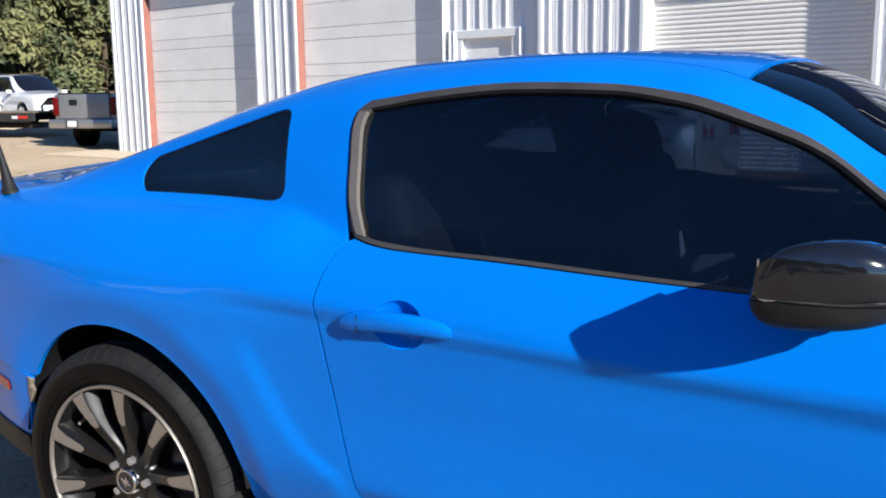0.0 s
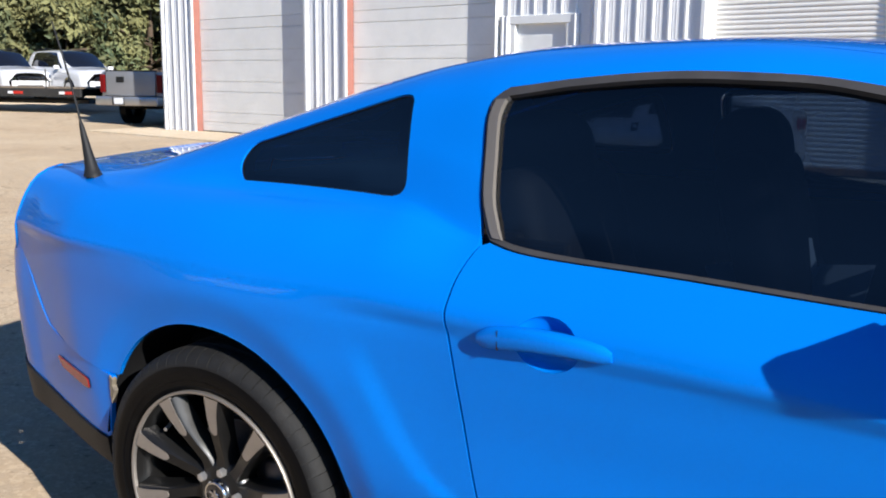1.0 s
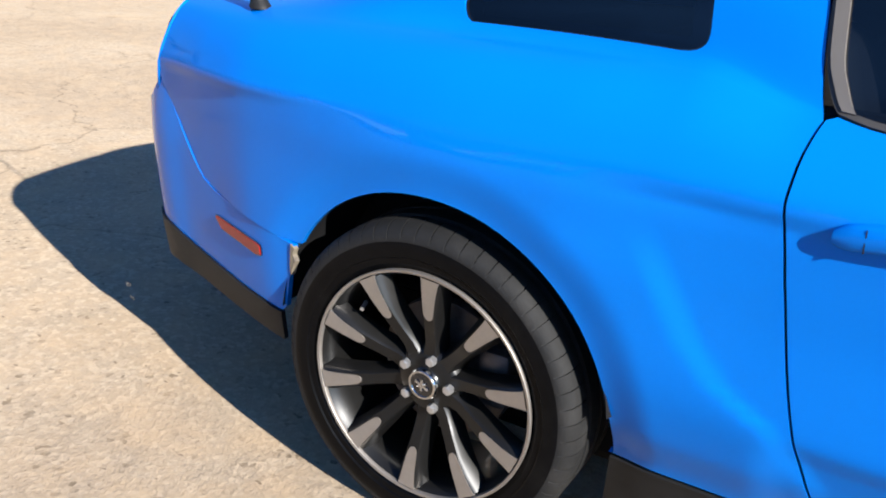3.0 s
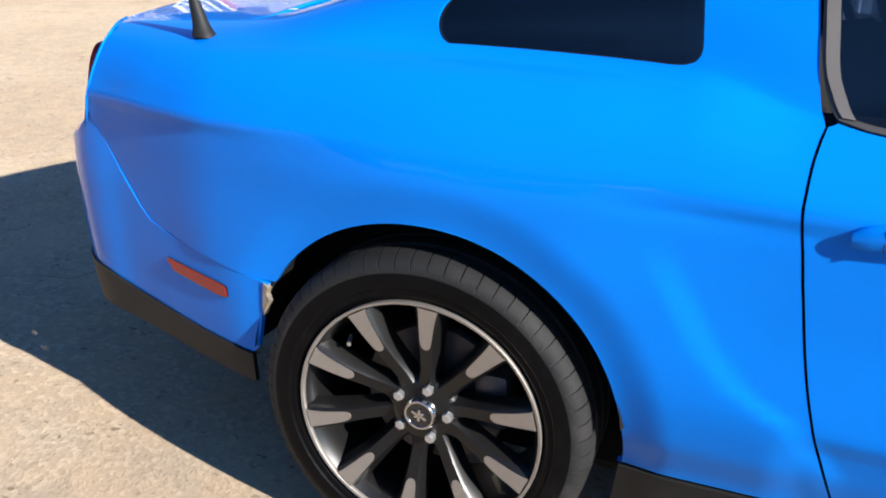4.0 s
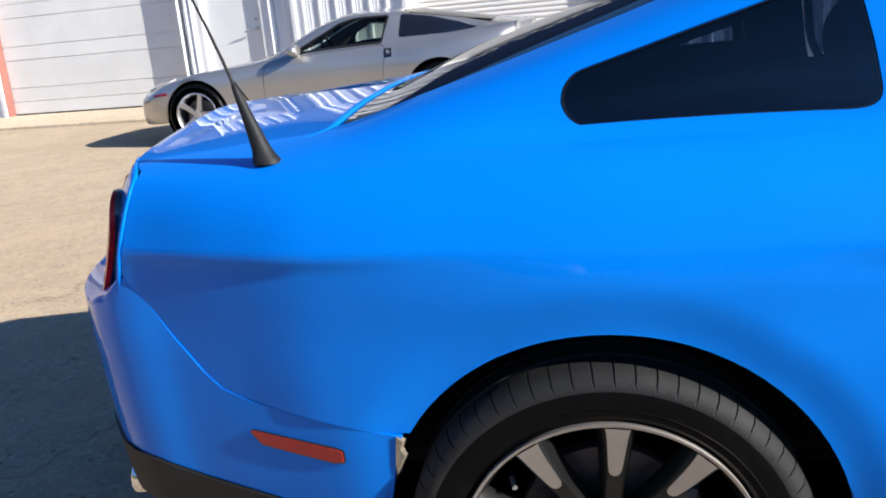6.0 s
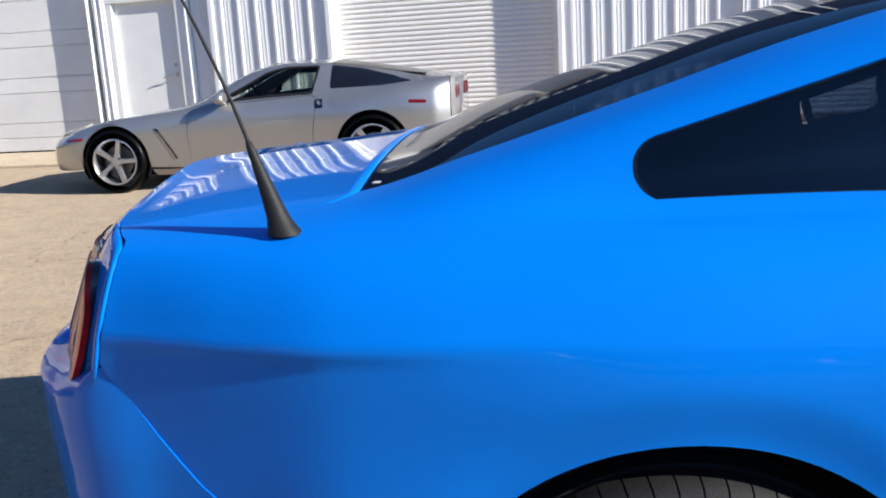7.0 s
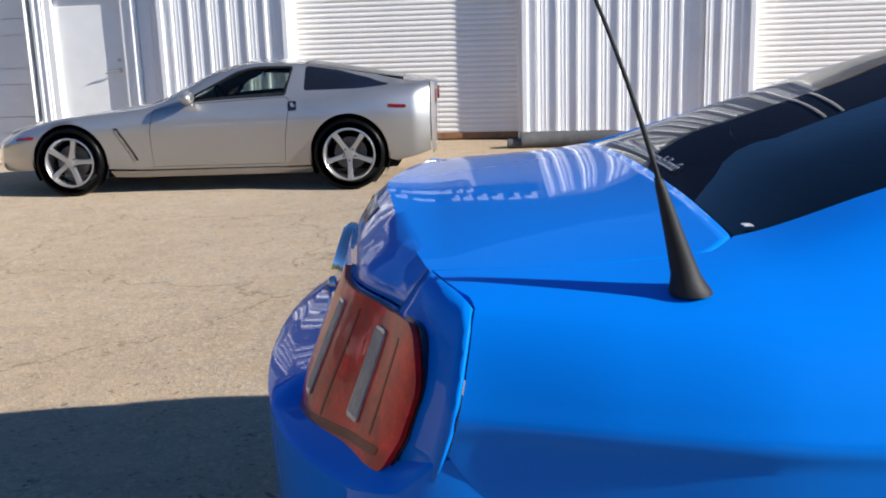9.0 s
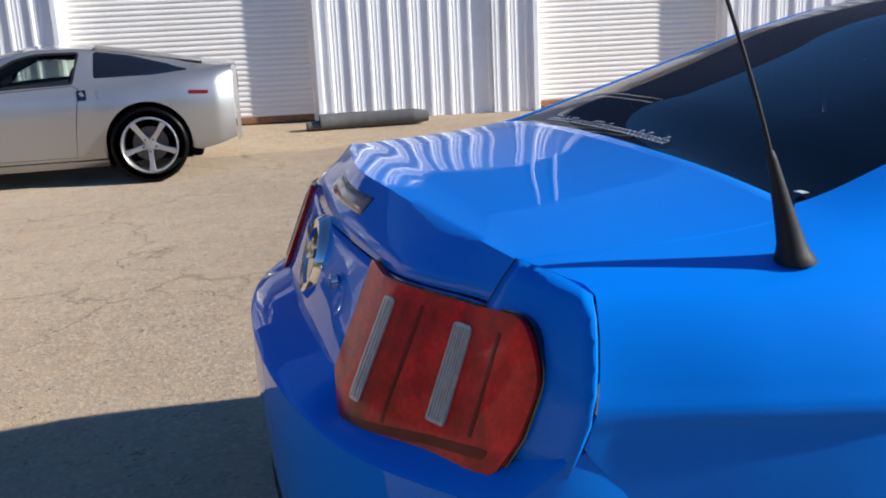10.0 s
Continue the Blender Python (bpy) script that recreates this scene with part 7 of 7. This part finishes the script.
for i in range(4):
    part("cross_member", box_bm(0.10, 2.1, 0.16, (1.0 + 2.6 * i, 0, 0.60), 0.01), TRAILER, tr)
part("stake", tube_bm([(1.15, 1.10, 0.76), (1.15, 1.10, 1.30)], 0.02, 6), TRAILER, tr)
part("stake", tube_bm([(2.9, 1.10, 0.76), (2.9, 1.10, 1.35)], 0.02, 6), TRAILER, tr)
# Dark box standing in for the lower frame and the shadow line under the deck.
part("lower_beam", box_bm(9.6, 0.9, 0.12, (5.0, 0.0, 0.36), 0.02), TRAILER, tr)
for y in (0.6, -0.6):
    part("stand", box_bm(0.10, 0.10, 0.60, (9.6, y, 0.30), 0.01), TRAILER, tr)


# Trees: tapered trunk, limbs and a crown of many small leaf clumps.
def tree(x, y, z0, height, spread, seed, label):
    rnd = random.Random(seed)
    t = empty("tree", pose(x, y, z0), label, "tree", group="trees behind the yard")
    bm = tube_bm([(0, 0, 0), (rnd.uniform(-.2, .2), rnd.uniform(-.2, .2), height * 0.3), (rnd.uniform(-.4, .4), rnd.uniform(-.4, .4), height * 0.8)], 0.24, 8, 0.07)
    tips = []
    for k in range(15):
        a, h = rnd.uniform(0, 6.28), height * rnd.uniform(0.10, 0.85)
        ln = spread * rnd.uniform(0.45, 0.95) * (1.05 - 0.55 * h / height)
        tip = Vector((ln * math.cos(a), ln * math.sin(a), h + rnd.uniform(0.3, 1.3)))
        bm = merge(bm, tube_bm([(0, 0, h), tip * 0.5 + Vector((0, 0, h * 0.5 - 0.1)), tip], 0.08, 5, 0.02))
        tips.append(tip)
    part("trunk", bm, BARK, t, "", 60)
    verts, faces = [], []
    clumps = []
    for tip in tips:
        for _ in range(4):
            clumps.append((tip * rnd.uniform(0.55, 1.08) + Vector((rnd.uniform(-.5, .5), rnd.uniform(-.5, .5), rnd.uniform(-.4, .5))), rnd.uniform(0.6, 1.25)))
    for _ in range(18):
        a = rnd.uniform(0, 6.28)
        q = spread * rnd.uniform(0.1, 0.55)
        clumps.append((Vector((q * math.cos(a), q * math.sin(a), height * rnd.uniform(0.6, 1.0))), rnd.uniform(0.5, 1.0)))
    for c, r in clumps:
        for _ in range(110):
            d = Vector((rnd.gauss(0, 1), rnd.gauss(0, 1), rnd.gauss(0, 0.75)))
            d.normalize()
            p = c + d * r * rnd.uniform(0.45, 1.0)
            n = (d + Vector((rnd.gauss(0, .5), rnd.gauss(0, .5), rnd.gauss(0, .5) + 0.3))).normalized()
            q = n.to_track_quat("Z", "Y")
            s = rnd.uniform(0.12, 0.26)
            k = len(verts)
            tw = rnd.uniform(0, 3.14)
            ca, sa = math.cos(tw) * s, math.sin(tw) * s
            verts += [p + q @ Vector((ca, sa, 0)), p + q @ Vector((-sa * 0.5, ca * 0.5, 0.05)), p + q @ Vector((-ca, -sa, 0)), p + q @ Vector((sa * 0.5, -ca * 0.5, 0.05))]
            faces.append((k, k + 1, k + 2, k + 3))
    raw("crown", verts, faces, LEAF, t)
    return t


spots = [(-37.5, 34.0, 11.5, 3.6), (-40.0, 29.5, 10.5, 3.9), (-41.5, 25.5, 12.0, 4.0), (-44.5, 22.5, 11.0, 3.8), (-46.0, 18.0, 12.5, 4.2), (-48.5, 13.5, 11.0, 4.0), (-39.0, 38.5, 12.0, 4.0), (-45.0, 28.0, 14.0, 4.2), (-49.0, 20.5, 14.0, 4.4), (-50.5, 9.5, 12.5, 4.2), (-42.0, 33.0, 14.5, 4.3), (-34.5, 38.0, 11.0, 3.8)]
for i, (x, y, h, s) in enumerate(spots):
    tree(x, y, 0.3, h, s, 20 + i, "dense tree, sunlit olive and shaded dark green put into its leaf colour")
# Undergrowth along the trees' feet.
rnd = random.Random(9)
verts, faces = [], []
for _ in range(9000):
    t = rnd.random()
    p = Vector((-33.5 - 15.5 * t + rnd.uniform(-2.0, 2.0), 36.5 - 28 * t + rnd.uniform(-2.0, 2.0), 0.3))
    p.z += abs(rnd.gauss(0, 0.9)) * (0.6 + 0.4 * math.sin(p.x * 1.3 + p.y))
    n = Vector((rnd.gauss(0, .7) + 0.4, rnd.gauss(0, .7) - 0.3, 0.7)).normalized()
    q, s, k = n.to_track_quat("Z", "Y"), rnd.uniform(0.10, 0.26), len(verts)
    verts += [p + q @ Vector((s, 0, 0)), p + q @ Vector((0, s * 0.5, 0.04)), p + q @ Vector((-s, 0, 0)), p + q @ Vector((0, -s * 0.5, 0.04))]
    faces.append((k, k + 1, k + 2, k + 3))
tagged(raw("undergrowth", verts, faces, LEAF), "dark green brush along the foot of the trees", "shrubs", kind="stuff")

# The wood goes on behind the first trees.
verts, faces = [], []
for _ in range(34000):
    t = rnd.random()
    p = Vector((-39.5 - 16 * t + rnd.uniform(-1.6, 1.6), 45 - 36 * t + rnd.uniform(-1.6, 1.6), 0.3 + 14.5 * rnd.random() ** 1.1))
    p.z = min(p.z, 11 + 2.2 * math.sin(p.x * 0.7) + 1.5 * math.sin(p.y * 1.1))
    n = Vector((rnd.gauss(0, .7) + 0.4, rnd.gauss(0, .7) - 0.3, rnd.gauss(0, .5) + 0.5)).normalized()
    q, s, k = n.to_track_quat("Z", "Y"), rnd.uniform(0.35, 0.7), len(verts)
    verts += [p + q @ Vector((s, 0, 0)), p + q @ Vector((0, s * 0.6, 0.04)), p + q @ Vector((-s, 0, 0)), p + q @ Vector((0, -s * 0.6, 0.04))]
    faces.append((k, k + 1, k + 2, k + 3))
# Unseen far woods, added behind the lot to darken what paint and glass mirror.
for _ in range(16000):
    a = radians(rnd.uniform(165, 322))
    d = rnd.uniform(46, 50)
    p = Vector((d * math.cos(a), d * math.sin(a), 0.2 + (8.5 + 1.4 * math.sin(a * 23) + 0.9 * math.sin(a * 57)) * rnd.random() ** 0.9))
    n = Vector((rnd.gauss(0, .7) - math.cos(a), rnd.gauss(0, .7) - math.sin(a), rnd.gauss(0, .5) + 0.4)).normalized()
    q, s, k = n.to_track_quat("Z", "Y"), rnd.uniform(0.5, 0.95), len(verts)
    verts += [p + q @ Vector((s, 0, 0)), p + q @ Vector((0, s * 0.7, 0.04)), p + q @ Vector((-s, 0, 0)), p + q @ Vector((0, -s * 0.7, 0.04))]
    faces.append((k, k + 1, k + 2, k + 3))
tagged(raw("wood_edge", verts, faces, LEAF), "dense dark green wood behind the yard, with an unseen ring added behind the lot", "woods", kind="stuff")
